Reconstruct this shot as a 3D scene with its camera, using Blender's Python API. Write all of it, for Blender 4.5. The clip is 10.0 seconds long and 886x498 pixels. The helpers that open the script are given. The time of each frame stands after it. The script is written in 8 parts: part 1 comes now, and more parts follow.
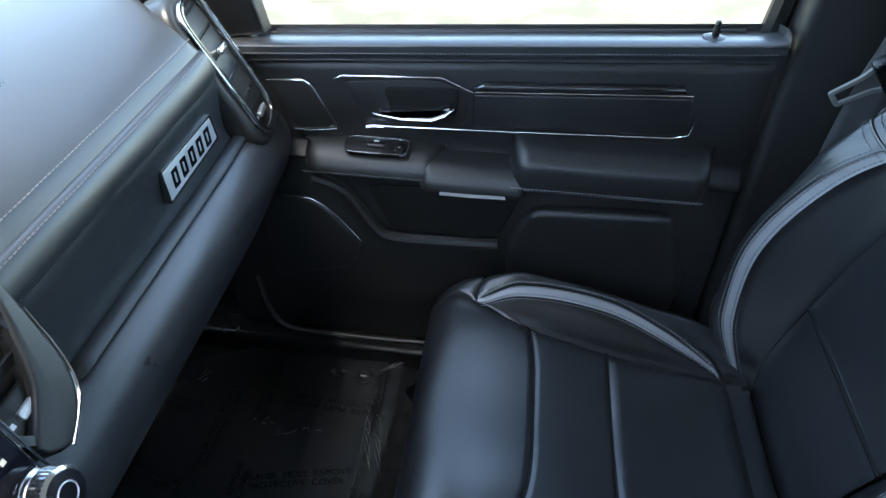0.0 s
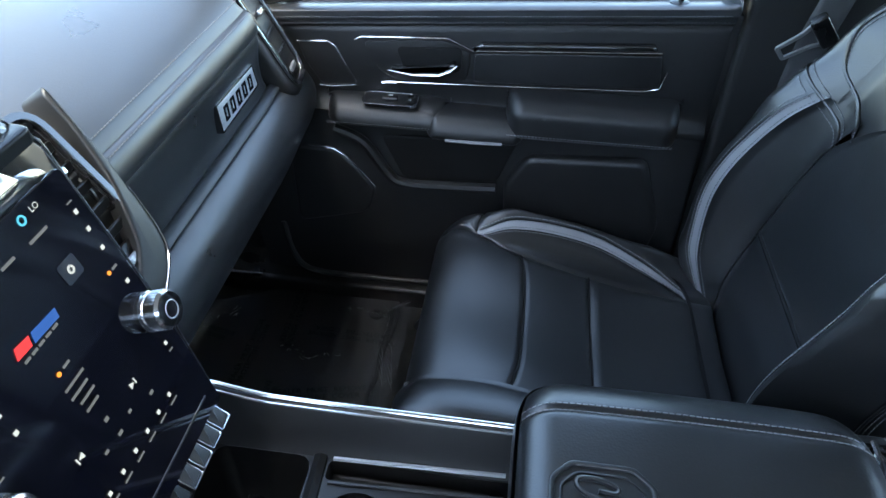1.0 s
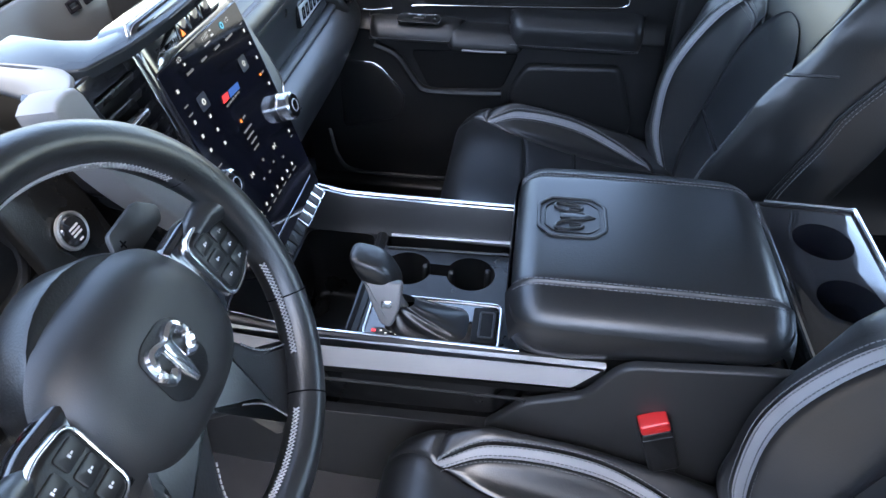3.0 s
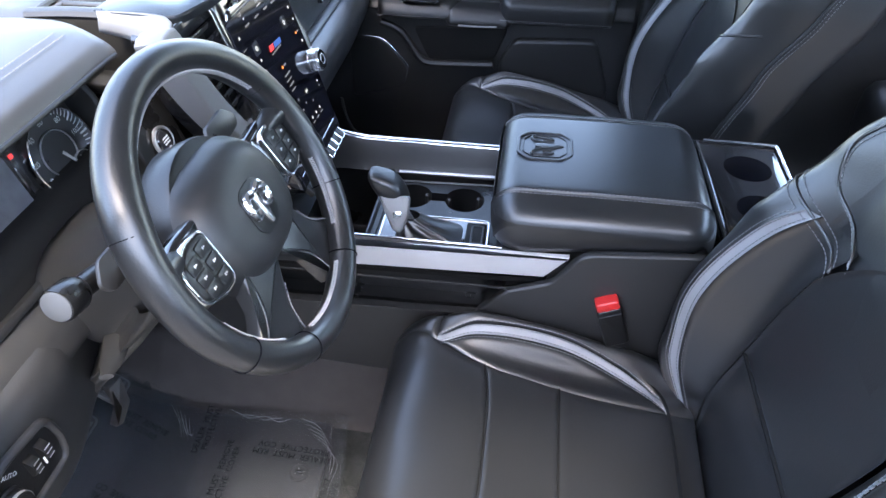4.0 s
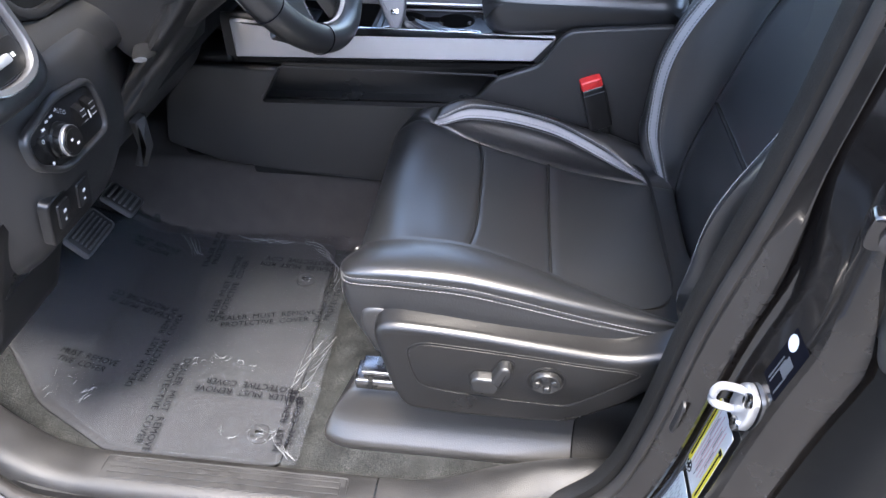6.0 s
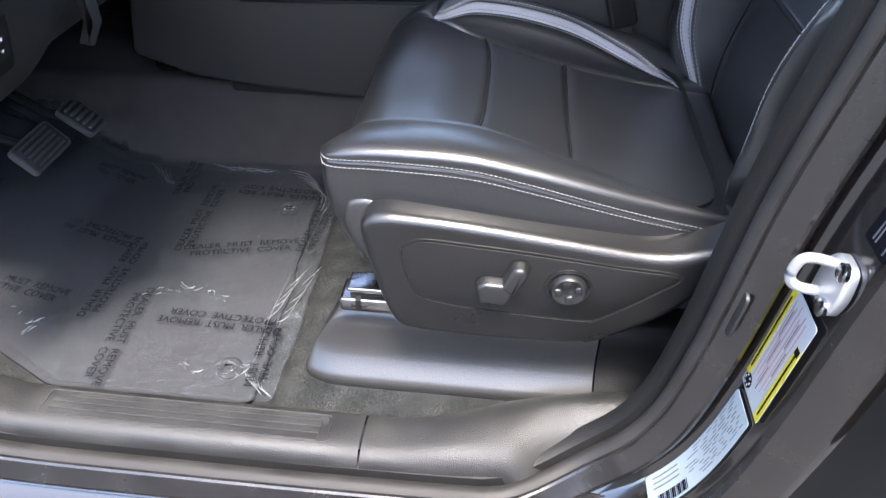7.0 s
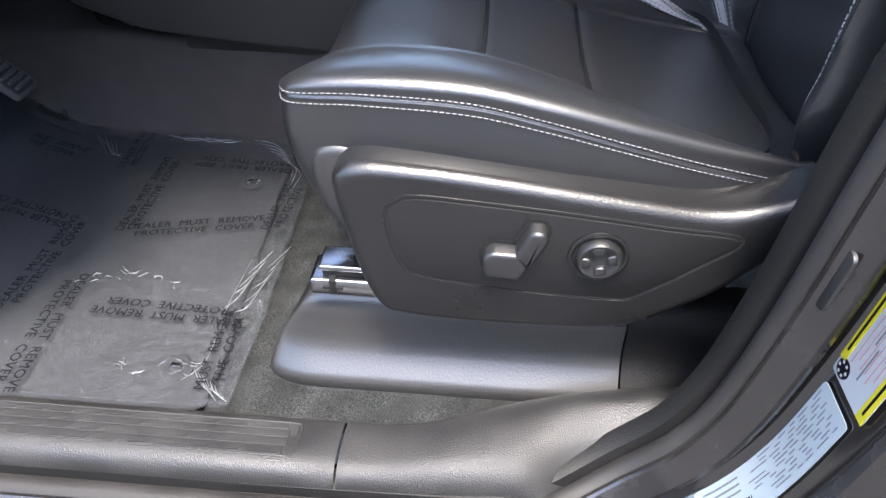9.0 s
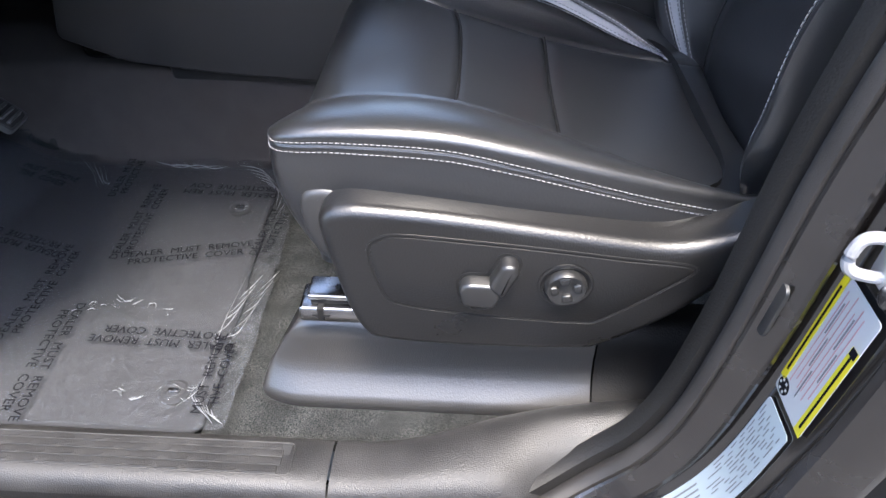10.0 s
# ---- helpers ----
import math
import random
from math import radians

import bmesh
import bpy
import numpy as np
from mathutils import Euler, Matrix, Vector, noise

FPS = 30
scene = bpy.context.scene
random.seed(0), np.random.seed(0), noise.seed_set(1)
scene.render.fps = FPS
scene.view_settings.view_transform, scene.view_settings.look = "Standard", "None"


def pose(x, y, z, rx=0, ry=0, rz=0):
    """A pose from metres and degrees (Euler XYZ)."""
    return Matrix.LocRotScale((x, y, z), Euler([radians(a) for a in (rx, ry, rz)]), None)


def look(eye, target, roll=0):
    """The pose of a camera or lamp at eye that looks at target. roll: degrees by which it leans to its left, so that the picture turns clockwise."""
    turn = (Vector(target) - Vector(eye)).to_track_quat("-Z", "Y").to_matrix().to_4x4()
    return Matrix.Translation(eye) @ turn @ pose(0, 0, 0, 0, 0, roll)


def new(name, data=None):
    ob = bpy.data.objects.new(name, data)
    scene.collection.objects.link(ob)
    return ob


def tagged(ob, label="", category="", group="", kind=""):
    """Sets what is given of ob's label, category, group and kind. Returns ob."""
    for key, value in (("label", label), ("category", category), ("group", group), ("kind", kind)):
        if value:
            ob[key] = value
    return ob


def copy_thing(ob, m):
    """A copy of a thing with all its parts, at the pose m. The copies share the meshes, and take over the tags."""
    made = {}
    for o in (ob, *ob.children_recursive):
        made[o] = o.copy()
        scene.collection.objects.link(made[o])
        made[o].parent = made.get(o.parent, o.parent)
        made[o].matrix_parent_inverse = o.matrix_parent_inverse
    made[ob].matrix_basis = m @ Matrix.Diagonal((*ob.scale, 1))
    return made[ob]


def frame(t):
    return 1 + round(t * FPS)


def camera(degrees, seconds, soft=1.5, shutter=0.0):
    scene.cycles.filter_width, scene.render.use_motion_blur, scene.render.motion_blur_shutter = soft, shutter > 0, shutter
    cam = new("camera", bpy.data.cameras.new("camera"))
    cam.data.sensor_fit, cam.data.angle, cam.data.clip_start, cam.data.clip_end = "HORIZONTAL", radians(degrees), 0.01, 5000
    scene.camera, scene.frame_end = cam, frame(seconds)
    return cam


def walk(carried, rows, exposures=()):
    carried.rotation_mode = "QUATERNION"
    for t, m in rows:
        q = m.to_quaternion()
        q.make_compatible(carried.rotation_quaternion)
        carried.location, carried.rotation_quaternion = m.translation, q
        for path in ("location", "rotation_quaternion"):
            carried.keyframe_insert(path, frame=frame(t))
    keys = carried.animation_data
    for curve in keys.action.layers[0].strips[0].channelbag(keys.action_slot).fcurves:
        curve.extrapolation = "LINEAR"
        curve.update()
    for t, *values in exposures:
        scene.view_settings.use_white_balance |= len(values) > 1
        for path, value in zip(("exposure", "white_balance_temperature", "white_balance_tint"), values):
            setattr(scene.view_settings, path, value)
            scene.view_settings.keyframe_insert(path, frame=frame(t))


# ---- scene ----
cam = camera(67.0, 10.0)
PATH = [
    (0, (0.114, -0.098, 1.046), (-0.062, 1.425, -0.239), 1.1),
    (0.5, (0.128, -0.178, 1.052), (-0.06, 1.342, -0.233), 0.9),
    (1, (0.14, -0.287, 1.068), (-0.052, 1.231, -0.219), 1.0),
    (1.5, (0.136, -0.395, 1.06), (-0.059, 1.118, -0.234), 0.9),
    (2, (0.126, -0.504, 1.066), (-0.071, 1.007, -0.23), 0.8),
    (2.5, (0.137, -0.607, 1.08), (-0.065, 0.903, -0.216), 0.6),
    (2.7, (0.147, -0.644, 1.079), (-0.056, 0.872, -0.21), 0.4),
    (3.8, (0.198, -0.908, 1.133), (-0.008, 0.599, -0.165), 0.3),
    (4, (0.198, -0.959, 1.138), (0.0, 0.551, -0.159), 0.5),
    (4.5, (0.202, -1.123, 1.145), (0.019, 0.394, -0.146), 0.4),
    (5, (0.214, -1.209, 1.099), (0.053, 0.314, -0.188), 0.5),
    (5.5, (0.224, -1.258, 1.005), (0.066, 0.267, -0.28), 0.3),
    (6, (0.218, -1.258, 0.911), (0.059, 0.262, -0.379), 0.3),
    (6.2, (0.22, -1.255, 0.865), (0.052, 0.266, -0.423), 0.1),
    (7.3, (0.209, -1.201, 0.669), (0.063, 0.309, -0.635), 0.8),
    (7.5, (0.206, -1.18, 0.629), (0.067, 0.333, -0.672), 1.0),
    (8, (0.194, -1.131, 0.562), (0.069, 0.38, -0.743), 1.0),
    (8.5, (0.188, -1.107, 0.551), (0.066, 0.402, -0.756), 0.9),
    (9, (0.193, -1.13, 0.597), (0.088, 0.385, -0.704), 1.0),
    (9.5, (0.2, -1.135, 0.612), (0.136, 0.383, -0.689), 1.1),
    (10, (0.198, -1.147, 0.65), (0.141, 0.372, -0.65), 0.9),
]
walk(cam, [(t, look(eye, target, roll)) for t, eye, target, roll in PATH],
     [(0.0, 3.62, 6900, -2), (3.0, 3.68, 6850, 8), (4.5, 4.05, 7150, 11), (6.0, 3.70, 6850, 11), (10.0, 3.52, 6850, 11)])


# ---- world, sun ----
SUN_ELEV, SUN_AZ = 70.0, -80.0        # a veiled sun stands high on the open-door side
world = bpy.data.worlds.new("sky")
scene.world = world
world.use_nodes = True
wn = world.node_tree.nodes
sky = wn.new("ShaderNodeTexSky")
sky.sky_type, sky.sun_disc = "NISHITA", False
sky.sun_elevation, sky.sun_rotation = radians(SUN_ELEV), radians(90 - SUN_AZ)
sky.air_density, sky.dust_density, sky.ozone_density = 0.9, 1.6, 1.2
world.node_tree.links.new(sky.outputs[0], wn["Background"].inputs[0])
wn["Background"].inputs[1].default_value = 0.15
sun_data = bpy.data.lights.new("sun", "SUN")
sun_data.energy, sun_data.angle, sun_data.color = 1.0, radians(14), (1.0, 0.97, 0.93)
sun = new("sun", sun_data)
_h = math.cos(radians(SUN_ELEV))
_sd = Vector((_h * math.cos(radians(SUN_AZ)), _h * math.sin(radians(SUN_AZ)), math.sin(radians(SUN_ELEV))))
sun.matrix_world = look(_sd * 20, (0, 0, 0))


# ---- materials ----
def material(name, base, rough=0.5, metal=0.0, grain=0.0, grain_scale=900.0, blotch=0.12, blotch_scale=9.0,
             coat=0.0, spec=0.5, kind="noise", rough_var=0.08, tint=None):
    """Node material: base colour varied at a large scale, fine relief at a small one."""
    m = bpy.data.materials.new(name)
    m.use_nodes = True
    nt = m.node_tree
    bsdf = nt.nodes["Principled BSDF"]
    tex = nt.nodes.new("ShaderNodeTexCoord")
    big = nt.nodes.new("ShaderNodeTexNoise")
    big.inputs["Scale"].default_value, big.inputs["Detail"].default_value = blotch_scale, 5.0
    nt.links.new(tex.outputs["Object"], big.inputs["Vector"])
    ramp = nt.nodes.new("ShaderNodeMapRange")
    ramp.inputs["From Min"].default_value, ramp.inputs["From Max"].default_value = 0.3, 0.7
    ramp.inputs["To Min"].default_value, ramp.inputs["To Max"].default_value = 0.0, 1.0
    nt.links.new(big.outputs["Fac"], ramp.inputs["Value"])
    mix = nt.nodes.new("ShaderNodeMix")
    mix.data_type = "RGBA"
    low = [c * (1 - blotch) for c in base]
    high = [min(1.0, c * (1 + blotch)) for c in (tint or base)]
    mix.inputs[6].default_value, mix.inputs[7].default_value = (*low, 1), (*high, 1)
    nt.links.new(ramp.outputs[0], mix.inputs[0])
    nt.links.new(mix.outputs[2], bsdf.inputs["Base Color"])
    rr = nt.nodes.new("ShaderNodeMapRange")
    rr.inputs["From Min"].default_value, rr.inputs["From Max"].default_value = 0.3, 0.7
    rr.inputs["To Min"].default_value, rr.inputs["To Max"].default_value = max(0.02, rough - rough_var), min(1.0, rough + rough_var)
    nt.links.new(big.outputs["Fac"], rr.inputs["Value"])
    nt.links.new(rr.outputs[0], bsdf.inputs["Roughness"])
    bsdf.inputs["Metallic"].default_value = metal
    bsdf.inputs["Specular IOR Level"].default_value = min(1.0, 2 * spec)
    bsdf.inputs["Coat Weight"].default_value = min(1.0, 1.6 * coat)
    bsdf.inputs["Coat Roughness"].default_value = 0.06
    if grain:
        if kind == "noise":
            fine = nt.nodes.new("ShaderNodeTexNoise")
            fine.inputs["Detail"].default_value = 3.0
            out = fine.outputs["Fac"]
        else:
            fine = nt.nodes.new("ShaderNodeTexVoronoi")
            fine.feature = "F1" if kind == "cells" else "SMOOTH_F1"
            out = fine.outputs["Distance"]
        fine.inputs["Scale"].default_value = grain_scale
        nt.links.new(tex.outputs["Object"], fine.inputs["Vector"])
        bump = nt.nodes.new("ShaderNodeBump")
        bump.inputs["Strength"].default_value, bump.inputs["Distance"].default_value = grain, 0.0012
        nt.links.new(out, bump.inputs["Height"])
        nt.links.new(bump.outputs[0], bsdf.inputs["Normal"])
    return m


def emitter(name, colour, strength):
    m = bpy.data.materials.new(name)
    m.use_nodes = True
    b = m.node_tree.nodes["Principled BSDF"]
    b.inputs["Base Color"].default_value = (*[c * 0.06 for c in colour], 1)
    b.inputs["Emission Color"].default_value = (*colour, 1)
    b.inputs["Emission Strength"].default_value = strength
    b.inputs["Roughness"].default_value = 0.3
    return m


LEATHER = material("black_leather", (0.0135, 0.0138, 0.0146), 0.33, grain=0.10, grain_scale=460, kind="smooth", spec=0.5, rough_var=0.03, blotch=0.06)
LEATHER_PERF = material("perforated_black_leather", (0.0138, 0.0146, 0.0158), 0.34, grain=0.05, grain_scale=330, kind="smooth", rough_var=0.03, blotch=0.06)
LEATHER_PAD = material("dash_leather", (0.0375, 0.0387, 0.0413), 0.35, grain=0.10, grain_scale=620, kind="cells")
GREY_TRIM = material("grey_vinyl_trim", (0.2875, 0.2875, 0.2975), 0.45, grain=0.45, grain_scale=800, blotch=0.08)
THREAD = material("pale_grey_thread", (0.20, 0.20, 0.205), 0.7, blotch=0.1)
PALE_THREAD = material("white_wheel_thread", (0.42, 0.42, 0.42), 0.7, blotch=0.1)
SWITCH = material("satin_black_switch", (0.0163, 0.0163, 0.0163), 0.36, blotch=0.05, rough_var=0.03, spec=0.35)
PLASTIC = material("black_grained_plastic", (0.0088, 0.0086, 0.0086), 0.32, grain=0.15, grain_scale=620, kind="smooth", spec=0.32)
PLASTIC_SOFT = material("charcoal_soft_plastic", (0.0225, 0.0222, 0.0222), 0.40, grain=0.15, grain_scale=1100, spec=0.36)
PLASTIC_GREY = material("lighter_grey_plastic", (0.0300, 0.0290, 0.0286), 0.33, grain=0.16, grain_scale=700, kind="smooth", blotch=0.12, rough_var=0.04, spec=0.5)
SILL_PLASTIC = material("dusty_sill_plastic", (0.0205, 0.0199, 0.0195), 0.50, grain=0.34, grain_scale=760, kind="cells", blotch=0.3, blotch_scale=16, rough_var=0.10, spec=0.28)
GUNMETAL = material("gunmetal_vent_frame", (0.11, 0.11, 0.113), 0.34, metal=0.4, blotch=0.05)
GLOSS = material("piano_black", (0.015, 0.015, 0.0175), 0.08, coat=0.6, blotch=0.0, rough_var=0.02)
CHROME = material("bright_chrome", (0.86, 0.87, 0.89), 0.16, metal=1.0, blotch=0.03, rough_var=0.04)
SILVER_PAINT = material("brushed_silver_paint", (0.68, 0.66, 0.65), 0.45, metal=0.1, blotch=0.06, grain=0.1, grain_scale=1500)
SATIN = material("satin_silver", (0.72, 0.72, 0.73), 0.42, metal=0.85, blotch=0.06, grain=0.1, grain_scale=1500)
STEEL = material("zinc_steel", (0.42, 0.42, 0.43), 0.22, metal=1.0, blotch=0.15, blotch_scale=30)
TRIM_BLACK = material("matt_black_trim", (0.0075, 0.0072, 0.0070), 0.60, grain=0.3, grain_scale=520, kind="smooth", spec=0.14)
SEAL = material("dusty_brown_black_rubber", (0.0225, 0.0208, 0.0198), 0.58, grain=0.2, grain_scale=700, blotch=0.25, blotch_scale=18, spec=0.16)
RUBBER = material("black_rubber", (0.0095, 0.0094, 0.0094), 0.52, grain=0.2, grain_scale=700)
PAINT = material("dark_grey_metallic_paint", (0.0085, 0.0074, 0.0070), 0.12, metal=0.0, coat=0.45, spec=0.4, blotch=0.1, blotch_scale=4)
# second copy of the body paint, lighter: sky light put into its colour
PAINT_LIT = material("lit_metallic_paint", (0.0165, 0.0147, 0.0137), 0.24, metal=0.25, coat=0.3, blotch=0.2, blotch_scale=25)
BEZEL = material("polished_dark_chrome", (0.55, 0.56, 0.58), 0.10, metal=1.0, blotch=0.03, rough_var=0.03)
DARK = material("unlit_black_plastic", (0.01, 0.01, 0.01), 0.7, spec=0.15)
RED = material("red_plastic", (0.72, 0.02, 0.02), 0.35, blotch=0.05)
WHITE = material("white_print", (0.75, 0.75, 0.75), 0.5, blotch=0.03)
INK = material("black_print", (0.0075, 0.0075, 0.01), 0.9, spec=0.0)
HEADLINER = material("grey_headliner_cloth", (0.42, 0.42, 0.42), 0.95, grain=0.5, grain_scale=900)
LABEL_WHITE = material("white_label_paper", (0.3375, 0.35, 0.3625), 0.4, blotch=0.05)
LABEL_BLUE = material("pale_blue_label_paper", (0.2625, 0.3125, 0.3375), 0.4, blotch=0.05)
LABEL_YELLOW = material("yellow_label_print", (0.5, 0.425, 0.0125), 0.4, blotch=0.05)
PINK_PRINT = material("faint_red_print", (0.325, 0.1625, 0.175), 0.5)
GREY_PRINT = material("grey_print", (0.0875, 0.0925, 0.1), 0.5)
ICON = emitter("lit_icon", (0.75, 0.78, 0.82), 0.09)
ICON_DIM = emitter("dim_lit_text", (0.5, 0.52, 0.56), 0.03)
ICON_RED = emitter("red_icon", (0.9, 0.05, 0.06), 0.125)
ICON_BLUE = emitter("blue_icon", (0.05, 0.16, 0.6), 0.075)
ICON_CYAN = emitter("cyan_icon", (0.1, 0.5, 0.75), 0.125)
ICON_ORANGE = emitter("orange_icon", (0.95, 0.25, 0.04), 0.175)
GAUGE_FACE = material("gauge_face", (0.03, 0.03, 0.0325), 0.35, blotch=0.1)


def carpet_material():
    m = material("charcoal_carpet", (0.0160, 0.0158, 0.0158), 0.98, grain=1.0, grain_scale=420, blotch=0.3, blotch_scale=30, spec=0.15, tint=(0.0235, 0.0232, 0.0230))
    nt = m.node_tree
    bsdf = nt.nodes["Principled BSDF"]
    tex = nt.nodes.new("ShaderNodeTexCoord")
    fib = nt.nodes.new("ShaderNodeTexNoise")
    fib.inputs["Scale"].default_value, fib.inputs["Detail"].default_value = 820, 3
    nt.links.new(tex.outputs["Object"], fib.inputs["Vector"])
    cr = nt.nodes.new("ShaderNodeValToRGB")
    cr.color_ramp.elements[0].position, cr.color_ramp.elements[0].color = 0.40, (0.15, 0.25, 0.25, 1)
    cr.color_ramp.elements[1].position, cr.color_ramp.elements[1].color = 0.70, (2.5, 2.5, 2.45, 1)
    nt.links.new(fib.outputs["Fac"], cr.inputs[0])
    mul = nt.nodes.new("ShaderNodeMix")
    mul.data_type, mul.blend_type = "RGBA", "MULTIPLY"
    mul.inputs[0].default_value = 1.0
    nt.links.new(bsdf.inputs["Base Color"].links[0].from_socket, mul.inputs[6])
    nt.links.new(cr.outputs[0], mul.inputs[7])
    nt.links.new(mul.outputs[2], bsdf.inputs["Base Color"])
    bsdf.inputs["Sheen Weight"].default_value = 0.0
    bsdf.inputs["Sheen Roughness"].default_value = 0.6
    return m


def film_material():
    """Thin clear polythene: mostly see-through, glossy, slightly milky, wrinkled."""
    m = bpy.data.materials.new("clear_plastic_film")
    m.use_nodes = True
    nt = m.node_tree
    nt.nodes.remove(nt.nodes["Principled BSDF"])
    out = nt.nodes["Material Output"]
    tex = nt.nodes.new("ShaderNodeTexCoord")
    n1 = nt.nodes.new("ShaderNodeTexNoise")
    n1.inputs["Scale"].default_value, n1.inputs["Detail"].default_value, n1.inputs["Distortion"].default_value = 120, 8, 1.2
    nt.links.new(tex.outputs["Object"], n1.inputs["Vector"])
    bump = nt.nodes.new("ShaderNodeBump")
    bump.inputs["Strength"].default_value, bump.inputs["Distance"].default_value = 0.42, 0.0022
    nt.links.new(n1.outputs["Fac"], bump.inputs["Height"])
    clear = nt.nodes.new("ShaderNodeBsdfTransparent")
    clear.inputs[0].default_value = (0.93, 0.94, 0.95, 1)
    milk = nt.nodes.new("ShaderNodeBsdfDiffuse")
    milk.inputs[0].default_value = (0.35, 0.375, 0.42, 1)
    haze = nt.nodes.new("ShaderNodeTexNoise")
    haze.inputs["Scale"].default_value, haze.inputs["Detail"].default_value = 190, 10
    nt.links.new(tex.outputs["Object"], haze.inputs["Vector"])
    hr = nt.nodes.new("ShaderNodeMapRange")
    hr.inputs["From Min"].default_value, hr.inputs["From Max"].default_value = 0.42, 0.66
    hr.inputs["To Min"].default_value, hr.inputs["To Max"].default_value = 0.030, 0.125
    nt.links.new(haze.outputs["Fac"], hr.inputs["Value"])
    mix1 = nt.nodes.new("ShaderNodeMixShader")
    nt.links.new(hr.outputs[0], mix1.inputs[0])
    nt.links.new(clear.outputs[0], mix1.inputs[1])
    nt.links.new(milk.outputs[0], mix1.inputs[2])
    gloss = nt.nodes.new("ShaderNodeBsdfGlossy")
    gloss.inputs["Roughness"].default_value = 0.09
    nt.links.new(bump.outputs[0], gloss.inputs["Normal"])
    fres = nt.nodes.new("ShaderNodeFresnel")
    fres.inputs["IOR"].default_value = 1.45
    nt.links.new(bump.outputs[0], fres.inputs["Normal"])
    mix2 = nt.nodes.new("ShaderNodeMixShader")
    nt.links.new(fres.outputs[0], mix2.inputs[0])
    nt.links.new(mix1.outputs[0], mix2.inputs[1])
    nt.links.new(gloss.outputs[0], mix2.inputs[2])
    nt.links.new(mix2.outputs[0], out.inputs[0])
    return m


def glass_material(name, tint, rough=0.0):
    m = bpy.data.materials.new(name)
    m.use_nodes = True
    nt = m.node_tree
    nt.nodes.remove(nt.nodes["Principled BSDF"])
    clear = nt.nodes.new("ShaderNodeBsdfTransparent")
    clear.inputs[0].default_value = (*tint, 1)
    gloss = nt.nodes.new("ShaderNodeBsdfGlossy")
    gloss.inputs["Roughness"].default_value = 0.03
    mix = nt.nodes.new("ShaderNodeMixShader")
    mix.inputs[0].default_value = 0.06
    nt.links.new(clear.outputs[0], mix.inputs[1])
    nt.links.new(gloss.outputs[0], mix.inputs[2])
    nt.links.new(mix.outputs[0], nt.nodes["Material Output"].inputs[0])
    return m


DOOR_VINYL = material("matt_black_vinyl", (0.0145, 0.0145, 0.015), 0.44, grain=0.12, grain_scale=900, kind="smooth", rough_var=0.04, spec=0.36)
SATIN_DIM = material("dull_satin_silver", (0.25, 0.245, 0.245), 0.5, metal=0.1, spec=0.3, blotch=0.05)
WALL = material("dark_unseen_wall", (0.09, 0.087, 0.084), 0.9, grain=0.8, grain_scale=25, blotch=0.25, blotch_scale=1.0)
CARPET = carpet_material()
# paler than the floor carpet: missing light on the tunnel put into the colour
TUNNEL = material("brown_black_nap", (0.050, 0.045, 0.0435), 0.95, grain=0.5, grain_scale=700, blotch=0.12, blotch_scale=22, spec=0.1)
FILM = film_material()
# opaque pale colour that paints the glints on the clear film's folds
FILM_GLINT = material("pale_film_glint", (0.225, 0.23, 0.2375), 0.12, blotch=0.2, blotch_scale=60, spec=0.8)
GLASS = glass_material("windscreen_glass", (0.85, 0.85, 0.85))
TINTED = glass_material("tinted_side_glass", (0.85, 0.85, 0.85))
BADGE = material("brushed_badge_metal", (0.70, 0.71, 0.72), 0.42, metal=0.3, blotch=0.05)
def ground_mix():
    """Dark asphalt round the truck, pale sand some metres off on the passenger side."""
    m = material("asphalt_and_sand", (0.046, 0.0445, 0.043), 0.9, grain=1.0, grain_scale=120, blotch=0.25, blotch_scale=2.0)
    nt = m.node_tree
    bsdf = nt.nodes["Principled BSDF"]
    tex = nt.nodes.new("ShaderNodeTexCoord")
    sep = nt.nodes.new("ShaderNodeSeparateXYZ")
    nt.links.new(tex.outputs["Object"], sep.inputs[0])
    wob = nt.nodes.new("ShaderNodeTexNoise")
    wob.inputs["Scale"].default_value = 1.2
    nt.links.new(tex.outputs["Object"], wob.inputs["Vector"])
    add = nt.nodes.new("ShaderNodeMath")
    add.operation = "ADD"
    nt.links.new(sep.outputs[1], add.inputs[0])
    nt.links.new(wob.outputs["Fac"], add.inputs[1])
    edge = nt.nodes.new("ShaderNodeMapRange")
    edge.inputs["From Min"].default_value, edge.inputs["From Max"].default_value = 1.9, 2.3
    nt.links.new(add.outputs[0], edge.inputs["Value"])
    spots = nt.nodes.new("ShaderNodeTexNoise")
    spots.inputs["Scale"].default_value, spots.inputs["Detail"].default_value = 3.0, 9.0
    nt.links.new(tex.outputs["Object"], spots.inputs["Vector"])
    sand = nt.nodes.new("ShaderNodeValToRGB")
    sand.color_ramp.elements[0].position, sand.color_ramp.elements[0].color = 0.38, (0.090, 0.080, 0.050, 1)
    sand.color_ramp.elements[1].position, sand.color_ramp.elements[1].color = 0.62, (0.160, 0.146, 0.100, 1)
    nt.links.new(spots.outputs["Fac"], sand.inputs[0])
    mix = nt.nodes.new("ShaderNodeMix")
    mix.data_type = "RGBA"
    nt.links.new(edge.outputs[0], mix.inputs[0])
    nt.links.new(bsdf.inputs["Base Color"].links[0].from_socket, mix.inputs[6])
    nt.links.new(sand.outputs[0], mix.inputs[7])
    nt.links.new(mix.outputs[2], bsdf.inputs["Base Color"])
    return m


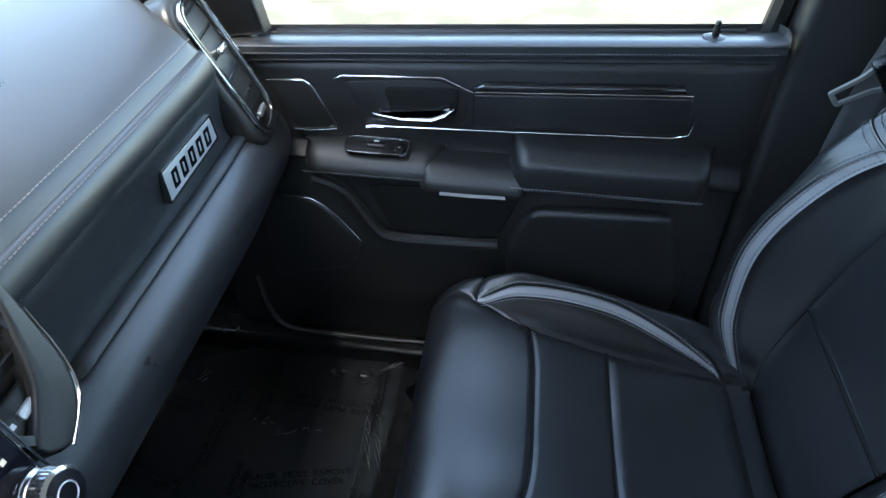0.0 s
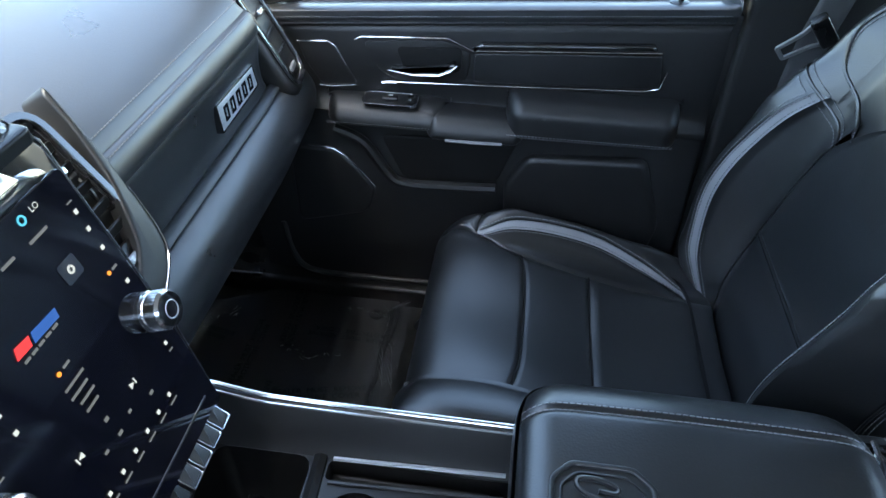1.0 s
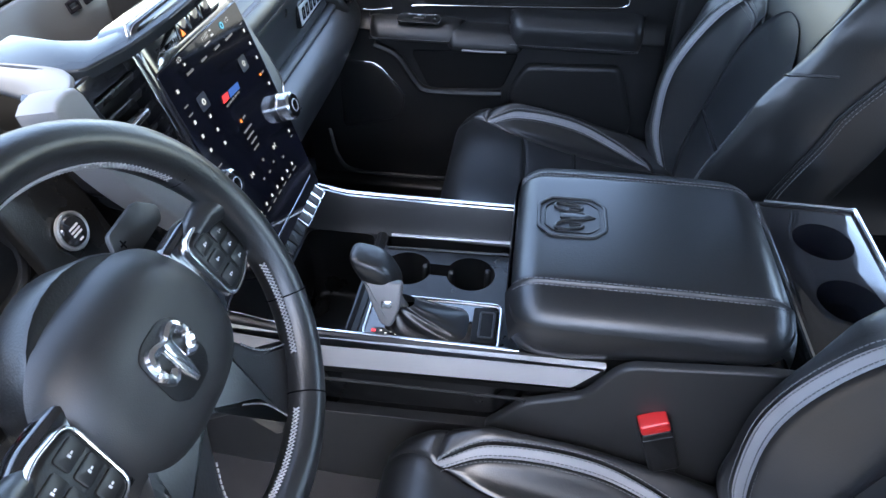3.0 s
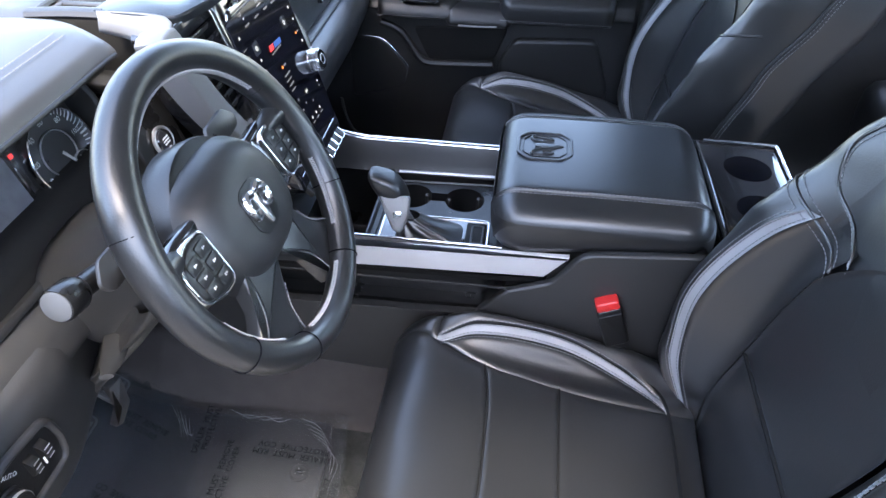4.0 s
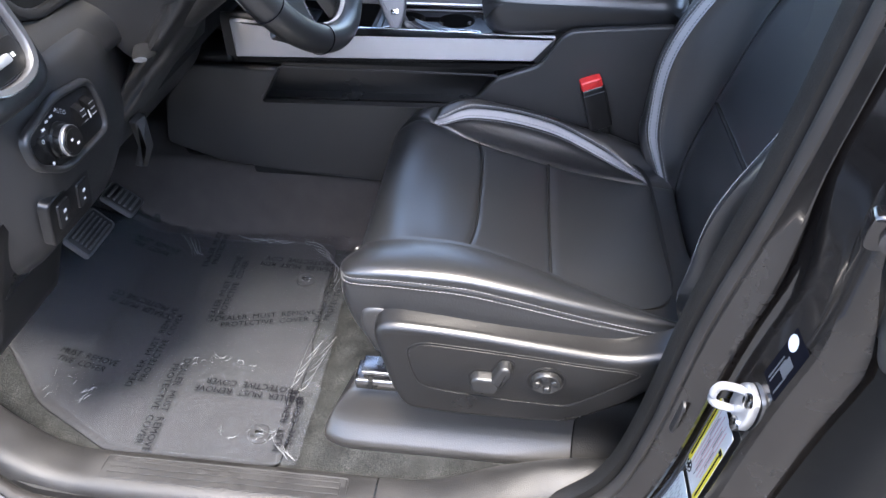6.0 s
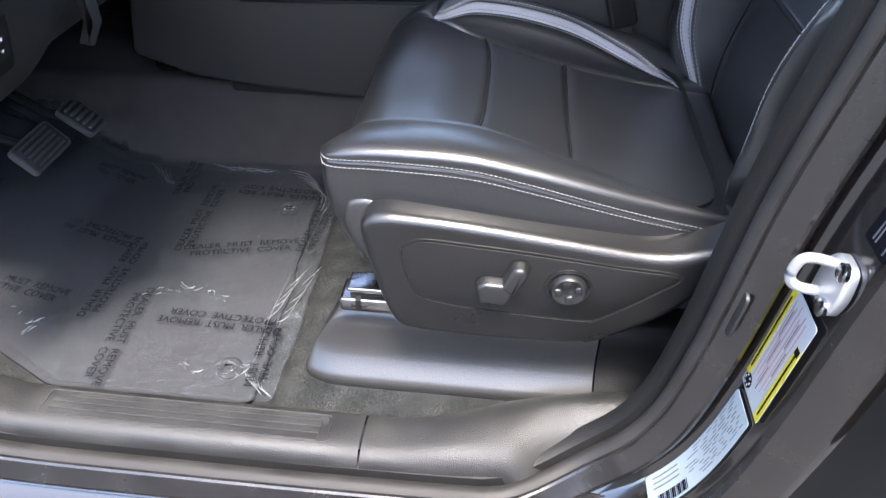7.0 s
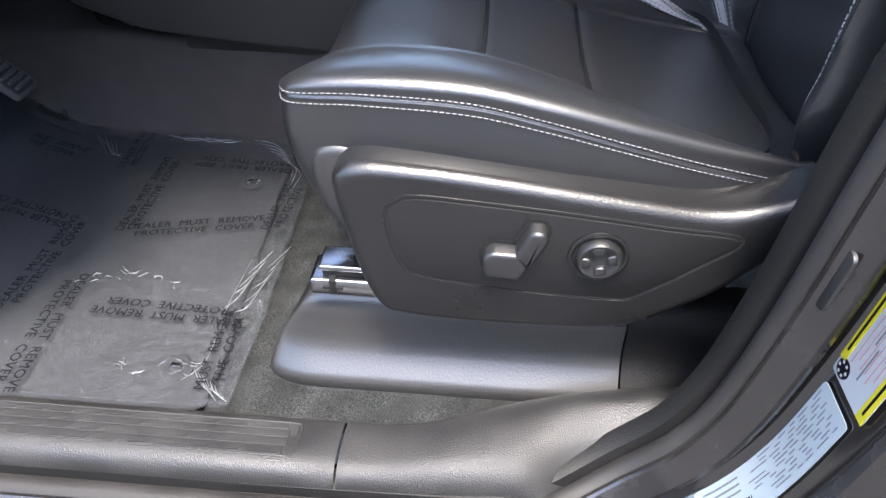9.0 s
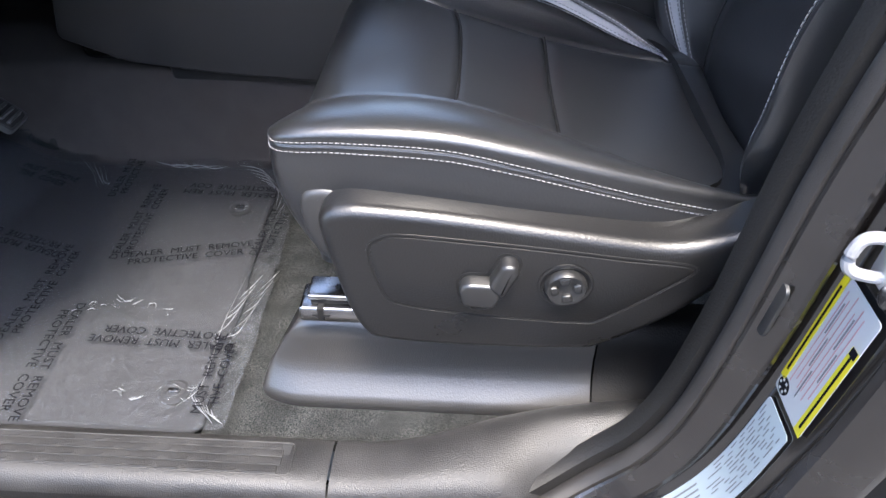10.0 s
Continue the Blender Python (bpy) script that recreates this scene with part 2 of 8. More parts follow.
GROUND_MIX = ground_mix()
DECK = material("silky_dark_plastic", (0.025, 0.0275, 0.03), 0.16, blotch=0.05, rough_var=0.03, spec=0.12)
MAT_GREY = material("grey_mat_pile", (0.024, 0.0245, 0.0265), 0.9, grain=0.5, grain_scale=800, blotch=0.18, blotch_scale=16, spec=0.2)


# ---- building helpers ----
def part(name, bm, mat, parent=None, label="", sharp=35, kind="", up=False):
    me = bpy.data.meshes.new(name)
    bmesh.ops.recalc_face_normals(bm, faces=bm.faces[:])
    bm.to_mesh(me)
    bm.free()
    return part_mesh(name, me, mat, parent, label, sharp, kind, up)


def part_mesh(name, me, mat, parent=None, label="", sharp=35, kind="", up=False):
    if up and sum(p.normal.z * p.area for p in me.polygons) < 0:
        me.flip_normals()
    for poly in me.polygons:
        poly.use_smooth = True
    if sharp < 180:
        me.set_sharp_from_angle(angle=radians(sharp))
    me.materials.append(mat)
    ob = new(name, me)
    if parent:
        ob.parent = parent
        ob.matrix_parent_inverse = parent.matrix_basis.inverted()
    if label or kind:
        tagged(ob, label=label, kind=kind)
    return ob


def thing(name, label, category, at=(0, 0, 0), group="", kind=""):
    e = new(name)
    e.empty_display_size = 0.05
    e.matrix_world = Matrix.Translation(at)
    return tagged(e, label, category, group, kind)


def frm(o, u, v):
    """A frame at o with axes u, v and their normal."""
    u, v = Vector(u).normalized(), Vector(v)
    n = u.cross(v).normalized()
    v = n.cross(u)
    m = Matrix.Identity(4)
    for i, c in enumerate((u, v, n, Vector(o))):
        for j in range(3):
            m[j][i] = c[j]
    return m


def curve(pts, n=8, closed=False):
    """Catmull-Rom through the points."""
    p = [Vector(q) for q in pts]
    k = len(p)
    out = []
    rng = range(k) if closed else range(k - 1)
    for i in rng:
        if closed:
            a, b, c, d = p[(i - 1) % k], p[i], p[(i + 1) % k], p[(i + 2) % k]
        else:
            a, b, c, d = p[max(i - 1, 0)], p[i], p[i + 1], p[min(i + 2, k - 1)]
        for j in range(n):
            t = j / n
            out.append(0.5 * ((2 * b) + (c - a) * t + (2 * a - 5 * b + 4 * c - d) * t * t + (3 * b - a - 3 * c + d) * t ** 3))
    if not closed:
        out.append(p[-1])
    return out


def lerp(table, x):
    """Smooth value at x from rows (x, value)."""
    if x <= table[0][0]:
        return table[0][1]
    for (a, va), (b, vb) in zip(table, table[1:]):
        if x <= b:
            t = (x - a) / (b - a)
            t = t * t * (3 - 2 * t)
            return va + (vb - va) * t
    return table[-1][1]


def line(table, x):
    if x <= table[0][0]:
        return table[0][1]
    for (a, va), (b, vb) in zip(table, table[1:]):
        if x <= b:
            return va + (vb - va) * (x - a) / (b - a)
    return table[-1][1]


def spline(table, x):
    """Value at x from rows (x, value), with no corners."""
    k = len(table)
    if x <= table[0][0]:
        return table[0][1]
    for i in range(k - 1):
        (x0, b), (x1, c) = table[i], table[i + 1]
        if x <= x1:
            h = x1 - x0
            ma = (c - table[i - 1][1]) / (x1 - table[i - 1][0]) if i > 0 else (c - b) / h
            mb = (table[i + 2][1] - b) / (table[i + 2][0] - x0) if i + 2 < k else (c - b) / h
            t = (x - x0) / h
            return b * (2 * t ** 3 - 3 * t * t + 1) + ma * h * (t ** 3 - 2 * t * t + t) + c * (3 * t * t - 2 * t ** 3) + mb * h * (t ** 3 - t * t)
    return table[-1][1]


def smooth(t):
    t = max(0.0, min(1.0, t))
    return t * t * (3 - 2 * t)


def grid_mesh(name, f, us, vs, close_v=False, uv=None):
    nu, nv = len(us), len(vs)
    verts = [f(u, v) for u in us for v in vs]
    faces = []
    for i in range(nu - 1):
        for j in range(nv if close_v else nv - 1):
            k = (j + 1) % nv
            faces.append((i * nv + j, i * nv + k, (i + 1) * nv + k, (i + 1) * nv + j))
    me = bpy.data.meshes.new(name)
    me.from_pydata([tuple(v) for v in verts], [], faces)
    if uv:
        layer = me.uv_layers.new(name="UVMap")
        flat = [uv(u, v) for u in us for v in vs]
        for lp in me.loops:
            layer.data[lp.index].uv = flat[lp.vertex_index]
    me.update()
    return me


def normal_at(f, u, v, e=1e-3):
    p = f(u, v)
    a = f(u + e, v) - f(u - e, v)
    b = f(u, v + e) - f(u, v - e)
    n = a.cross(b)
    return p, (n.normalized() if n.length > 1e-12 else Vector((0, 0, 1)))


def pillow(name, f, u0, u1, v0, v1, nu, nv, mat, parent, label="", tuck=0.006, edge=0.012, sign=1, puff=0.0, depth=0.0, sides="uUvV"):
    """A padded panel on the surface f(u, v); its edges dip by tuck into the seams. v0, v1 may depend on u."""
    fv0 = v0 if callable(v0) else (lambda u: v0)
    fv1 = v1 if callable(v1) else (lambda u: v1)
    def spaced(n):
        r = [0.5 - 0.5 * math.cos(math.pi * i / n) for i in range(n + 1)]
        return [0.45 * a + 0.55 * i / n for i, a in enumerate(r)]
    su, sv = spaced(nu), spaced(nv)
    pts, nrm = [], []
    for a in su:
        u = u0 + (u1 - u0) * a
        for b in sv:
            v = fv0(u) + (fv1(u) - fv0(u)) * b
            p, n = normal_at(f, u, v)
            pts.append(p)
            nrm.append(n * sign)
    W = nv + 1
    verts = []
    for i in range(nu + 1):
        for j in range(W):
            k = i * W + j
            p = pts[k]
            d = 9.0
            if "u" in sides: d = min(d, (p - pts[j]).length)
            if "U" in sides: d = min(d, (p - pts[nu * W + j]).length)
            if "v" in sides: d = min(d, (p - pts[i * W]).length)
            if "V" in sides: d = min(d, (p - pts[i * W + nv]).length)
            t = min(1.0, d / edge)
            drop = tuck * (1 - math.sqrt(max(0.0, 1 - (1 - t) ** 2)))
            bulge = puff * math.sin(math.pi * su[i]) * math.sin(math.pi * sv[j])
            verts.append(p + nrm[k] * (bulge - drop))
    faces = [(i * W + j, i * W + j + 1, (i + 1) * W + j + 1, (i + 1) * W + j) for i in range(nu) for j in range(nv)]
    ring = [j for j in range(W)] + [i * W + nv for i in range(1, nu + 1)] + [nu * W + j for j in range(nv - 1, -1, -1)] + [i * W for i in range(nu - 1, 0, -1)]
    if depth:
        base = len(verts)
        for k in ring:
            verts.append(verts[k] - nrm[k] * depth)
        m = len(ring)
        for a in range(m):
            b = (a + 1) % m
            faces.append((ring[a], ring[b], base + b, base + a))
    me = bpy.data.meshes.new(name)
    me.from_pydata([tuple(v) for v in verts], [], faces)
    layer = me.uv_layers.new(name="UVMap")
    lu = [0.0]
    for i in range(1, nu + 1):
        lu.append(lu[-1] + (pts[i * W + nv // 2] - pts[(i - 1) * W + nv // 2]).length)
    for lp in me.loops:
        k = ring[lp.vertex_index - (nu + 1) * W] if lp.vertex_index >= (nu + 1) * W else lp.vertex_index
        i, j = divmod(k, W)
        width = (pts[i * W + nv] - pts[i * W]).length
        layer.data[lp.index].uv = (lu[i], (sv[j] - 0.5) * width)
    me.update()
    if sign < 0:
        me.flip_normals()
    return part_mesh(name, me, mat, parent, label, 60)


def tube(bm, pts, r, seg=8, closed=False, flat=1.0, up=(0, 0, 1), caps=True):
    """A round or flattened bar along the points; r may be a number or a function of 0..1."""
    rf = r if callable(r) else (lambda t: r)
    n = len(pts)
    pts = [Vector(p) for p in pts]
    rings = []
    for i, p in enumerate(pts):
        if closed:
            d = pts[(i + 1) % n] - pts[i - 1]
        else:
            d = pts[min(i + 1, n - 1)] - pts[max(i - 1, 0)]
        d = d.normalized() if d.length > 1e-9 else Vector((1, 0, 0))
        s = d.cross(Vector(up))
        if s.length < 1e-4:
            s = d.cross(Vector((0, 1, 0.01)))
        s.normalize()
        w = s.cross(d)
        rr = rf(i / max(1, n - 1))
        rings.append([bm.verts.new(p + s * (rr * math.cos(a)) + w * (rr * flat * math.sin(a))) for a in (2 * math.pi * k / seg for k in range(seg))])
    for i in range(n if closed else n - 1):
        A, B = rings[i], rings[(i + 1) % n]
        for k in range(seg):
            bm.faces.new((A[k], A[(k + 1) % seg], B[(k + 1) % seg], B[k]))
    if not closed and caps:
        bm.faces.new(rings[0][::-1])
        bm.faces.new(rings[-1])
    return bm


def bar(pts, r, seg=8, closed=False, flat=1.0, up=(0, 0, 1)):
    return tube(bmesh.new(), pts, r, seg, closed, flat, up)


def rounded(poly, r, n=4):
    """Polygon corners rounded by r."""
    out = []
    k = len(poly)
    P = [Vector((*p, 0)) for p in poly]
    for i in range(k):
        a, b, c = P[i - 1], P[i], P[(i + 1) % k]
        rr = r[i] if isinstance(r, (list, tuple)) else r
        d1, d2 = (a - b), (c - b)
        m = min(rr, 0.48 * d1.length, 0.48 * d2.length)
        s, e = b + d1.normalized() * m, b + d2.normalized() * m
        for j in range(n + 1):
            t = j / n
            q = s * (1 - t) ** 2 + b * 2 * t * (1 - t) + e * t * t
            out.append((q.x, q.y))
    return out


def inset(poly, d):
    k = len(poly)
    area = sum(poly[i][0] * poly[(i + 1) % k][1] - poly[(i + 1) % k][0] * poly[i][1] for i in range(k))
    s = 1 if area > 0 else -1
    out = []
    for i in range(k):
        a, b, c = Vector(poly[i - 1]), Vector(poly[i]), Vector(poly[(i + 1) % k])
        n1 = Vector((-(b - a).y, (b - a).x)) * s
        n2 = Vector((-(c - b).y, (c - b).x)) * s
        if n1.length < 1e-9: n1 = n2
        if n2.length < 1e-9: n2 = n1
        n1, n2 = n1.normalized(), n2.normalized()
        m = n1 + n2
        m = m / max(0.35, m.length_squared / 2)
        out.append((b.x + m.x * d, b.y + m.y * d))
    return out


def slab(bm, poly, depth, M, bevel=0.003, steps=3, hollow=0.0, z0=0.0):
    """A plate of outline poly in frame M, rounded at its upper edge. hollow: border width, for a ring."""
    rings = [[(x, y, z0) for x, y in poly]]
    b = min(bevel, abs(depth) * 0.95)
    sg = 1 if depth > 0 else -1
    for i in range(steps + 1):
        a = math.pi / 2 * i / steps
        q = inset(poly, b * (1 - math.cos(a))) if b > 0 else poly
        rings.append([(x, y, z0 + depth - sg * b * (1 - math.sin(a))) for x, y in q])
    if hollow:
        inner = inset(poly, hollow)
        for i in range(steps + 1):
            a = math.pi / 2 * (1 - i / steps)
            q = inset(inner, -b * (1 - math.cos(a)))
            rings.append([(x, y, z0 + depth - sg * b * (1 - math.sin(a))) for x, y in q])
        rings.append([(x, y, z0) for x, y in inner])
    V = [[bm.verts.new(M @ Vector(p)) for p in r] for r in rings]
    n = len(poly)
    for A, B in zip(V, V[1:]):
        for k in range(n):
            bm.faces.new((A[k], A[(k + 1) % n], B[(k + 1) % n], B[k]))
    if hollow:
        for k in range(n):
            bm.faces.new((V[-1][k], V[-1][(k + 1) % n], V[0][(k + 1) % n], V[0][k]))
    else:
        bm.faces.new(V[-1])
        bm.faces.new(V[0][::-1])
    return bm


def plate(poly, depth, M, bevel=0.003, steps=3, hollow=0.0, z0=0.0):
    return slab(bmesh.new(), poly, depth, M, bevel, steps, hollow, z0)


def rect(w, h, x=0.0, y=0.0):
    return [(x - w / 2, y - h / 2), (x + w / 2, y - h / 2), (x + w / 2, y + h / 2), (x - w / 2, y + h / 2)]


def disc(r, n=28, x=0.0, y=0.0, ry=None):
    ry = ry or r
    return [(x + r * math.cos(2 * math.pi * k / n), y + ry * math.sin(2 * math.pi * k / n)) for k in range(n)]


def block(bm, lo, hi, bevel=0.004):
    """A box with rounded edges between two corners."""
    x0, y0, z0 = lo
    x1, y1, z1 = hi
    mid = (z0 + z1) / 2
    cx, cy = (x0 + x1) / 2, (y0 + y1) / 2
    p = rounded(rect(x1 - x0, y1 - y0), bevel * 1.5, 3)
    rings = [[(x, y, z0 + bevel * (1 - math.cos(math.pi / 2 * i / 3))) for x, y in inset(p, bevel * (1 - math.sin(math.pi / 2 * i / 3)))] for i in range(4)]
    rings += [[(x, y, z1 - bevel * (1 - math.cos(math.pi / 2 * i / 3))) for x, y in inset(p, bevel * (1 - math.sin(math.pi / 2 * i / 3)))] for i in (3, 2, 1, 0)]
    V = [[bm.verts.new((x + cx, y + cy, z)) for x, y, z in r] for r in rings]
    n = len(p)
    for A, B in zip(V, V[1:]):
        for k in range(n):
            bm.faces.new((A[k], A[(k + 1) % n], B[(k + 1) % n], B[k]))
    bm.faces.new(V[0][::-1])
    bm.faces.new(V[-1])
    return bm


def lathe(bm, prof, M, seg=28):
    """Turn rows (radius, height) about the normal of frame M."""
    rings = [[bm.verts.new(M @ Vector((r * math.cos(2 * math.pi * k / seg), r * math.sin(2 * math.pi * k / seg), h))) for k in range(seg)] for r, h in prof]
    for A, B in zip(rings, rings[1:]):
        for k in range(seg):
            bm.faces.new((A[k], A[(k + 1) % seg], B[(k + 1) % seg], B[k]))
    bm.faces.new(rings[0][::-1])
    bm.faces.new(rings[-1])
    return bm


def lathe_ring(M, r, t, h):
    return lathe_open([(r, 0), (r, h), (r - t * 0.5, h + 0.0008), (r - t, h), (r - t, 0)], M)


def lathe_open(prof, M, seg=36):
    bm = bmesh.new()
    rings = [[bm.verts.new(M @ Vector((q * math.cos(2 * math.pi * k / seg), q * math.sin(2 * math.pi * k / seg), h))) for k in range(seg)] for q, h in prof]
    rings.append(rings[0])
    for A, B in zip(rings, rings[1:]):
        for k in range(seg):
            bm.faces.new((A[k], A[(k + 1) % seg], B[(k + 1) % seg], B[k]))
    return bm


def cut(ob, *cutters):
    """Take the shapes out of ob's mesh for good."""
    tmp = []
    for bm in cutters:
        bmesh.ops.recalc_face_normals(bm, faces=bm.faces[:])
        me = bpy.data.meshes.new("cutter")
        bm.to_mesh(me)
        bm.free()
        o = new("cutter", me)
        tmp.append(o)
        md = ob.modifiers.new("cut", "BOOLEAN")
        md.operation, md.solver, md.object = "DIFFERENCE", "EXACT", o
    dg = bpy.context.evaluated_depsgraph_get()
    dg.update()
    me = bpy.data.meshes.new_from_object(ob.evaluated_get(dg))
    ob.modifiers.clear()
    ob.data = me
    for poly in me.polygons:
        poly.use_smooth = True
    me.set_sharp_from_angle(angle=radians(35))
    for o in tmp:
        bpy.data.objects.remove(o)
    return ob


def cyl(x, y, z0, z1, r, seg=32):
    return lathe(bmesh.new(), [(r, z0), (r, z1)], frm((x, y, 0), (1, 0, 0), (0, 1, 0)), seg)


def stitches(pts, parent, pitch=0.0062, dash=0.0042, r=0.0007, lift=(0, 0, 0), name="stitching", mat=None):
    """One row of thread along the points."""
    pts = [Vector(p) + Vector(lift) for p in pts]
    acc = [0.0]
    for a, b in zip(pts, pts[1:]):
        acc.append(acc[-1] + (b - a).length)
    def at(s):
        for i in range(len(pts) - 1):
            if s <= acc[i + 1]:
                t = (s - acc[i]) / max(1e-9, acc[i + 1] - acc[i])
                return pts[i].lerp(pts[i + 1], t)
        return pts[-1]
    bm = bmesh.new()
    s = 0.0
    while s + dash < acc[-1]:
        tube(bm, [at(s), at(s + dash / 2), at(s + dash)], r, 5)
        s += pitch
    return part(name, bm, mat or THREAD, parent, "pale grey thread stitching", 60)


def letters(body, size, M, mat, parent, name="lettering", thick=0.0, label=""):
    """Words in the built-in font, laid in frame M."""
    cu = bpy.data.curves.new(name, "FONT")
    cu.body, cu.size, cu.extrude = body, size, thick
    cu.resolution_u = 2
    cu.align_x, cu.align_y = "CENTER", "CENTER"
    tmp = bpy.data.objects.new("tmp", cu)
    me = bpy.data.meshes.new_from_object(tmp)
    bpy.data.objects.remove(tmp)
    bpy.data.curves.remove(cu)
    me.transform(M)
    me.name = name
    return part_mesh(name, me, mat, parent, label, 180)


def bars(rows, M, mat, parent, name="print_bars", thick=0.0004):
    """Small plain bars (x, y, w, h) in frame M."""
    for x, y, w, h in rows:
        ob = part(name, slab(bmesh.new(), rect(w, h, x, y), thick, M, 0.0), mat, parent)
    return ob


# ---- ground and cab shell ----
def ground():
    bm = bmesh.new()
    R = [0, 3, 8, 20, 60, 200, 900]
    rings = []
    for r in R[1:]:
        rings.append([bm.verts.new((r * math.cos(a), r * math.sin(a), -0.62 + 0.02 * math.sin(3 * a) * min(1, r / 20))) for a in (2 * math.pi * k / 40 for k in range(40))])
    c = bm.verts.new((0, 0, -0.62))
    for k in range(40):
        bm.faces.new((c, rings[0][k], rings[0][(k + 1) % 40]))
    for A, B in zip(rings, rings[1:]):
        for k in range(40):
            bm.faces.new((A[k], B[k], B[(k + 1) % 40], A[(k + 1) % 40]))
    ob = part("ground", bm, GROUND_MIX)
    tagged(ob, "dark asphalt beside the truck with pale sand beyond it", "ground", kind="structure")


ground()


def floor_z(x, y):
    toe = 0.0 if x > -0.48 else 0.42 * (-0.48 - x) ** 1.25 * 1.9
    t = abs(y - 0.01)
    tunnel = 0.155 * (1 - smooth((t - 0.15) / 0.055)) + (0.03 if x < -0.3 else 0.03) * (1 - smooth((t - 0.05) / 0.1))
    if x > 0.62:
        tunnel *= 1 - 0.8 * smooth((x - 0.62) / 0.2)
    return max(toe, tunnel) - 0.004


def floor():
    xs = [-0.95 + 0.025 * i for i in range(110)]
    ys = [-0.735 + 0.0148 * j for j in range(104)]
    me = grid_mesh("floor", lambda x, y: Vector((x, y, floor_z(x, y) + 0.0015 * noise.noise(Vector((x * 30, y * 30, 0))))), xs, ys)
    ob = part_mesh("floor", me, CARPET, None, "", 180)
    tagged(ob, "charcoal cut-pile carpet over the cab floor and tunnel", "carpet", kind="structure")


floor()


def tunnel():
    # short-napped brown-black cover moulded over the transmission tunnel
    def f(x, v):
        y = 0.01 + 0.222 * v
        return Vector((x, y, floor_z(x, y) + 0.006 - 0.007 * smooth((abs(v) - 0.9) / 0.1)))
    me = grid_mesh("tunnel_cover", f, [-0.94 + 0.03 * i for i in range(50)], [-1 + j / 24 for j in range(49)])
    tagged(part_mesh("tunnel_cover", me, TUNNEL, None, "", 180), "brown-black napped cover moulded over the floor tunnel", "tunnel cover", kind="structure")


tunnel()

# unseen wall, added to block low sky and darken what side faces reflect
bm = block(bmesh.new(), (-14.0, -7.6, -0.66), (14.0, -7.2, 3.6), 0.02)
tagged(part("unseen_wall", bm, WALL), "unseen plain dark wall added to block the low sky on the driver's side", "wall", kind="structure")

# the door opening on the driver's side: rows (x, z) along its edge, from the front pillar along the sill and up the rear pillar
OPENING = curve([(-0.70, 0, 1.00), (-0.69, 0, 0.70), (-0.675, 0, 0.40), (-0.63, 0, 0.17), (-0.54, 0, 0.05), (-0.40, 0, 0.005), (-0.15, 0, 0.0), (0.08, 0, 0.003),
                 (0.24, 0, 0.012), (0.325, 0, 0.045), (0.375, 0, 0.115), (0.398, 0, 0.24), (0.4125, 0, 0.42), (0.436, 0, 0.58), (0.4495, 0, 0.72), (0.4575, 0, 0.84), (0.467, 0, 1.0), (0.48, 0, 1.36)], 6)


def opening_frame(i):
    p = OPENING[i]
    d = (OPENING[min(i + 1, len(OPENING) - 1)] - OPENING[max(i - 1, 0)]).normalized()
    n = Vector((d.z, 0, -d.x))
    return p, n


def aperture_sweep(name, prof, mat, parent, label="", sharp=40):
    """Sweep rows (distance outward from the opening's edge, y) along the opening."""
    def f(i, j):
        p, n = opening_frame(int(i))
        k = int(j)
        low = (1 - smooth((p.z - 0.012) / 0.11)) * (1 - smooth((p.x - 0.22) / 0.13)) * (1 - smooth((-0.42 - p.x) / 0.16))
        # the rear pillar grows flatter above the striker
        deep = 1 - 0.8 * smooth((p.z - 0.49) / 0.16) if p.x > 0 else 1.0
        d = prof[k][0] if prof[k][0] < 0.02 else 0.02 + (prof[k][0] - 0.02) * deep
        return p + n * d + Vector((0, prof[k][1] - 0.046 * low, 0.008 * low))
    me = grid_mesh(name, f, range(len(OPENING)), range(len(prof)))
    me.flip_normals()
    return part_mesh(name, me, mat, parent, label, sharp)


body = thing("truck_body", "dark grey metallic painted truck body round the open driver's doorway", "truck body", (0, -0.85, 0), kind="structure")
aperture_sweep("door_jamb", [(0.030, -0.715), (0.040, -0.745), (0.048, -0.785), (0.058, -0.7935), (0.062, -0.7985), (0.062, -0.845), (0.066, -0.866), (0.078, -0.8765), (0.094, -0.8805), (0.106, -0.878), (0.114, -0.866), (0.118, -0.84), (0.122, -0.80)], PAINT, body)
aperture_sweep("door_seal", [(0.028, -0.759), (0.016, -0.761), (0.0125, -0.766), (0.0125, -0.773), (0.017, -0.779), (0.028, -0.780)], SEAL, body, "dusty black rubber weatherstrip seal")
aperture_sweep("seal_groove", [(0.019, -0.757), (0.021, -0.760), (0.019, -0.763)], DARK, body)
aperture_sweep("seal_lip", [(0.016, -0.728), (0.006, -0.737), (0.0055, -0.746), (0.010, -0.755), (0.022, -0.759)], TRIM_BLACK, body, "matt black pillar trim edge")
# flange and outer lip wear the lighter copy where the sky would reflect
aperture_sweep("pinch_flange", [(0.024, -0.7785), (0.0195, -0.7808), (0.0205, -0.784), (0.030, -0.7915), (0.0375, -0.7978), (0.041, -0.7985), (0.0455, -0.7965), (0.046, -0.792)], PAINT_LIT, body, "painted flange with a folded edge, sky light put into its paler brown-grey", 25)
aperture_sweep("outer_lip", [(0.0635, -0.857), (0.0585, -0.863), (0.0605, -0.8695), (0.070, -0.878), (0.080, -0.8822), (0.093, -0.8835)], PAINT_LIT, body, "painted outer lip of the doorway, sky light put into its paler brown-grey", 25)


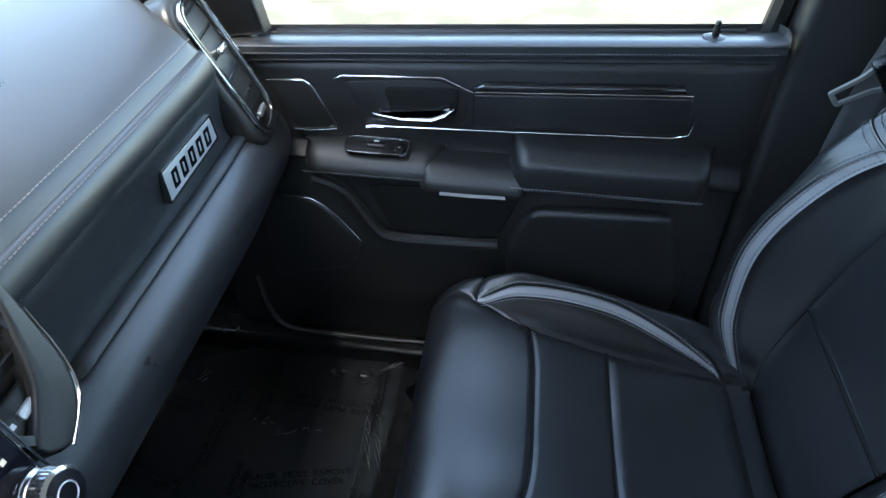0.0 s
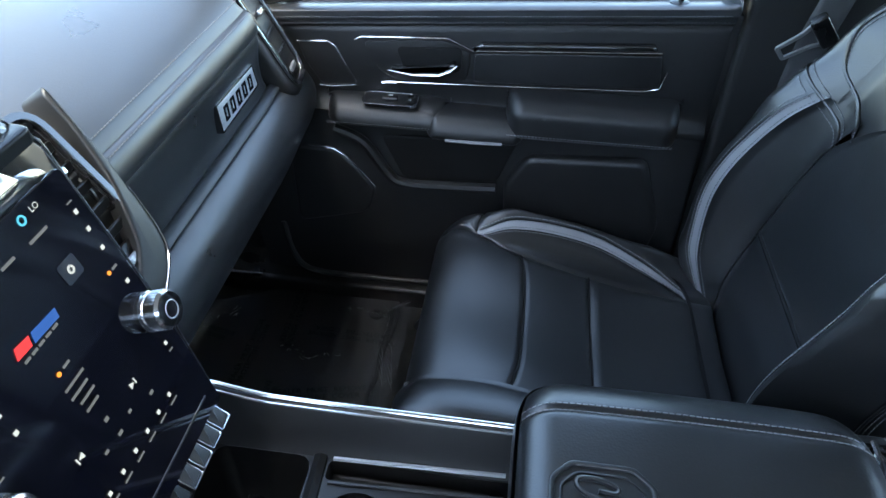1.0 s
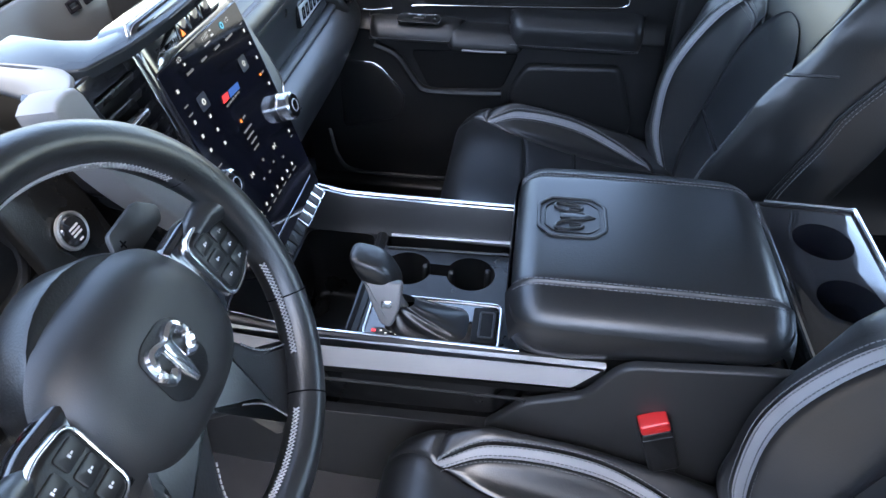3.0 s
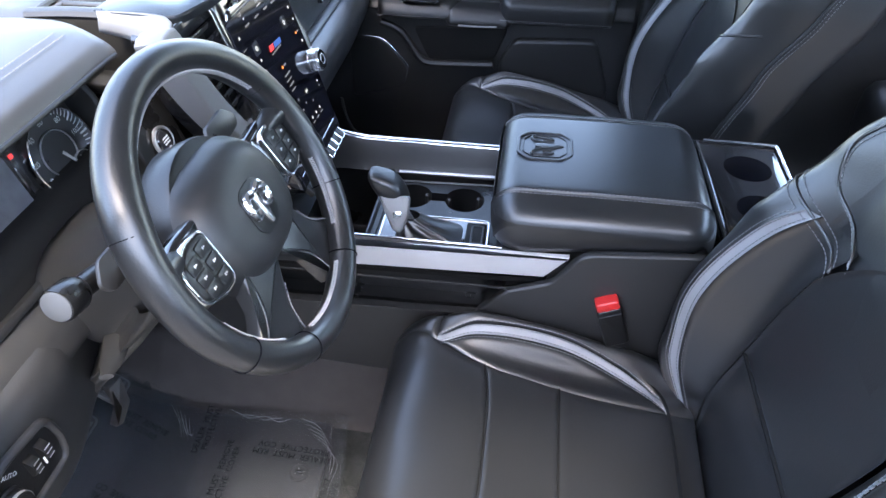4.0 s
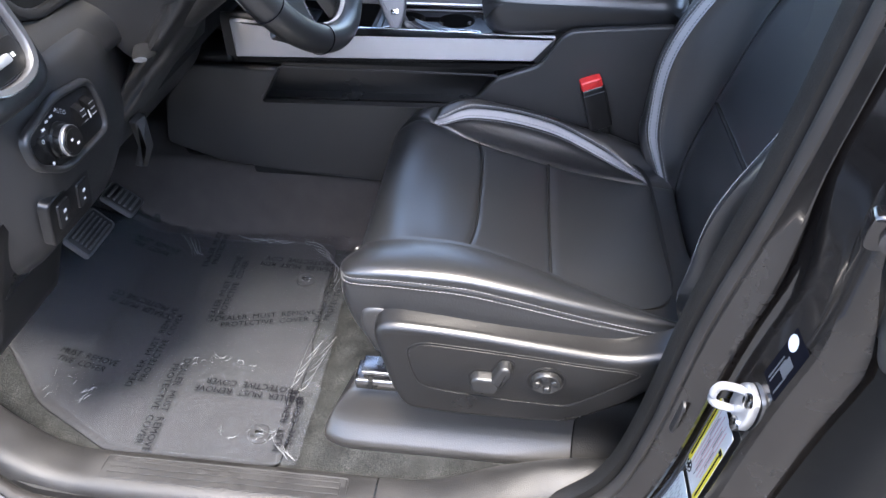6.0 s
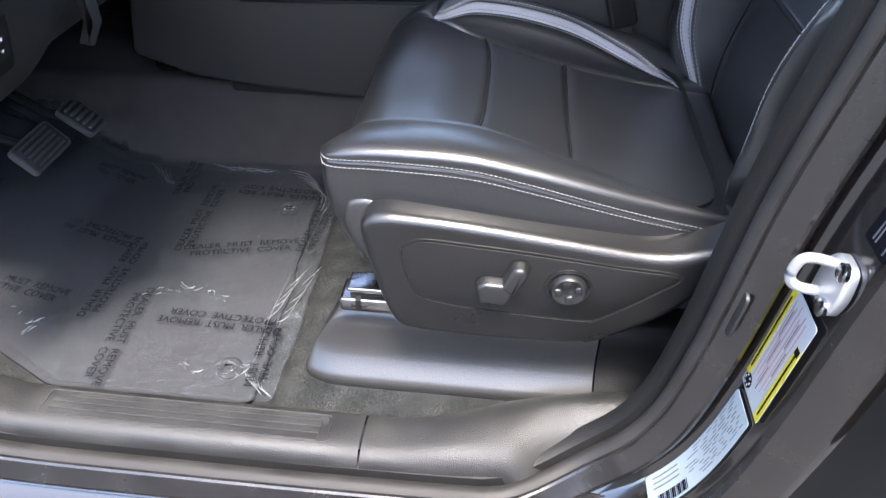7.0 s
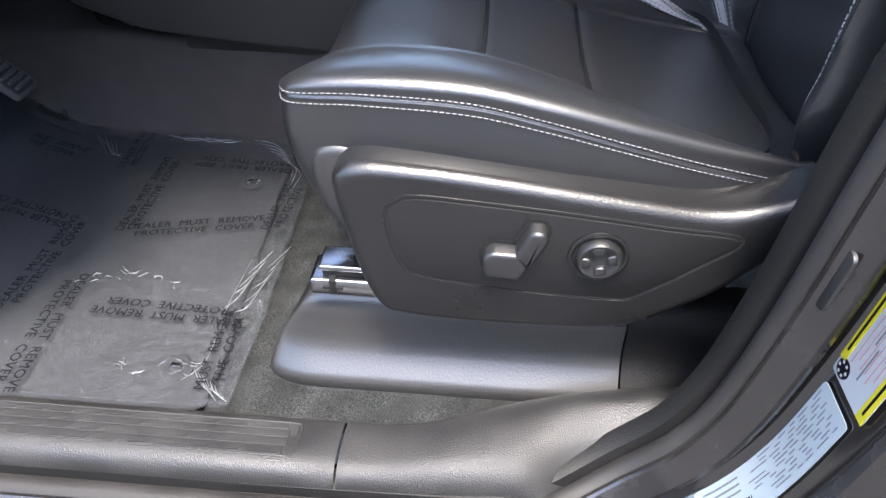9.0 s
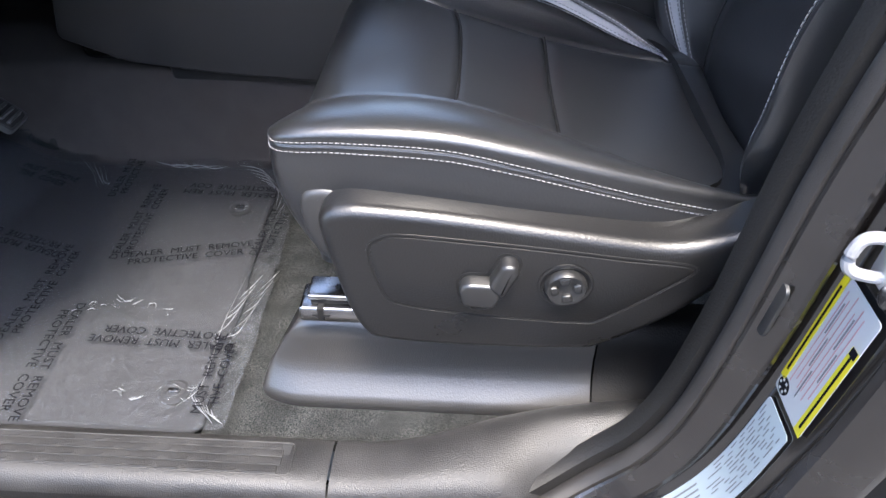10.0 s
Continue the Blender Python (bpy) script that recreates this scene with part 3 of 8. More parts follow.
def shell():
    # walls that close the cab: passenger side above and behind the door, rear wall, roof, cowl
    bm = bmesh.new()
    block(bm, (0.475, 0.80, -0.05), (0.72, 0.90, 1.36), 0.01)
    block(bm, (0.452, 0.818, -0.05), (0.49, 0.90, 0.675), 0.004)
    tagged(part("pillar_passenger", bm, PLASTIC_SOFT), "black moulded pillar trim beside the passenger seat", "pillar trim", kind="structure")
    bm = bmesh.new()
    # near-black instead of body paint: the recess's shade is in the colour
    block(bm, (0.50, -0.835, 0.02), (0.66, -0.77, 1.36), 0.01)
    # unseen inner block, added to shade the floor behind the seat foot
    block(bm, (0.455, -0.77, -0.02), (0.70, -0.655, 0.42), 0.02)
    tagged(part("pillar_driver", bm, DARK), "pillar between the doorways, recess shade put into its black, with an added shading block", "pillar", kind="structure")
    bm = bmesh.new()
    block(bm, (0.72, 0.84, -0.05), (1.75, 0.90, 0.72), 0.01)
    block(bm, (0.72, 0.84, 1.22), (1.75, 0.90, 1.36), 0.01)
    block(bm, (-0.95, 0.86, -0.05), (-0.41, 0.90, 0.70), 0.01)
    tagged(part("wall_passenger", bm, PLASTIC_SOFT), "dark passenger side wall of the cab", "wall", kind="structure")
    bm = block(bmesh.new(), (-0.90, 0.765, -0.06), (0.60, 0.90, 0.045), 0.012)
    tagged(part("sill_passenger", bm, PLASTIC), "black plastic sill below the closed passenger door", "sill", kind="structure")
    bm = bmesh.new()
    block(bm, (1.70, -0.86, -0.05), (1.78, 0.90, 0.78), 0.01)
    block(bm, (1.66, -0.86, 1.22), (1.78, 0.90, 1.36), 0.01)
    tagged(part("wall_rear", bm, PLASTIC_SOFT), "dark rear wall of the cab", "wall", kind="structure")
    bm = bmesh.new()
    block(bm, (-0.95, -0.85, -0.3), (-0.90, 0.90, 0.74), 0.01)
    tagged(part("wall_front", bm, DARK), "dark bulkhead ahead of the footwells", "wall", kind="structure")
    def roof(u, v):
        return Vector((-0.24 + 2.02 * u, -0.80 + 1.66 * v, 1.345 + 0.05 * math.sin(math.pi * v) * math.sin(math.pi * min(1, u * 1.2 + 0.1))))
    me = grid_mesh("ceiling", roof, [i / 20 for i in range(21)], [j / 16 for j in range(17)])
    ob = part_mesh("ceiling", me, HEADLINER, None, "", 180)
    ob.modifiers.new("thick", "SOLIDIFY").thickness = 0.03
    tagged(ob, "grey cloth headliner under the cab roof", "ceiling", kind="structure")
    def skin(u, v):
        return Vector((-0.27 + 2.07 * u, -0.83 + 1.72 * v, 1.375 + 0.06 * math.sin(math.pi * v) ** 0.7))
    ob = part_mesh("roof", grid_mesh("roof", skin, [i / 16 for i in range(17)], [j / 16 for j in range(17)]), PAINT, None, "", 180)
    ob.modifiers.new("thick", "SOLIDIFY").thickness = 0.012
    tagged(ob, "dark grey metallic roof skin over the cab", "roof", kind="structure")
    # front roof pillars
    for name, y in (("front_pillar_driver", -0.76), ("front_pillar_passenger", 0.84)):
        s = 1 if y > 0 else -1
        bm = bar(curve([(-0.66, y + 0.02 * s, 0.62), (-0.44, y, 0.765), (-0.12, y - 0.005 * s, 0.990), (0.02, y - 0.02 * s, 1.10), (0.24, y - 0.06 * s, 1.36)], 6), 0.030, 12, flat=0.8)
        tagged(part(name, bm, PLASTIC_SOFT), "dark front roof pillar beside the windscreen", "roof pillar", kind="structure")
    bm = bmesh.new()
    v = [bm.verts.new(p) for p in ((-1.0, -0.74, 0.74), (-1.0, 0.82, 0.74), (-0.20, 0.74, 1.345), (-0.20, -0.68, 1.345))]
    bm.faces.new(v)
    ob = part("windscreen", bm, GLASS)
    ob.visible_shadow = False
    tagged(ob, "clear sloping windscreen glass above the dashboard", "windscreen", kind="structure")


shell()

# ---- driver's sill trim ----
sill = thing("sill_trim", "dusty black grained plastic door sill trim with a ribbed step plate", "sill trim", (0, -0.75, 0), kind="structure")


def sill_front(u, v):
    prof = curve([(0, -0.7265, -0.006), (0, -0.7275, 0.004), (0, -0.731, 0.0105), (0, -0.745, 0.0165), (0, -0.765, 0.019), (0, -0.783, 0.0185), (0, -0.795, 0.012), (0, -0.801, -0.002), (0, -0.802, -0.03)], 5)
    p = prof[int(round(v * (len(prof) - 1)))]
    x = -0.66 + 0.728 * u
    front = smooth((-0.36 - x) / 0.3)
    return Vector((x, p.y + front * 0.03, p.z + 0.22 * front ** 1.6))


me = grid_mesh("sill_cover", sill_front, [i / 48 for i in range(49)], [j / 40 for j in range(41)])
part_mesh("sill_cover", me, SILL_PLASTIC, sill, "", 60)


def sill_rear(u, v):
    # flares inward and up to the rear pillar
    x = 0.0705 + 0.40 * u
    inner = spline([(0.07, -0.7265), (0.12, -0.727), (0.17, -0.722), (0.25, -0.700), (0.334, -0.687), (0.41, -0.685), (0.48, -0.685)], x)
    high = spline([(0.07, 0.0), (0.12, 0.003), (0.17, 0.012), (0.25, 0.024), (0.334, 0.036), (0.41, 0.048), (0.48, 0.055)], x)
    w = -0.801 - inner
    dive = 0.045 * smooth((x - 0.235) / 0.10)
    prof = curve([(0, inner, -0.006), (0, inner - 0.001, 0.004 + high * 0.8), (0, inner + w * 0.06, 0.0105 + high), (0, inner + w * 0.25, 0.0165 + high), (0, inner + w * 0.52, 0.019 + high * 0.9 - dive * 0.35), (0, inner + w * 0.76, 0.0185 + high * 0.7 - dive), (0, inner + w * 0.92, 0.012 + high * 0.4 - dive), (0, -0.801, -0.002), (0, -0.802, -0.03)], 5)
    p = prof[int(round(v * (len(prof) - 1)))]
    return Vector((x, p.y, p.z))


me = grid_mesh("sill_rear_cover", sill_rear, [i / 36 for i in range(37)], [j / 40 for j in range(41)])
part_mesh("sill_rear_cover", me, SILL_PLASTIC, sill, "", 60)
# ribbed tread: long lanes, each with a row of low slanting scales
for k in range(4):
    bm = bmesh.new()
    y = -0.7453 - 0.0098 * k
    zt = 0.0172 + 0.0024 * min(1.0, max(0.0, (-0.740 - y) / 0.02))
    xa, xb = -0.334 + 0.003 * abs(k - 1.5), 0.018 - 0.003 * abs(k - 1.5)
    block(bm, (xa, y - 0.0044, zt - 0.002), (xb, y + 0.0044, zt + 0.0006), 0.0005)
    x = xa + 0.004 + 0.009 * ((k * 2) % 3)
    while x < xb - 0.024:
        foot_ = [bm.verts.new(p) for p in ((x, y - 0.0042, zt + 0.0005), (x + 0.021, y - 0.0042, zt + 0.0005), (x + 0.026, y + 0.0006, zt + 0.0005), (x + 0.006, y + 0.0006, zt + 0.0005))]
        crest = [bm.verts.new(p) for p in ((x + 0.001, y - 0.0038, zt + 0.0007), (x + 0.0205, y - 0.0038, zt + 0.0013))]
        bm.faces.new((crest[0], crest[1], foot_[2], foot_[3]))
        bm.faces.new((foot_[0], foot_[1], crest[1], crest[0]))
        bm.faces.new((foot_[1], foot_[2], crest[1]))
        bm.faces.new((foot_[3], foot_[0], crest[0]))
        x += 0.0305
    part("step_rib", bm, SILL_PLASTIC, sill, "", 20)
# dark sheet between the ribs, groove shade put into its colour
part("tread_groove_shade", plate(rounded(rect(0.364, 0.0405, -0.158, -0.0004), 0.006), 0.0016, frm((0, -0.7595, 0.0168), (1, 0, 0), (0, 1, -0.035)), 0.0003, 1), RUBBER, sill)
part("step_border", plate(rounded(rect(0.372, 0.040, -0.157, -0.7607), 0.008), 0.0024, frm((0, 0, 0.0172), (1, 0, 0), (0, 1, 0)), 0.0010, 2, hollow=0.0022), SILL_PLASTIC, sill)


# ---- floor mats under clear film ----
def floor_mat(name, yc, mirror, label):
    e = thing(name, label, "floor mat", (-0.35, yc, 0.0))
    e.matrix_world = Matrix.Identity(4)
    s = mirror
    def sheet(outline, base, relief, N=90):
        outline = [(x, yc + s * y) for x, y in outline]
        def inside(px, py):
            c = False
            for i in range(len(outline)):
                (x1, y1), (x2, y2) = outline[i - 1], outline[i]
                if (y1 > py) != (y2 > py) and px < (x2 - x1) * (py - y1) / (y2 - y1) + x1:
                    c = not c
            return c
        bm = bmesh.new()
        grid = {}
        for i in range(N + 1):
            for j in range(N + 1):
                x, y = -0.745 + 0.69 * i / N, yc - 0.33 + 0.66 * j / N
                grid[i, j] = bm.verts.new((x, y, base + relief(x, (y - yc) * s) + max(0.0, floor_z(x, yc) + 0.004)))
        for i in range(N):
            for j in range(N):
                x, y = -0.745 + 0.69 * (i + 0.5) / N, yc - 0.33 + 0.66 * (j + 0.5) / N
                if inside(x, y):
                    bm.faces.new((grid[i, j], grid[i + 1, j], grid[i + 1, j + 1], grid[i, j + 1]))
        bmesh.ops.delete(bm, geom=[v for v in bm.verts if not v.link_faces], context="VERTS")
        # draw the stepped edge smooth
        edge = [v for v in bm.verts if v.is_boundary]
        for _ in range(4):
            moved = {}
            for v in edge:
                nb = [e_.other_vert(v) for e_ in v.link_edges if e_.is_boundary]
                if len(nb) == 2:
                    moved[v] = v.co * 0.4 + (nb[0].co + nb[1].co) * 0.3
            for v, c in moved.items():
                v.co = c
        for f_ in bm.faces:
            f_.normal_update()
        return bm
    shape = [(-0.115, 0.205), (-0.095, -0.11), (-0.082, -0.3125), (-0.37, -0.3125), (-0.50, -0.25), (-0.60, -0.16), (-0.69, -0.06), (-0.70, 0.17), (-0.58, 0.205), (-0.30, 0.200)]
    mat = part("mat", sheet(shape, 0.009, lambda x, y: 0.0015 * noise.noise(Vector((x * 9, y * 9, 7)))), MAT_GREY, e, "", 180, up=True)
    mat.modifiers.new("thick", "SOLIDIFY").thickness = 0.008
    # clear film, wrinkled, a little larger than the mat
    def crease(x, y, k):
        # sharp folded ridges
        n = noise.noise(Vector((x * k, y * k, 4.0 + yc)))
        return (1 - min(1.0, abs(n) * 5.0)) ** 2
    edge_line = lambda y: lerp([(-0.312, -0.058), (-0.18, -0.056), (-0.09, -0.059), (0.09, -0.068), (0.226, -0.090)], y)
    def wrinkle(x, y):
        w = noise.noise(Vector((x * 10, y * 10, 3.0 + yc))) * 0.0016 + crease(x * 0.6, y, 9) * 0.0008
        edge = max(0.0, 1 - abs(x - edge_line(y) + 0.012) / 0.034)
        side = max(0.0, 1 - abs(y - (0.205 - 0.008 * math.sin(x * 14))) / 0.032)
        spot = max(0.0, 1 - math.hypot(x + 0.455, y - 0.165) / 0.05) + max(0.0, 1 - math.hypot((x + 0.47) / 1.5, y + 0.215) / 0.055) + 0.7 * max(0.0, 1 - math.hypot(x + 0.24, y + 0.10) / 0.05) + 0.8 * max(0.0, 1 - math.hypot(x + 0.135, y + 0.262) / 0.05)
        slant = crease(x * 0.9 + y * 0.5, y * 1.5 - x * 0.4, 15)
        w += edge * (0.0015 + 0.0085 * slant) + side * (0.001 + 0.0085 * crease(x * 1.5, y * 0.8 + x * 0.3, 16)) + min(1.0, spot) * 0.006 * crease(x + y * 0.4, y, 26)
        return w
    big = [(-0.090, 0.226), (-0.068, 0.09), (-0.059, -0.09), (-0.056, -0.18), (-0.058, -0.3135), (-0.29, -0.3137), (-0.345, -0.3125), (-0.41, -0.28), (-0.535, -0.214), (-0.65, -0.11), (-0.72, -0.02), (-0.72, 0.20), (-0.62, 0.240), (-0.50, 0.244), (-0.456, 0.238), (-0.428, 0.205), (-0.30, 0.214)]
    film = part("protective_film", sheet(big, 0.0125, wrinkle, 220), FILM, e, "clear wrinkled plastic film with printed words", 180, up=True)
    # folded pleats of the film at its edges, opaque and pale to paint glints
    rnd = random.Random(5)
    bm = bmesh.new()
    def pleat(x, y, a, ln, w, h):
        d, t = Vector((math.cos(a), math.sin(a), 0)), Vector((-math.sin(a), math.cos(a), 0))
        rows = []
        for k in range(6):
            q = k / 5
            m = math.sin(math.pi * q)
            c = Vector((x, yc + s * y, 0.0135 + max(0.0, floor_z(x, yc) + 0.004))) + d * (q - 0.5) * ln + t * 0.004 * math.sin(3 * q + x * 90)
            rows.append([bm.verts.new(c - t * w * (0.4 + 0.6 * m)), bm.verts.new(c + t * w * 0.2 + Vector((0, 0, h * m))), bm.verts.new(c + t * w * (0.4 + 0.6 * m))])
        for A, B in zip(rows, rows[1:]):
            for k in range(2):
                bm.faces.new((A[k], B[k], B[k + 1], A[k + 1]))
    def strand(rows, w, h):
        # a long narrow ridge of film
        pts = curve([(x, y, 0) for x, y in rows], 8)
        n = len(pts)
        made = []
        for i, p in enumerate(pts):
            d = pts[min(i + 1, n - 1)] - pts[max(i - 1, 0)]
            t = Vector((-d.y, d.x, 0)).normalized()
            m = math.sin(math.pi * (i + 0.3) / (n - 0.4)) ** 0.7 * (0.75 + 0.25 * math.sin(i * 1.7))
            c = Vector((p.x, p.y, 0.0155))
            made.append([bm.verts.new(Vector((q.x, yc + s * q.y, q.z))) for q in (c - t * w * m, c + Vector((0, 0, h * m)), c + t * w * m)])
        for A, B in zip(made, made[1:]):
            for k in range(2):
                bm.faces.new((A[k], B[k], B[k + 1], A[k + 1]))
    strand([(-0.099, -0.070), (-0.102, -0.120), (-0.104, -0.165), (-0.101, -0.218), (-0.102, -0.262), (-0.121, -0.288)], 0.0007, 0.0020)
    for k in range(9):
        y0 = -0.055 - 0.010 * k
        x0 = -0.066 - 0.0042 * ((k * 5) % 9)
        strand([(x0 + 0.010, y0), (x0 + 0.002, y0 - 0.020 - 0.002 * k), (x0 - 0.010, y0 - 0.045 - 0.003 * (k % 4))], 0.0005 + 0.0005 * rnd.random(), 0.0016)
    for k in range(6):
        strand([(-0.060 - 0.004 * k, -0.308 + 0.004 * (k % 3)), (-0.072 - 0.005 * k, -0.300 + 0.003 * k), (-0.080 - 0.006 * k, -0.288 + 0.004 * k)], 0.0006 + 0.0005 * rnd.random(), 0.0018)
    for k in range(7):
        strand([(-0.185 + 0.012 * k, 0.203 - 0.010 * k), (-0.145 + 0.010 * k, 0.192 - 0.013 * k), (-0.108 + 0.003 * k, 0.150 - 0.014 * k)], 0.0004 + 0.0005 * rnd.random(), 0.0016)
    for k in range(6):
        strand([(-0.330 + 0.016 * k, 0.206 - 0.003 * (k % 3)), (-0.300 + 0.015 * k, 0.196 - 0.006 * (k % 2)), (-0.272 + 0.014 * k, 0.200)], 0.0004 + 0.0005 * rnd.random(), 0.0014)
    for k in range(5):
        strand([(-0.452 + 0.012 * k, 0.200 - 0.006 * k), (-0.420 + 0.009 * k, 0.165 - 0.007 * k), (-0.396 + 0.004 * k, 0.125 + 0.004 * k)], 0.0005 + 0.0005 * rnd.random(), 0.0018)
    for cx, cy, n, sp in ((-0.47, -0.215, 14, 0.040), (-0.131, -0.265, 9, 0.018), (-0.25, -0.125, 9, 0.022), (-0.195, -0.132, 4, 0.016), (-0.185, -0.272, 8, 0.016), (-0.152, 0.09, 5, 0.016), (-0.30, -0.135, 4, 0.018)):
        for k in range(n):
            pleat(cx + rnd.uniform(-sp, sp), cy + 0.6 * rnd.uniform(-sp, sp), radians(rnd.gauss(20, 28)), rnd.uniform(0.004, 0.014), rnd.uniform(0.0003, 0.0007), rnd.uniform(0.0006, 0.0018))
    part("film_fold_glints", bm, FILM_GLINT, film, "crumpled folds of clear film, their glints painted as opaque pale strips", 25, kind="stuff")
    # retaining grommets
    for gx, gy in ((-0.131, -0.265), (-0.152, 0.090)):
        M = frm((gx, yc + s * gy, 0.010), (1, 0, 0), (0, 1, 0))
        g = part("grommet", lathe(bmesh.new(), [(0.018, 0), (0.018, 0.002), (0.014, 0.005), (0.009, 0.004), (0.008, 0.003)], M), MAT_GREY, e)
        part("post", plate(rounded(rect(0.013, 0.006), 0.002), 0.004, M, 0.0015, 2, z0=0.003), STEEL, g)
    # printed warning, again and again, in a basket weave
    for x, y, a, words in PRINT:
        z = 0.0190 + max(0.0, floor_z(x, yc) + 0.004)
        yy = yc + s * (y + 0.412)
        M = Matrix.Translation((x, yy, z)) @ Matrix.Rotation(radians(a), 4, "Z")
        letters(words, 0.0168, M, INK, film, "printed_warning", label="black printed words on the film")
    return e


FULL = "DEALER  MUST  REMOVE\nPROTECTIVE  COVER"
PRINT = [(-0.195, -0.441, 12, FULL), (-0.170, -0.600, 178, FULL), (-0.288, -0.368, 91, FULL), (-0.303, -0.640, -88, FULL), (-0.362, -0.525, 88, FULL), (-0.500, -0.569, -11, FULL),
         (-0.460, -0.422, 164, FULL), (-0.612, -0.463, 80, "DEALER  MUST  REM\nPROTECTIVE  CO"), (-0.510, -0.265, -20, FULL), (-0.355, -0.258, 94, "DEALER  MUST\nPROTECTIVE"),
         (-0.175, -0.285, 178, "DEALER  MUST  REM\nPROTECTIVE  COV"), (-0.088, -0.385, 86, "DEALER  MUST\nPROTECTIVE"), (-0.088, -0.652, 93, "MUST  REMOVE\nTIVE  COVER")]
floor_mat("floor_mat", -0.412, 1, "charcoal floor mat under clear printed protective film in the driver's footwell")
floor_mat("floor_mat", 0.455, -1, "dark floor mat under clear printed protective film in the passenger footwell")


# ---- front seats ----
CUSH = curve([(0.060, 0, 0.170), (0.034, 0, 0.225), (0.022, 0, 0.275), (0.030, 0, 0.304), (0.062, 0, 0.325), (0.11, 0, 0.329), (0.187, 0, 0.314), (0.296, 0, 0.286), (0.40, 0, 0.268), (0.52, 0, 0.255)], 8)
CUSH_LEN = [0.0]
for _a, _b in zip(CUSH, CUSH[1:]):
    CUSH_LEN.append(CUSH_LEN[-1] + (_b - _a).length)


def along(pts, acc, s):
    s = max(0.0, min(acc[-1], s))
    for i in range(len(pts) - 1):
        if s <= acc[i + 1]:
            return pts[i].lerp(pts[i + 1], (s - acc[i]) / max(1e-9, acc[i + 1] - acc[i]))
    return pts[-1]


def cush_s(x):
    """Length along the cushion's profile at which its top has that x."""
    best = 0.0
    for p, s in zip(CUSH[34:], CUSH_LEN[34:]):
        best = s
        if p.x >= x:
            break
    return best


SEAT_W = 0.238


def cushion(s, v):
    p = along(CUSH, CUSH_LEN, s)
    top = smooth((s - 0.13) / 0.08)
    a = abs(v)
    rise = lerp([(0.0, 0.0), (0.12, 0.05), (0.30, 0.85), (0.55, 1.0), (0.80, 0.7), (1.0, 0.2)], (p.x - 0.03) / 0.45)
    bol = 0.050 * smooth((a - 0.64) / 0.28) * (0.3 + 0.7 * rise) * top * (1.0 if v > 0 else 0.25)
    dish = -0.008 * (1 - smooth(a / 0.6)) * top
    roll = -0.036 * max(0.0, (a - 0.86) / 0.14) ** 2
    wide = SEAT_W * (1 - 0.04 * smooth((0.15 - s) / 0.15) + 0.02 * smooth((s - 0.25) / 0.2))
    back = 0.035 * max(0.0, (a - 0.75) / 0.25) ** 2 * (1 - smooth((s - 0.1) / 0.25))
    return Vector((p.x + back, wide * math.copysign(a - 0.03 * max(0.0, (a - 0.88) / 0.12), v), p.z + bol + dish + roll))


BACK = curve([(0.519, 0, 0.215), (0.517, 0, 0.27), (0.526, 0, 0.35), (0.549, 0, 0.46), (0.579, 0, 0.58), (0.619, 0, 0.70), (0.662, 0, 0.80), (0.686, 0, 0.835), (0.714, 0, 0.845), (0.744, 0, 0.83)], 8)
BACK_LEN = [0.0]
for _a, _b in zip(BACK, BACK[1:]):
    BACK_LEN.append(BACK_LEN[-1] + (_b - _a).length)


def seatback(s, v):
    p = along(BACK, BACK_LEN, s)
    a = abs(v)
    rise = lerp([(0.0, 0.45), (0.12, 0.85), (0.24, 1.0), (0.38, 0.82), (0.50, 0.46), (0.62, 0.20), (0.75, 0.05)], s)
    bol = -0.088 * smooth((a - 0.52) / 0.36) * rise
    roll = 0.11 * max(0.0, (a - 0.88) / 0.12) ** 2
    w = lerp([(0.0, 0.225), (0.15, 0.245), (0.35, 0.250), (0.50, 0.240), (0.62, 0.218), (0.70, 0.197), (0.8, 0.165)], s)
    return Vector((p.x + bol + roll, w * math.copysign(a - 0.03 * max(0.0, (a - 0.88) / 0.12), v), p.z - 0.4 * bol * 0.2))


BOLSTER_X = [(0.0, 0.034), (0.05, 0.037), (0.11, 0.046), (0.18, 0.060), (0.28, 0.100), (0.5, 0.180), (0.66, 0.244), (0.8, 0.310), (0.92, 0.378), (1.0, 0.455)]
SEAM_Y = [(0.02, -0.170), (0.083, -0.170), (0.163, -0.174), (0.234, -0.183), (0.307, -0.198), (0.377, -0.213), (0.46, -0.228)]
SEAM_Z = [(0.034, 0.327), (0.05, 0.340), (0.075, 0.348), (0.12, 0.353), (0.18, 0.351), (0.244, 0.339), (0.31, 0.322), (0.378, 0.304), (0.46, 0.287)]
WELT_X = [(0.0, 0.034), (0.05, 0.025), (0.11, 0.024), (0.18, 0.038), (0.28, 0.090), (0.5, 0.180), (0.66, 0.244), (0.8, 0.310), (0.92, 0.378), (1.0, 0.455)]
WELT_Y = [(0.0, -0.172), (0.05, -0.196), (0.11, -0.224), (0.18, -0.245), (0.28, -0.250), (0.5, -0.251), (0.8, -0.250), (1.0, -0.245)]
WELT_Z = [(0.0, 0.325), (0.05, 0.333), (0.11, 0.339), (0.18, 0.342), (0.28, 0.345), (0.5, 0.342), (0.66, 0.329), (0.8, 0.312), (0.92, 0.295), (1.0, 0.280)]
HEM_X = [(0.0, 0.075), (0.05, 0.060), (0.11, 0.055), (0.18, 0.066), (0.28, 0.100), (0.5, 0.180), (1.0, 0.455)]


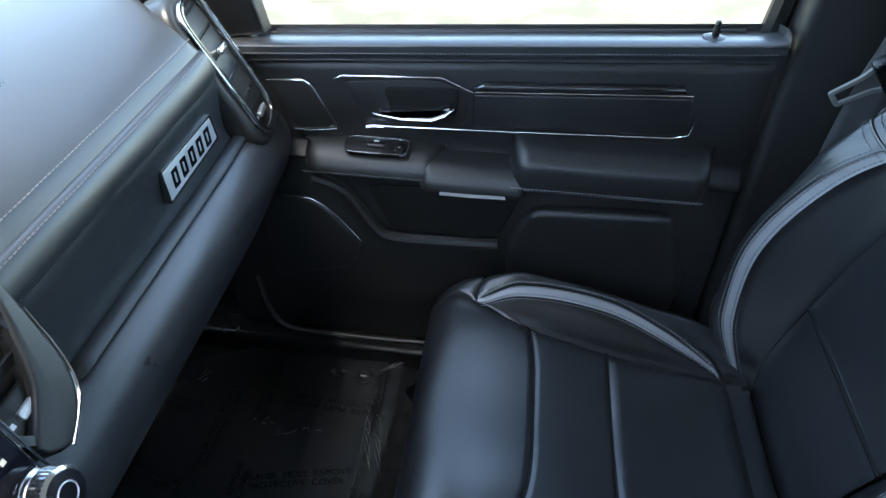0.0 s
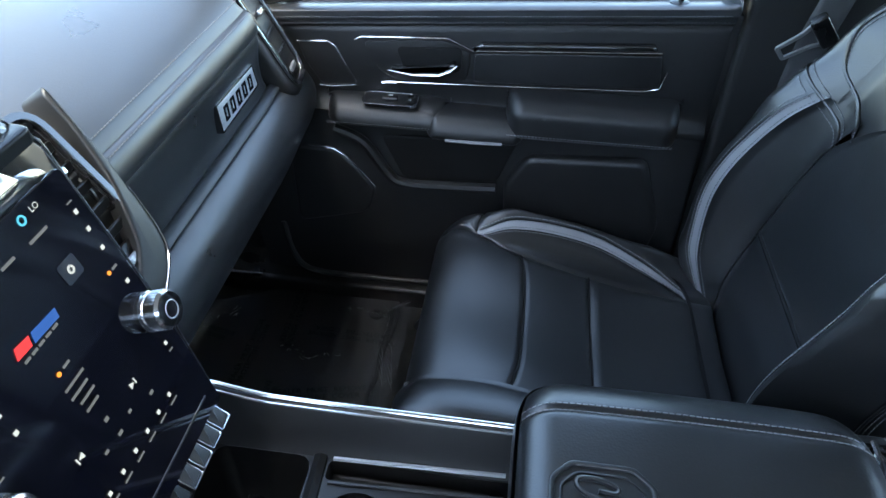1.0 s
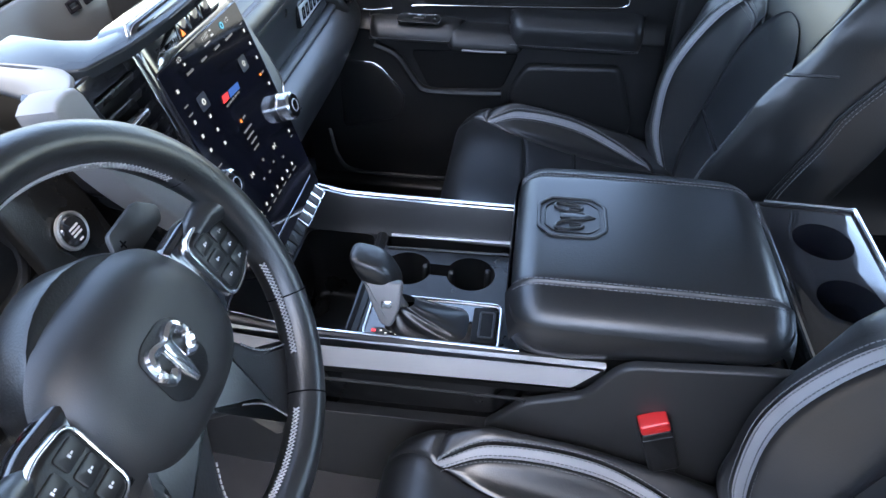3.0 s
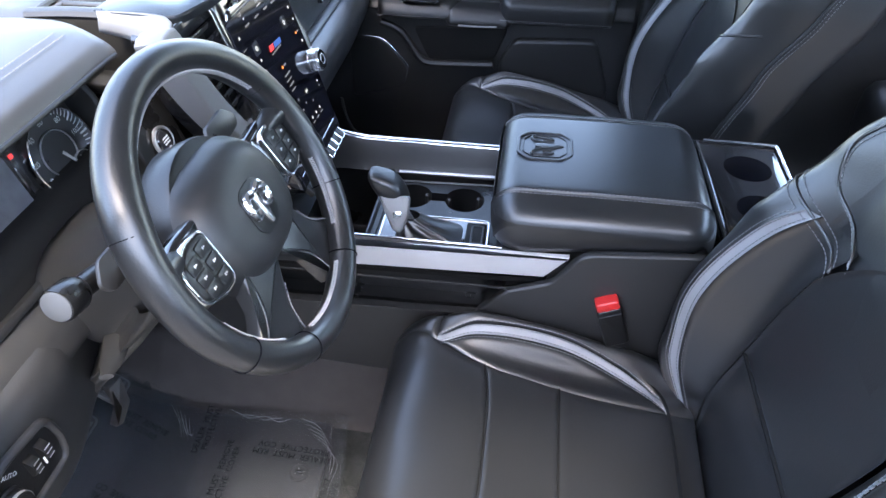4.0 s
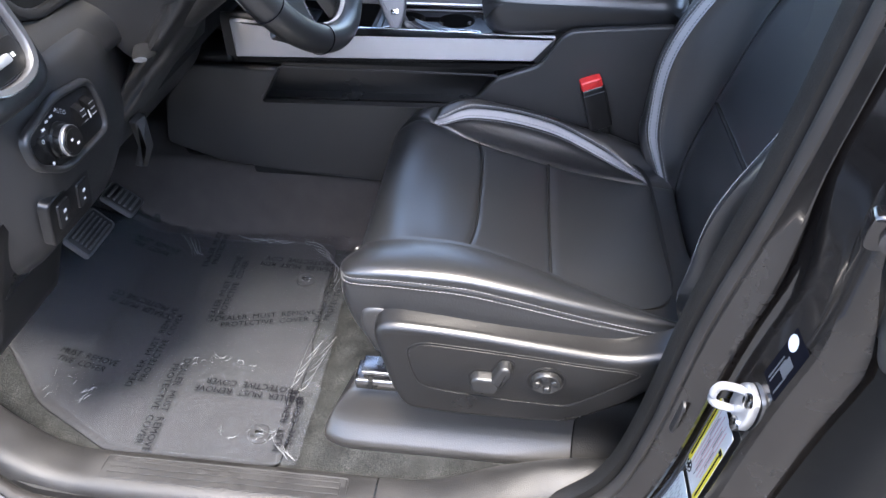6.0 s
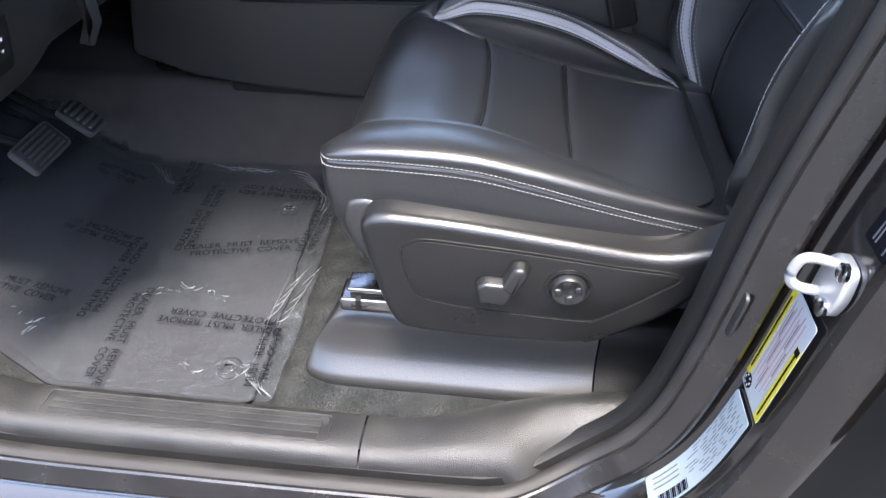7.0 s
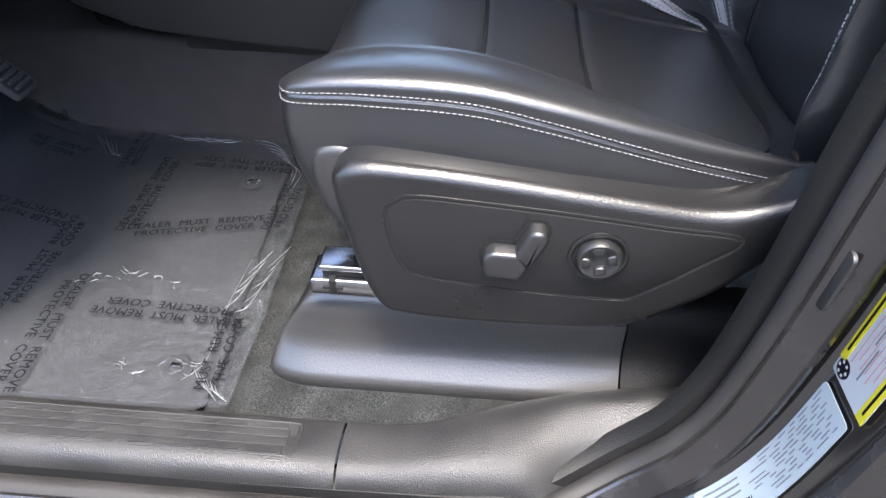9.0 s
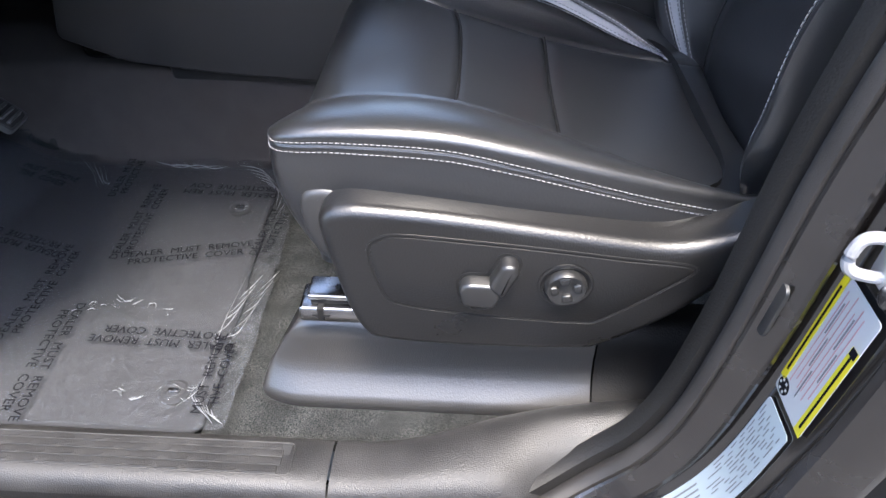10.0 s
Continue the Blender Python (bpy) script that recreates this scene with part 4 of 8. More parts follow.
def welt(u):
    return Vector((spline(WELT_X, u), spline(WELT_Y, u), spline(WELT_Z, u)))


def outer_bolster(u, v):
    """The plain rolled bolster on the doorway side, from its seam out to the welt."""
    x = spline(BOLSTER_X, u)
    a, b = Vector((x, spline(SEAM_Y, x), spline(SEAM_Z, x))), welt(u)
    h = math.sin(math.pi / 2 * max(0.0, min(1.0, v)))
    up = 0.013 * smooth(u / 0.25) * math.sin(math.pi * max(0.0, min(1.0, v))) ** 0.8
    p = a.lerp(b, h)
    p.z = b.z + (a.z - b.z) * (1 - v ** 2.2 if v > 0 else 1) + up
    out = (b - Vector((0.2, -0.15, b.z))).normalized()
    return p + out * 0.005 * math.sin(math.pi * max(0.0, min(1.0, v)) ** 1.6)


def outer_skirt(u, v):
    b = welt(u)
    low = Vector((spline(HEM_X, u), spline(WELT_Y, u) + 0.008, 0.195 + 0.012 * smooth(u / 0.3)))
    out = (b - Vector((0.2, -0.15, b.z))).normalized()
    return b.lerp(low, v) + out * 0.013 * math.sin(math.pi * max(0.0, min(1.0, v)) ** 0.8)


def front_seat(at, label):
    e = thing("front_seat", label, "seat", (0, 0, 0), "front seats")
    S = cush_s
    vi = lambda s: spline([(0.0, 0.80), (0.16, 0.79), (S(0.060), 0.76), (S(0.10), 0.70), (S(0.177), 0.595), (S(0.25), 0.57), (S(0.32), 0.55), (S(0.46), 0.535)], s)
    vs = lambda s: spline([(S(0.092), 0.705), (S(0.13), 0.77), (S(0.16), 0.795), (S(0.21), 0.815), (S(0.264), 0.82), (S(0.316), 0.81), (S(0.37), 0.77), (S(0.42), 0.685), (S(0.455), 0.575)], s)
    s0, s1, s2, s3 = 0.006, S(0.185), S(0.296), S(0.50)
    def bowed(s, v):
        # the first seam bows rearward between the bolsters
        k = smooth((s - S(0.08)) / (s1 - S(0.08))) if s < s1 else 1 - smooth((s - s1) / (s2 - s1))
        return cushion(s - 0.030 * k * (abs(v) / 0.75) ** 4, v)
    vn = lambda s: -spline([(0.0, 0.72), (S(0.10), 0.70), (S(0.19), 0.72), (S(0.30), 0.78), (S(0.40), 0.83), (S(0.50), 0.86)], s)
    pillow("cushion_front_panel", bowed, s0, s1, vn, vi, 34, 26, LEATHER_PERF, e, "black perforated leather panel", 0.0035, 0.005)
    pillow("cushion_middle_panel", bowed, s1, s2, vn, vi, 16, 26, LEATHER_PERF, e, "black perforated leather panel", 0.0035, 0.005)
    pillow("cushion_rear_panel", cushion, s2, s3, vn, vi, 16, 26, LEATHER_PERF, e, "black perforated leather panel", 0.0035, 0.005)
    for f_, s_ in ((bowed, s1), (cushion, s2)):
        part("seam", bar([f_(s_, vn(s_) + (vi(s_) - vn(s_)) * i / 40) + Vector((0, 0, -0.0014)) for i in range(41)], 0.0017, 6), TRIM_BLACK, e)
    sa, sb = S(0.092), S(0.455)
    wd = 0.027
    for sg in (1,):
        lo = lambda s: sg * vi(s)
        inner = lambda s: sg * max(vi(s) + 0.002, vs(s) - wd)
        outer = lambda s: sg * (vs(s) + wd)
        # leather either side of the grey stripe
        pillow("bolster_inner", cushion, sa, sb, lo, inner, 30, 8, LEATHER, e, "", 0.004, 0.008, sign=sg)
        pillow("bolster_stripe", cushion, sa, sb, inner, outer, 40, 6, GREY_TRIM, e, "grey vinyl stripe", 0.0015, 0.004, sign=sg)
        pillow("bolster_outer", cushion, sa, s3, lambda s: sg * (vs(s) + wd) if s < sb else sg * vi(s), lambda s: sg * 1.0, 34, 12, LEATHER, e, "", 0.004, 0.008, sign=sg)
        pillow("bolster_nose", cushion, s0, sa, lo, lambda s: sg * 1.0, 26, 12, LEATHER, e, "", 0.004, 0.008, sign=sg)
        for off in (-wd - 0.012, wd + 0.012):
            stitches([cushion(s, sg * (vs(s) + off)) + Vector((0, 0, 0.0015)) for s in [sa + (sb - sa) * i / 60 for i in range(1, 60)]], e)
        for off in (-wd * 0.62, wd * 0.62):
            stitches([cushion(s, sg * (vs(s) + off)) + Vector((0, 0, 0.0012)) for s in [sa + (sb - sa) * i / 60 for i in range(1, 60)]], e, mat=GREY_PRINT)
            part("stripe_seam", bar([cushion(s, sg * (vs(s) + off * 1.64)) + Vector((0, 0, -0.0004)) for s in [sa + (sb - sa) * i / 60 for i in range(1, 60)]], 0.0010, 5), TRIM_BLACK, e)
        # side skirt below the welt
        def skirt(u, v, sg=sg):
            p = cushion(s0 + (s3 - s0) * u, sg * 1.0)
            low = 0.10 + 0.04 * math.sin(math.pi * min(1, u * 1.1))
            return Vector((p.x, p.y - sg * 0.006 * v + sg * 0.004 * math.sin(math.pi * v), p.z - low * v))
        pillow("cushion_skirt", skirt, 0.0, 1.0, 0.0, 1.0, 30, 8, LEATHER, e, "", 0.004, 0.008, sign=-sg)
        edge = [cushion(s0 + (s3 - s0) * i / 60, sg * 1.0) for i in range(61)]
        part("welt_cord", bar(edge, 0.0026, 6), LEATHER, e)
        for dz in (-0.007, 0.006):
            stitches([p + Vector((0, sg * (0.0035 if dz < 0 else -0.002), dz)) for p in edge[6:54]], e, lift=(0, 0, 0))
    # the bolster towards the doorway: one smooth roll, its stripe turned inward
    pillow("outer_bolster", outer_bolster, 0.0, 1.0, 0.0, 1.0, 70, 22, LEATHER, e, "smooth rolled black leather bolster", 0.003, 0.005)
    pillow("outer_skirt", outer_skirt, 0.0, 1.0, 0.0, 1.0, 60, 14, LEATHER, e, "", 0.003, 0.005)
    def inner_face(u, v):
        a = outer_bolster(u, 0.0) + Vector((0, 0.001, -0.005))
        b = Vector((a.x, a.y + 0.016, max(0.24, along(CUSH, CUSH_LEN, S(a.x)).z - 0.02)))
        return a.lerp(b, v)
    pillow("outer_stripe", inner_face, 0.02, 1.0, 0.0, 1.0, 40, 6, GREY_TRIM, e, "grey vinyl stripe", 0.001, 0.004)
    us = [i / 90 for i in range(91)]
    part("welt_cord", bar([welt(u) + Vector((0, -0.001, 0)) for u in us], 0.0022, 6), LEATHER, e)
    stitches([outer_bolster(u, 0.955) + Vector((-0.0005, -0.0012, 0.0008)) for u in us[4:]], e, 0.0050, 0.0032, 0.0005)
    stitches([outer_skirt(u, 0.036) + Vector((-0.0008, -0.0012, 0)) for u in us[4:]], e, 0.0050, 0.0032, 0.0005)
    # backrest
    b0, bA, b3 = 0.0, 0.205, BACK_LEN[-1]
    wi = lambda s: spline([(0.0, 0.50), (0.04, 0.545), (0.095, 0.555), (0.212, 0.51), (0.31, 0.485), (0.38, 0.44), (0.43, 0.37), (0.50, 0.30)], s)
    wo = lambda s: spline([(0.0, 0.40), (0.10, 0.44), (0.30, 0.54), (0.40, 0.55), (0.46, 0.50), (0.60, 0.4)], s)
    ws = lambda s: spline([(0.0, 0.62), (0.06, 0.71), (0.15, 0.78), (0.26, 0.80), (0.35, 0.775), (0.42, 0.71), (0.47, 0.61)], s)
    pillow("backrest_lower_panel", seatback, b0, bA, lambda s: -wo(s), wi, 16, 24, LEATHER_PERF, e, "black perforated leather panel", 0.0025, 0.004, sign=-1)
    part("seam", bar([seatback(bA, -wo(bA) + (wi(bA) + wo(bA)) * i / 40) + Vector((-0.0006, 0, 0.0010)) for i in range(41)], 0.0034, 8), TRIM_BLACK, e)
    dome = lambda s: math.sqrt(max(0.0, 1 - max(0.0, (s - 0.345) / 0.1205) ** 2.4))
    pillow("backrest_middle_panel", seatback, bA, 0.465, lambda s: -wo(s) * dome(s), lambda s: wi(s) * dome(s), 40, 24, LEATHER_PERF, e, "black perforated leather panel", 0.003, 0.006, sign=-1, puff=0.012)
    def yoke(s, v):
        # dips behind the rounded top of the panel below it
        return seatback(s, v) + Vector((0.010 * (1 - smooth((s - 0.36) / 0.09)), 0, 0))
    pillow("backrest_top_panel", yoke, 0.36, b3, lambda s: -lerp([(0.36, 0.63), (0.45, 0.63), (0.50, 0.62), (0.60, 0.72), (0.75, 0.95)], s), lambda s: lerp([(0.36, 0.63), (0.45, 0.63), (0.50, 0.62), (0.60, 0.72), (0.75, 0.95)], s), 30, 26, LEATHER, e, "", 0.0015, 0.010, sign=-1, sides="UvV")
    t0, t1 = 0.012, 0.430
    wb = 0.027
    for sg in (1, -1):
        inner = lambda s: sg * max((wi(s) if sg > 0 else wo(s)) + 0.002, ws(s) - wb)
        outer = lambda s: sg * min(1.0, ws(s) + wb)
        pillow("back_bolster_inner", seatback, t0, t1, lambda s: wi(s) if sg > 0 else -wo(s), inner, 30, 10, LEATHER, e, "", 0.004, 0.008, sign=-sg, sides="uvV")
        pillow("back_stripe", seatback, t0, t1, inner, outer, 40, 6, GREY_TRIM, e, "grey vinyl stripe", 0.0015, 0.004, sign=-sg)
        pillow("back_bolster_outer", seatback, t0, t1, outer, lambda s: sg * 1.0, 30, 8, LEATHER, e, "", 0.003, 0.007, sign=-sg, sides="uvV")
        pillow("shoulder_panel", seatback, t1, b3, lambda s: sg * lerp([(0.455, 0.585), (0.475, 0.57), (0.60, 0.72), (0.75, 0.95)], s), lambda s: sg * 1.0, 30, 14, LEATHER, e, "", 0.003, 0.010, sign=-sg, sides="UV")
        for off in (-wb * 0.62, wb * 0.62):
            stitches([seatback(s, sg * (ws(s) + off)) + Vector((-0.0012, 0, 0.0004)) for s in [t0 + (t1 - t0) * i / 60 for i in range(1, 60)]], e, mat=GREY_PRINT)
            part("stripe_seam", bar([seatback(s, sg * (ws(s) + off * 1.64)) + Vector((0.0004, 0, 0)) for s in [t0 + (t1 - t0) * i / 60 for i in range(1, 60)]], 0.0010, 5), TRIM_BLACK, e)
        for off in (-wb - 0.012, wb + 0.012):
            stitches([seatback(s, sg * (ws(s) + off)) + Vector((-0.0015, 0, 0.0005)) for s in [t0 + (t1 - t0) * i / 60 for i in range(1, 60)]], e)
        # seams of the leather strap that runs from the end of the stripe over the shoulder and round the yoke
        def seam_line(rows, lift):
            rows = curve([(s, v, 0) for s, v in rows], 8)
            return [seatback(p.x, sg * p.y) + Vector((-lift, 0, 0.3 * lift)) for p in rows]
        outer_seam = [(0.385, 0.44), (0.396, 0.48), (0.412, 0.60), (0.430, 0.72), (0.448, 0.86), (0.458, 0.965)]
        inner_seam = [(0.412, 0.38), (0.427, 0.43), (0.450, 0.60), (0.474, 0.73), (0.515, 0.82), (0.545, 0.83), (0.575, 0.79), (0.600, 0.64), (0.612, 0.35), (0.614, 0.0)]
        for rows in (outer_seam, inner_seam) if sg > 0 else (outer_seam[2:], inner_seam[3:]):
            part("strap_seam", bar(seam_line(rows, 0.0006), 0.0024, 6), LEATHER, e)
        if sg > 0:
            stitches(seam_line([(s - 0.010, v) for s, v in outer_seam], 0.0012), e)
            stitches(seam_line([(s + 0.010, v) for s, v in outer_seam], 0.0012), e)
            stitches(seam_line([(s - 0.007, v - 0.030) for s, v in inner_seam[:-1]], 0.0012), e)
        # outer side of the backrest
        def flank(u, v, sg=sg):
            p = seatback(0.01 + (b3 - 0.02) * u, sg * 1.0)
            return Vector((p.x + 0.095 * v, p.y - sg * 0.004 * v, p.z - 0.02 * v))
        pillow("back_side", flank, 0.0, 1.0, 0.0, 1.0, 26, 8, LEATHER, e, "", 0.003, 0.006, sign=sg)
        for off in (0.10, 0.17):
            stitches([flank(u, off) + Vector((-0.0005, sg * 0.0012, 0)) for u in [0.06 + 0.8 * i / 50 for i in range(51)]], e)
        part("back_seam", bar([flank(u, 0.02) + Vector((0, sg * 0.001, 0)) for u in [i / 40 for i in range(41)]], 0.002, 6), LEATHER, e)
    def rear(u, v):
        p = along(BACK, BACK_LEN, b3 * u)
        w = abs(seatback(b3 * u, 1.0).y)
        return Vector((max(p.x, 0.53) + 0.10 - 0.03 * u, w * v * 0.97, p.z - 0.03))
    me = grid_mesh("back_cover", rear, [i / 12 for i in range(13)], [-1 + j / 6 for j in range(13)])
    part_mesh("back_cover", me, PLASTIC_SOFT, e)
    # head restraint
    def head(u, v):
        th, ph = 2 * math.pi * v, math.pi * (u - 0.5)
        c = math.copysign(abs(math.cos(ph)) ** 0.55, math.cos(ph))
        s_ = math.copysign(abs(math.sin(ph)) ** 0.7, math.sin(ph))
        cx = math.copysign(abs(math.cos(th)) ** 0.6, math.cos(th))
        cy = math.copysign(abs(math.sin(th)) ** 0.6, math.sin(th))
        return Vector((0.70 + 0.052 * c * cx + 0.02 * s_, 0.128 * c * cy, 0.955 + 0.095 * s_))
    me = grid_mesh("head_restraint", head, [i / 18 for i in range(19)], [j / 32 for j in range(32)], close_v=True)
    hr = part_mesh("head_restraint", me, LEATHER, e, "black leather padded headrest", 60)
    part("headrest_mark", plate(rounded(rect(0.05, 0.05), 0.012), 0.0015, frm((0.6465, 0, 0.965), (0, 1, 0), (0.25, 0, 1)) @ Matrix.Rotation(math.pi, 4, "Y"), 0.0006, 2, hollow=0.004), GREY_TRIM, hr)
    for y in (-0.05, 0.05):
        part("headrest_post", bar([(0.70, y, 0.82), (0.705, y, 0.90)], 0.006, 8), CHROME, e)
    # base: under-tray, rail, recliner trim
    def under(u, v):
        a = v * 2 * math.pi
        cx = math.copysign(abs(math.cos(a)) ** 0.3, math.cos(a))
        cy = math.copysign(abs(math.sin(a)) ** 0.3, math.sin(a))
        return Vector((0.27 + 0.20 * cx, 0.19 * cy, 0.12 + 0.15 * u))
    me = grid_mesh("seat_frame", under, [0, 0.5, 1], [j / 40 for j in range(40)], close_v=True)
    part_mesh("seat_frame", me, DARK, e)
    for sg in (-1, 1):
        y = sg * 0.222
        rail = part("seat_rail", block(bmesh.new(), (0.026, y - 0.020, 0.1165), (0.16, y + 0.020, 0.1375), 0.003), STEEL, e, "zinc-plated seat rail")
        part("rail_channel", block(bmesh.new(), (0.038, y - 0.013, 0.1375), (0.16, y + 0.013, 0.146), 0.002), DARK, rail)
        part("rail_cap", block(bmesh.new(), (0.036, y - 0.016, 0.146), (0.16, y + 0.016, 0.1525), 0.002), STEEL, rail)
        part("rail_slot", block(bmesh.new(), (0.046, y - 0.0215, 0.121), (0.053, y + 0.0215, 0.1385), 0.001), DARK, rail)
        part("rail_slot", block(bmesh.new(), (0.040, y - 0.0212, 0.126), (0.060, y + 0.0212, 0.130), 0.001), DARK, rail)
        # moulded foot cover along the floor
        def foot(x, v, y=y, sg=sg):
            prof = curve([(0, 0.0430, -0.006), (0, 0.0450, 0.004), (0, 0.0430, 0.012), (0, 0.0350, 0.021), (0, 0.0235, 0.034), (0, 0.0160, 0.047), (0, 0.0115, 0.066), (0, 0.0080, 0.088), (0, -0.002, 0.102), (0, -0.018, 0.107), (0, -0.05, 0.100)], 4)
            q = prof[int(round(v * (len(prof) - 1)))]
            u = min(1.0, max(0.0, (x + 0.034) / 0.060))
            k = math.sqrt(1 - (1 - u) ** 2)
            lean = 0.050 * max(0.0, q.z / 0.11) ** 1.4 * (1 - smooth((x + 0.034) / 0.13))
            return Vector((x + lean, y + sg * (-0.012 + (q.y + 0.012) * (0.55 + 0.45 * k)), q.z * (0.86 + 0.14 * k)))
        rows = [-0.034 + 0.060 * (i / 12) ** 2 for i in range(13)] + [0.026 + 0.325 * i / 24 for i in range(1, 25)]
        # the doorway-side cover is a lighter grey: its brighter light put into colour
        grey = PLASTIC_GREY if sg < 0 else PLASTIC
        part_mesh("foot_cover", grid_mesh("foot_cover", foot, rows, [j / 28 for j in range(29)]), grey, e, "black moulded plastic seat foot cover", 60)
        # front closing face
        bmn = bmesh.new()
        ring = [foot(-0.034, j / 28) for j in range(29)]
        vs_ = [bmn.verts.new(p) for p in ring] + [bmn.verts.new((ring[-1].x, ring[-1].y, -0.006))]
        bmn.faces.new(vs_)
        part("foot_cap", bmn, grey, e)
        # rear stretch of the same cover, darker: shade under the valance in its colour
        part_mesh("foot_tail_shade", grid_mesh("foot_tail_shade", lambda x, v: foot(x, v) + Vector((0, -sg * 0.001, -0.001)), [0.3535 + 0.19 * i / 10 for i in range(11)], [j / 28 for j in range(29)]), TRIM_BLACK, e, "", 60)
    # outboard valance with the power switches
    Y = -0.285
    M = frm((0, Y + 0.004, 0), (1, 0, 0), (0, 0, 1))      # u = x, v = z, normal = -y
    top = [(0.071, 0.284), (0.078, 0.300), (0.094, 0.306), (0.12, 0.3065), (0.19, 0.301), (0.30, 0.287), (0.375, 0.279), (0.42, 0.288), (0.46, 0.306), (0.53, 0.325), (0.57, 0.32), (0.57, 0.27), (0.50, 0.262), (0.442, 0.238), (0.398, 0.190), (0.345, 0.150), (0.31, 0.139), (0.20, 0.136), (0.13, 0.140), (0.106, 0.149), (0.090, 0.185), (0.079, 0.236)]
    outl = curve([(x, z, 0) for x, z in top], 4, closed=True)
    val = part("side_valance", plate([(p.x, p.y) for p in outl], 0.044, M @ Matrix.Translation((0, 0, -0.036)), 0.0135, 7), PLASTIC, e, "black grained plastic side valance with power switches", 60)
    inset_o = [(0.114, 0.262), (0.124, 0.277), (0.142, 0.282), (0.192, 0.279), (0.26, 0.2735), (0.342, 0.265), (0.405, 0.258), (0.383, 0.230), (0.335, 0.189), (0.312, 0.182), (0.222, 0.186), (0.144, 0.196), (0.124, 0.214)]
    io = [(p.x, p.y) for p in curve([(x, z, 0) for x, z in inset_o], 4, closed=True)]
    part("switch_panel_groove", plate(io, 0.0012, M, 0.0005, 2, hollow=0.0020, z0=0.0072), DARK, val)
    part("groove_edge", plate(inset(io, -0.0016), 0.0012, M, 0.0006, 2, hollow=0.0016, z0=0.0074), PLASTIC, val)
    part("switch_panel", plate(inset(io, 0.0026), 0.0018, M, 0.0012, 2, z0=0.0072), PLASTIC, val)
    swa = rounded([(0.199, 0.212), (0.229, 0.210), (0.236, 0.225), (0.229, 0.239), (0.203, 0.240), (0.196, 0.232)], 0.005)
    swb = rounded([(0.222, 0.236), (0.236, 0.224), (0.250, 0.254), (0.246, 0.264), (0.234, 0.264)], 0.005)
    for o in (swa, swb):
        part("switch_recess", plate(inset(o, -0.0032), 0.0008, M, 0.0, 1, z0=0.0086), DARK, val)
    part("seat_adjust_switch", plate(swa, 0.015, M, 0.005, 4, z0=0.009), SWITCH, val, "black satin seat slide switch")
    part("recline_switch", plate(swb, 0.016, M, 0.005, 4, z0=0.009), SWITCH, val)
    Ml_ = M @ Matrix.Translation((0.293, 0.232, 0))
    part("lumbar_bezel", lathe_ring(Ml_ @ Matrix.Translation((0, 0, 0.007)), 0.0255, 0.0042, 0.0035), PLASTIC, val)
    part("lumbar_recess", plate(disc(0.0215, 32), 0.0008, Ml_, 0.0, 1, z0=0.0086), DARK, val)
    lum = part("lumbar_switch", lathe(bmesh.new(), [(0.0190, 0.009), (0.0190, 0.0145), (0.0172, 0.0172), (0.0145, 0.0170), (0.010, 0.0140), (0.004, 0.0125)], Ml_), SWITCH, val, "round four-way lumbar switch with a dished face")
    for k in range(4):
        a = math.pi / 2 * k + 0.2
        q = [(0.0065, -0.0040), (0.0150, -0.0060), (0.0155, 0.0), (0.0150, 0.0060), (0.0065, 0.0040)]
        part("lumbar_petal", plate(rounded([(x * math.cos(a) - y_ * math.sin(a), x * math.sin(a) + y_ * math.cos(a)) for x, y_ in q], 0.0025), 0.0040, Ml_, 0.0020, 3, z0=0.0135), SWITCH, lum)
    fin = rounded([(0.062, 0.225), (0.100, 0.20), (0.125, 0.16), (0.140, 0.300), (0.070, 0.306), (0.052, 0.300), (0.047, 0.280), (0.050, 0.255)], 0.012)
    part("front_side_fin", plate(fin, 0.03, M @ Matrix.Translation((0, 0, -0.052)), 0.010, 4), PLASTIC_SOFT, e)
    e.matrix_world = Matrix.Translation(at)
    return e


seat_a = front_seat((0.0, -0.412, 0.0), "black leather driver's seat with grey stripes and pale stitching")
seat_b = copy_thing(seat_a, Matrix.Translation((-0.012, 0.463, 0.0)))
tagged(seat_b, "black leather passenger seat with grey stripes beside the console")


